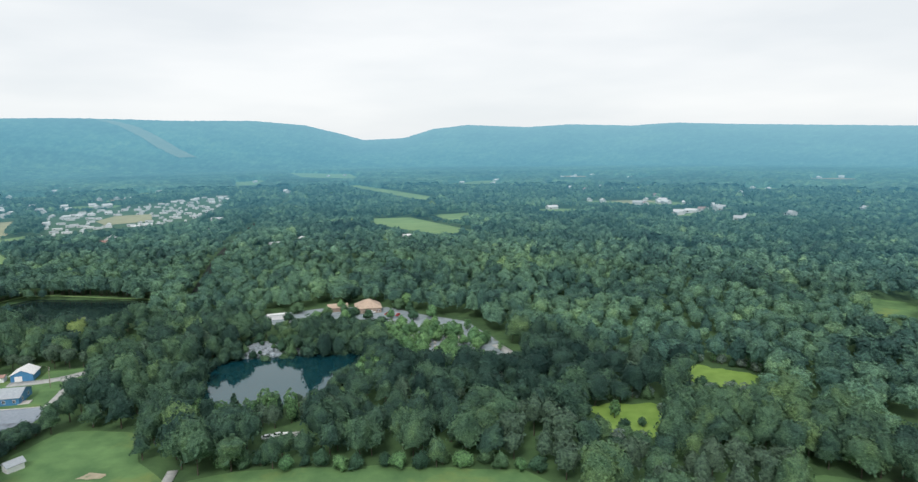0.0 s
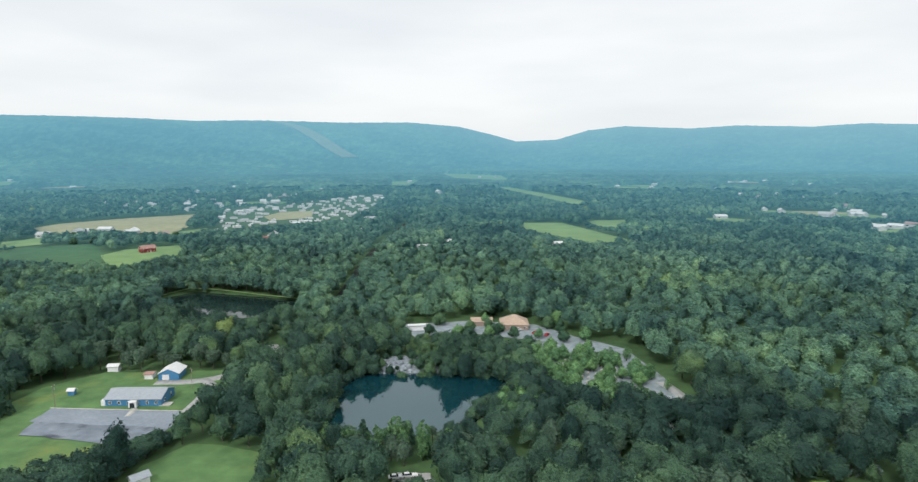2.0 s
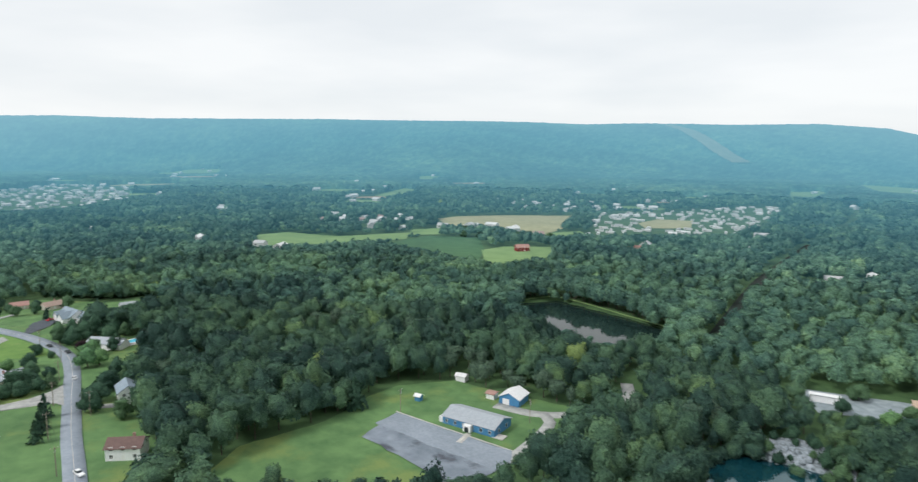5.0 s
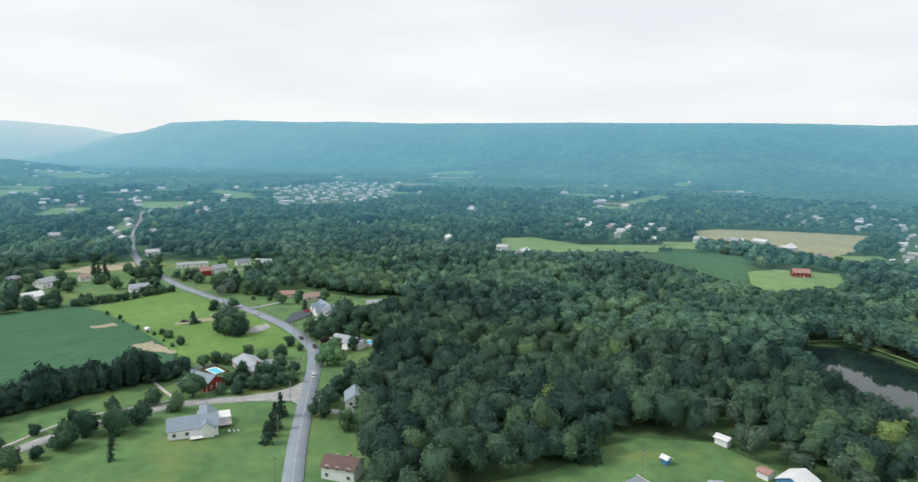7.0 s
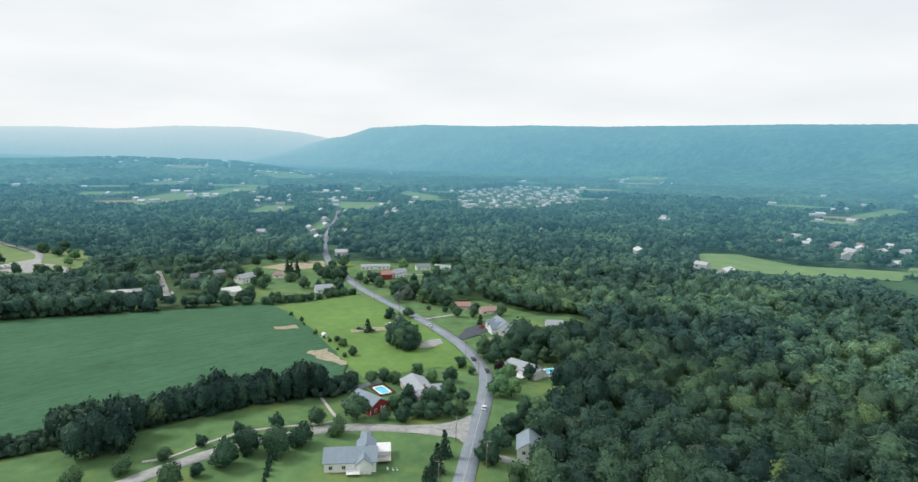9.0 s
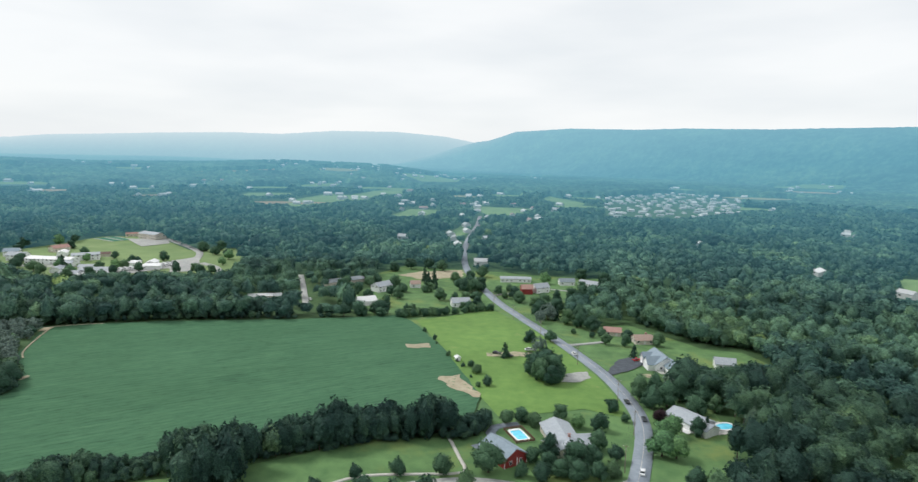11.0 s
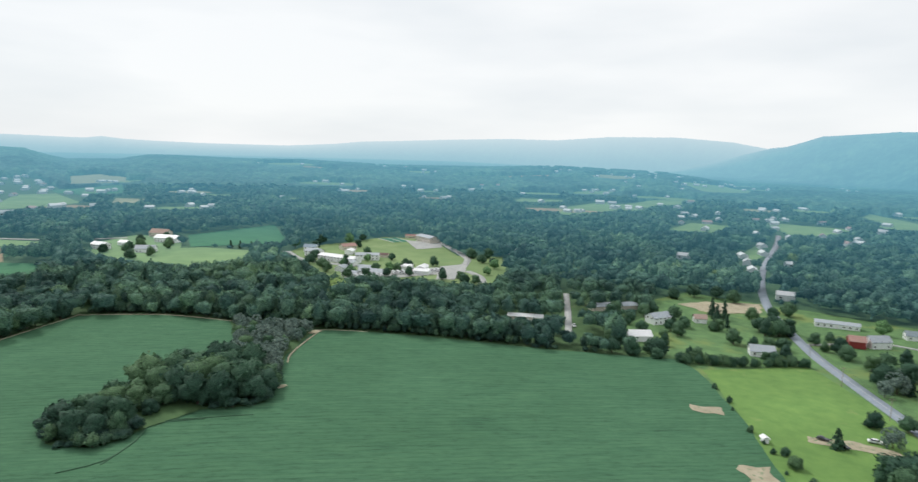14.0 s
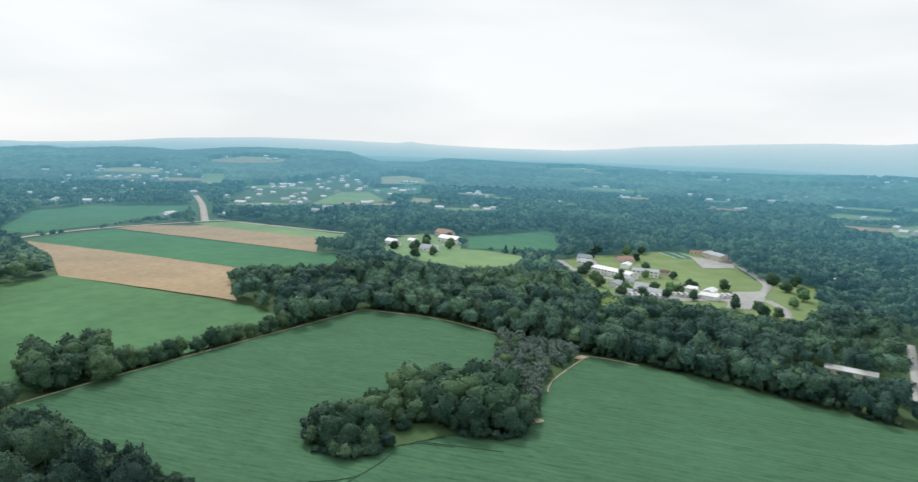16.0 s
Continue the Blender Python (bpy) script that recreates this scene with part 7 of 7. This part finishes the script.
plant(84, 251, 4.5, "g", "thin trees round the swamp", "thin grey-green tree at the swamp's margin", "sapling")
# the wood's edge behind the roadside lawns
ex, ey = [], []
for x, y in smooth_line([(-572, 182), (-552, 198), (-530, 216), (-526, 238), (-502, 251), (-486, 256)], 4.4):
    for off in (1.5, 6.5, 12.0, 18.0, 24.0):
        ex.append(x - off * 0.75 + rng_.uniform(-1.6, 1.6))
        ey.append(y + off * 0.62 + rng_.uniform(-1.8, 1.8))
rg = np.random.default_rng(16)
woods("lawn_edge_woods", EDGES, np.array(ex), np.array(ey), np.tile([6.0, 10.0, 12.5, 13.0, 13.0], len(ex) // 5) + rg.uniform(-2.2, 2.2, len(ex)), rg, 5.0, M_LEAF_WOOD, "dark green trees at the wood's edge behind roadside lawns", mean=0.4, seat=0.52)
# thin trees between lake and works yard
for k in range(125):
    x, y = rng_.uniform(-50, 18), rng_.uniform(288, 375)
    p = (np.array([x]), np.array([y]))
    if not inside(*p, QUARRY)[0] and line_distance(*p, QUARRY)[0] > 3 and line_distance(*p, [(7, 390), (13, 369), (21, 350), (27, 328), (27, 320)])[0] > 5.5:
        plant(x, y, rng_.uniform(6.0, 9.4), "ybyb"[k % 4], "young trees of the works yard", "slender young tree on the gravel yard", "sapling")

# the dense tree belt between the two lawns
bx, by = [], []
for x in np.arange(-230, -164, 5.0):
    for y in np.arange(152, 264, 5.0):
        u, v = x + rng_.uniform(-1.5, 1.5), y + rng_.uniform(-1.5, 1.5)
        p = (np.array([u]), np.array([v]))
        if inside(*p, BELT)[0] and not inside(*p, HALL_LAWN)[0] and not inside(*p, YARD_LAWN)[0]:
            bx.append(u)
            by.append(v)
bx, by = np.array(bx), np.array(by)
rg = np.random.default_rng(14)
top_ = np.minimum(np.where((bx > -190) & (by > 215), 6.0, 8.6) + rg.uniform(-1.5, 1.5, len(bx)), room(bx, by, 99.0) + 1.5)
ok = top_ > 2.4
woods("tree_belt", EDGES, bx[ok], by[ok], top_[ok], rg, 4.2, M_LEAF_WOOD, "dense green tree belt between two lawns")

# undergrowth round the copse, bushes on the rock slope
ux, uy = [], []
mid_ = np.mean(ISLAND, 0)
for x, y in smooth_line(ISLAND + ISLAND[:1], 3.6):
    for off in (0.02, 0.1):
        ux.append(x + (mid_[0] - x) * off + rng_.uniform(-0.8, 0.8))
        uy.append(y + (mid_[1] - y) * off * 1.6 + rng_.uniform(-0.8, 0.8))
ux, uy = np.array(ux), np.array(uy)
ok = ~((ux > -352) & (ux < -326) & (uy > -132)) & (ux > -392)
rg = np.random.default_rng(71)
woods("copse_undergrowth", EDGES, ux[ok], uy[ok], rg.uniform(2.0, 6.5, ok.sum()), rg, 3.4, M_LEAF_WOOD, "dense green undergrowth round the copse")
for x, y, h in ((-96, 333, 6), (-93, 336, 7), (-99, 338, 6), (-92, 333, 6), (-113, 332, 5), (-118, 334, 5), (-106, 348, 5), (-115, 350, 6), (-97, 342, 7), (-93, 340, 6), (-100, 345, 5), (-94, 349, 6), (-108, 351, 5), (-104, 340, 3), (-112, 346, 3), (-98, 352, 5), (-120, 345, 4), (-92, 345, 5), (-110, 335, 2.5)):
    plant(x, y, h, "r", "bushes on the quarry slope", "green bush among the quarry rocks", "bush")
# bare corners and a grassy gap at the copse
strip("field_edge", [(-459, -157), (-439, -148), (-418, -137), (-408, -128)], 0.8, M_DIRT, "bare tan margin along the copse", 0.9, "soil")
for k, (x, y, r) in enumerate(((-384, -106, 3), (-455, -157, 4.5))):
    ring = [(x + r * (1 + 0.3 * math.sin(3 * a + k)) * math.cos(a), y + 0.6 * r * math.sin(a)) for a in np.linspace(0, 6.283, 9)[:-1]]
    patch("bare_patch", [(float(p), float(q)) for p, q in ring], M_DIRT, "bare tan soil at the copse's corner", 0.9, 3, "soil", wobble=0.4)
patch("grass_gap", [(-352, -112), (-344, -113), (-328, -114), (-320, -113), (-328, -124), (-340, -133), (-350, -124)], M_GROUND, "green rough grass before the copse", 0.95, 4, "lawn")
# wheel tracks in the crop, curving round the copse
TRACK = [(-400, -118), (-385, -104), (-369, -94), (-356, -99), (-345, -110), (-334, -119), (-325, -113), (-313, -108), (-302, -112), (-295, -124), (-297, -138)]
for grow, lo, hi in ((1.2, 3, 9), (1.27, 4, 8)):
    pts = [(-345 + (x + 345) * grow, -132 + (y + 132) * grow) for x, y in TRACK[lo:hi]]
    strip("crop_track", pts, 0.3, M_TRACK, "narrow dark wheel track in the soybean crop", 0.86, "track")
# vehicles and a pad on the meadow
patch("vehicle_pad", [(-474, 90), (-480, 89), (-486, 104), (-486, 120), (-480, 121), (-478, 106)], M_DIRT, "trodden tan pad with parked vehicles on the meadow", 0.45, 4, "pad")
car(-480, 95, 80, M_CAR_DARK, "dark car parked on the meadow pad")
car(-477, 102, 60, M_CAR_DARK, "dark car parked beside the conifer")
car(-490, 113, 100, M_CAR_WHITE, "long white van parked on the meadow", 6.5)
house("shed", -464, 76, 30, 2.6, 2.2, 2.0, 0.6, M_WHITE, M_ROOF_WHITE, "tiny white shed at the crop's edge", "shed", windows=False)
patch("patio", [(-470, 177), (-466, 180), (-467, 186), (-472, 187)], M_CONCRETE, "pale curved patio before the large house", 0.5, 3, "patio")
patch("garden_bed", [(-463, 169), (-459, 172), (-460, 176), (-465, 174)], M_DIRT, "reddish garden bed on the lawn", 0.4, 3, "soil")
car(-578, -50, 30, M_CAR_WHITE, "white car parked at the pale track")
car(-70, 231, 20, M_CAR_WHITE, "white box truck in the small clearing", 6.0)
pool(-578, -19, 60, 6, 5, "small round turquoise pool behind the crop", True)
for x, y, r, L in ((-636, -54, 139, 15), (-652, -40, 139, 15)):
    house("house", x, y, r, L, 8, 3, 1.8, M_CREAM, M_ROOF_LIGHT, "low pale house among the tree belt", "house", windows=False)
# upright light trees on the lake's south shore
for k in range(30):
    x, y = -118 + k * 2.3 + rng_.uniform(-1, 1), 252 - 6 * math.sin(k * 0.3) + rng_.uniform(-4, 3)
    plant(x, y, rng_.uniform(5, 8) if k % 5 else 11, "bbpb"[k % 4], "trees of the lake's south shore", "slender light green tree on the quarry shore", "sapling")
# trees and buildings round the hay field
for x, y in ((-624, 655), (-600, 660), (-575, 668), (-560, 690), (-545, 705), (-600, 690), (-640, 670), (-655, 685), (-620, 700), (-530, 715), (-520, 700), (-585, 705), (-668, 700), (-505, 725), (-570, 722)):
    plant(x, y, rng_.uniform(9, 14), "r", "trees before the hay field", "round green tree before the hay field")
for x, y, r, m in ((-693, 738, 60, 3), (-626, 752, 70, 3), (-710, 696, 20, 2), (-565, 735, 50, 4), (-491, 712, 60, 3), (-814, 742, 40, 3)):
    settle(m, x, y, r, "houses beside the hay field", 1.1)

distant_houses()

# trees behind the pond's dam and round the works hall
px, py = [], []
for x, y in smooth_line([(-352, 444), (-345, 472), (-330, 484), (-270, 479), (-226, 472), (-212, 460)], 4.0):
    for off in (0, 5):
        px.append(x + rng_.uniform(-1.5, 1.5))
        py.append(y + off + rng_.uniform(-1.5, 1.5))
px, py = np.array(px), np.array(py)
rg = np.random.default_rng(31)
woods("pond_trees", MIDS, px, py, rg.uniform(13, 17, len(px)), rg, 5.4, M_LEAF_VALLEY, "dark green trees behind the pond's dam")
for x, y, h in ((-82, 424, 8), (-78, 417, 7), (-42, 425, 9), (-38, 432, 10), (-70, 410, 7), (-92, 392, 8), (-84, 390, 9), (-74, 396, 8), (-60, 402, 7), (-110, 418, 9), (-48, 444, 10), (-80, 452, 11), (-62, 454, 12)):
    plant(x, y, h, "yr"[int(h) % 2], "trees round the works hall", "light green tree round the works hall", "sapling")
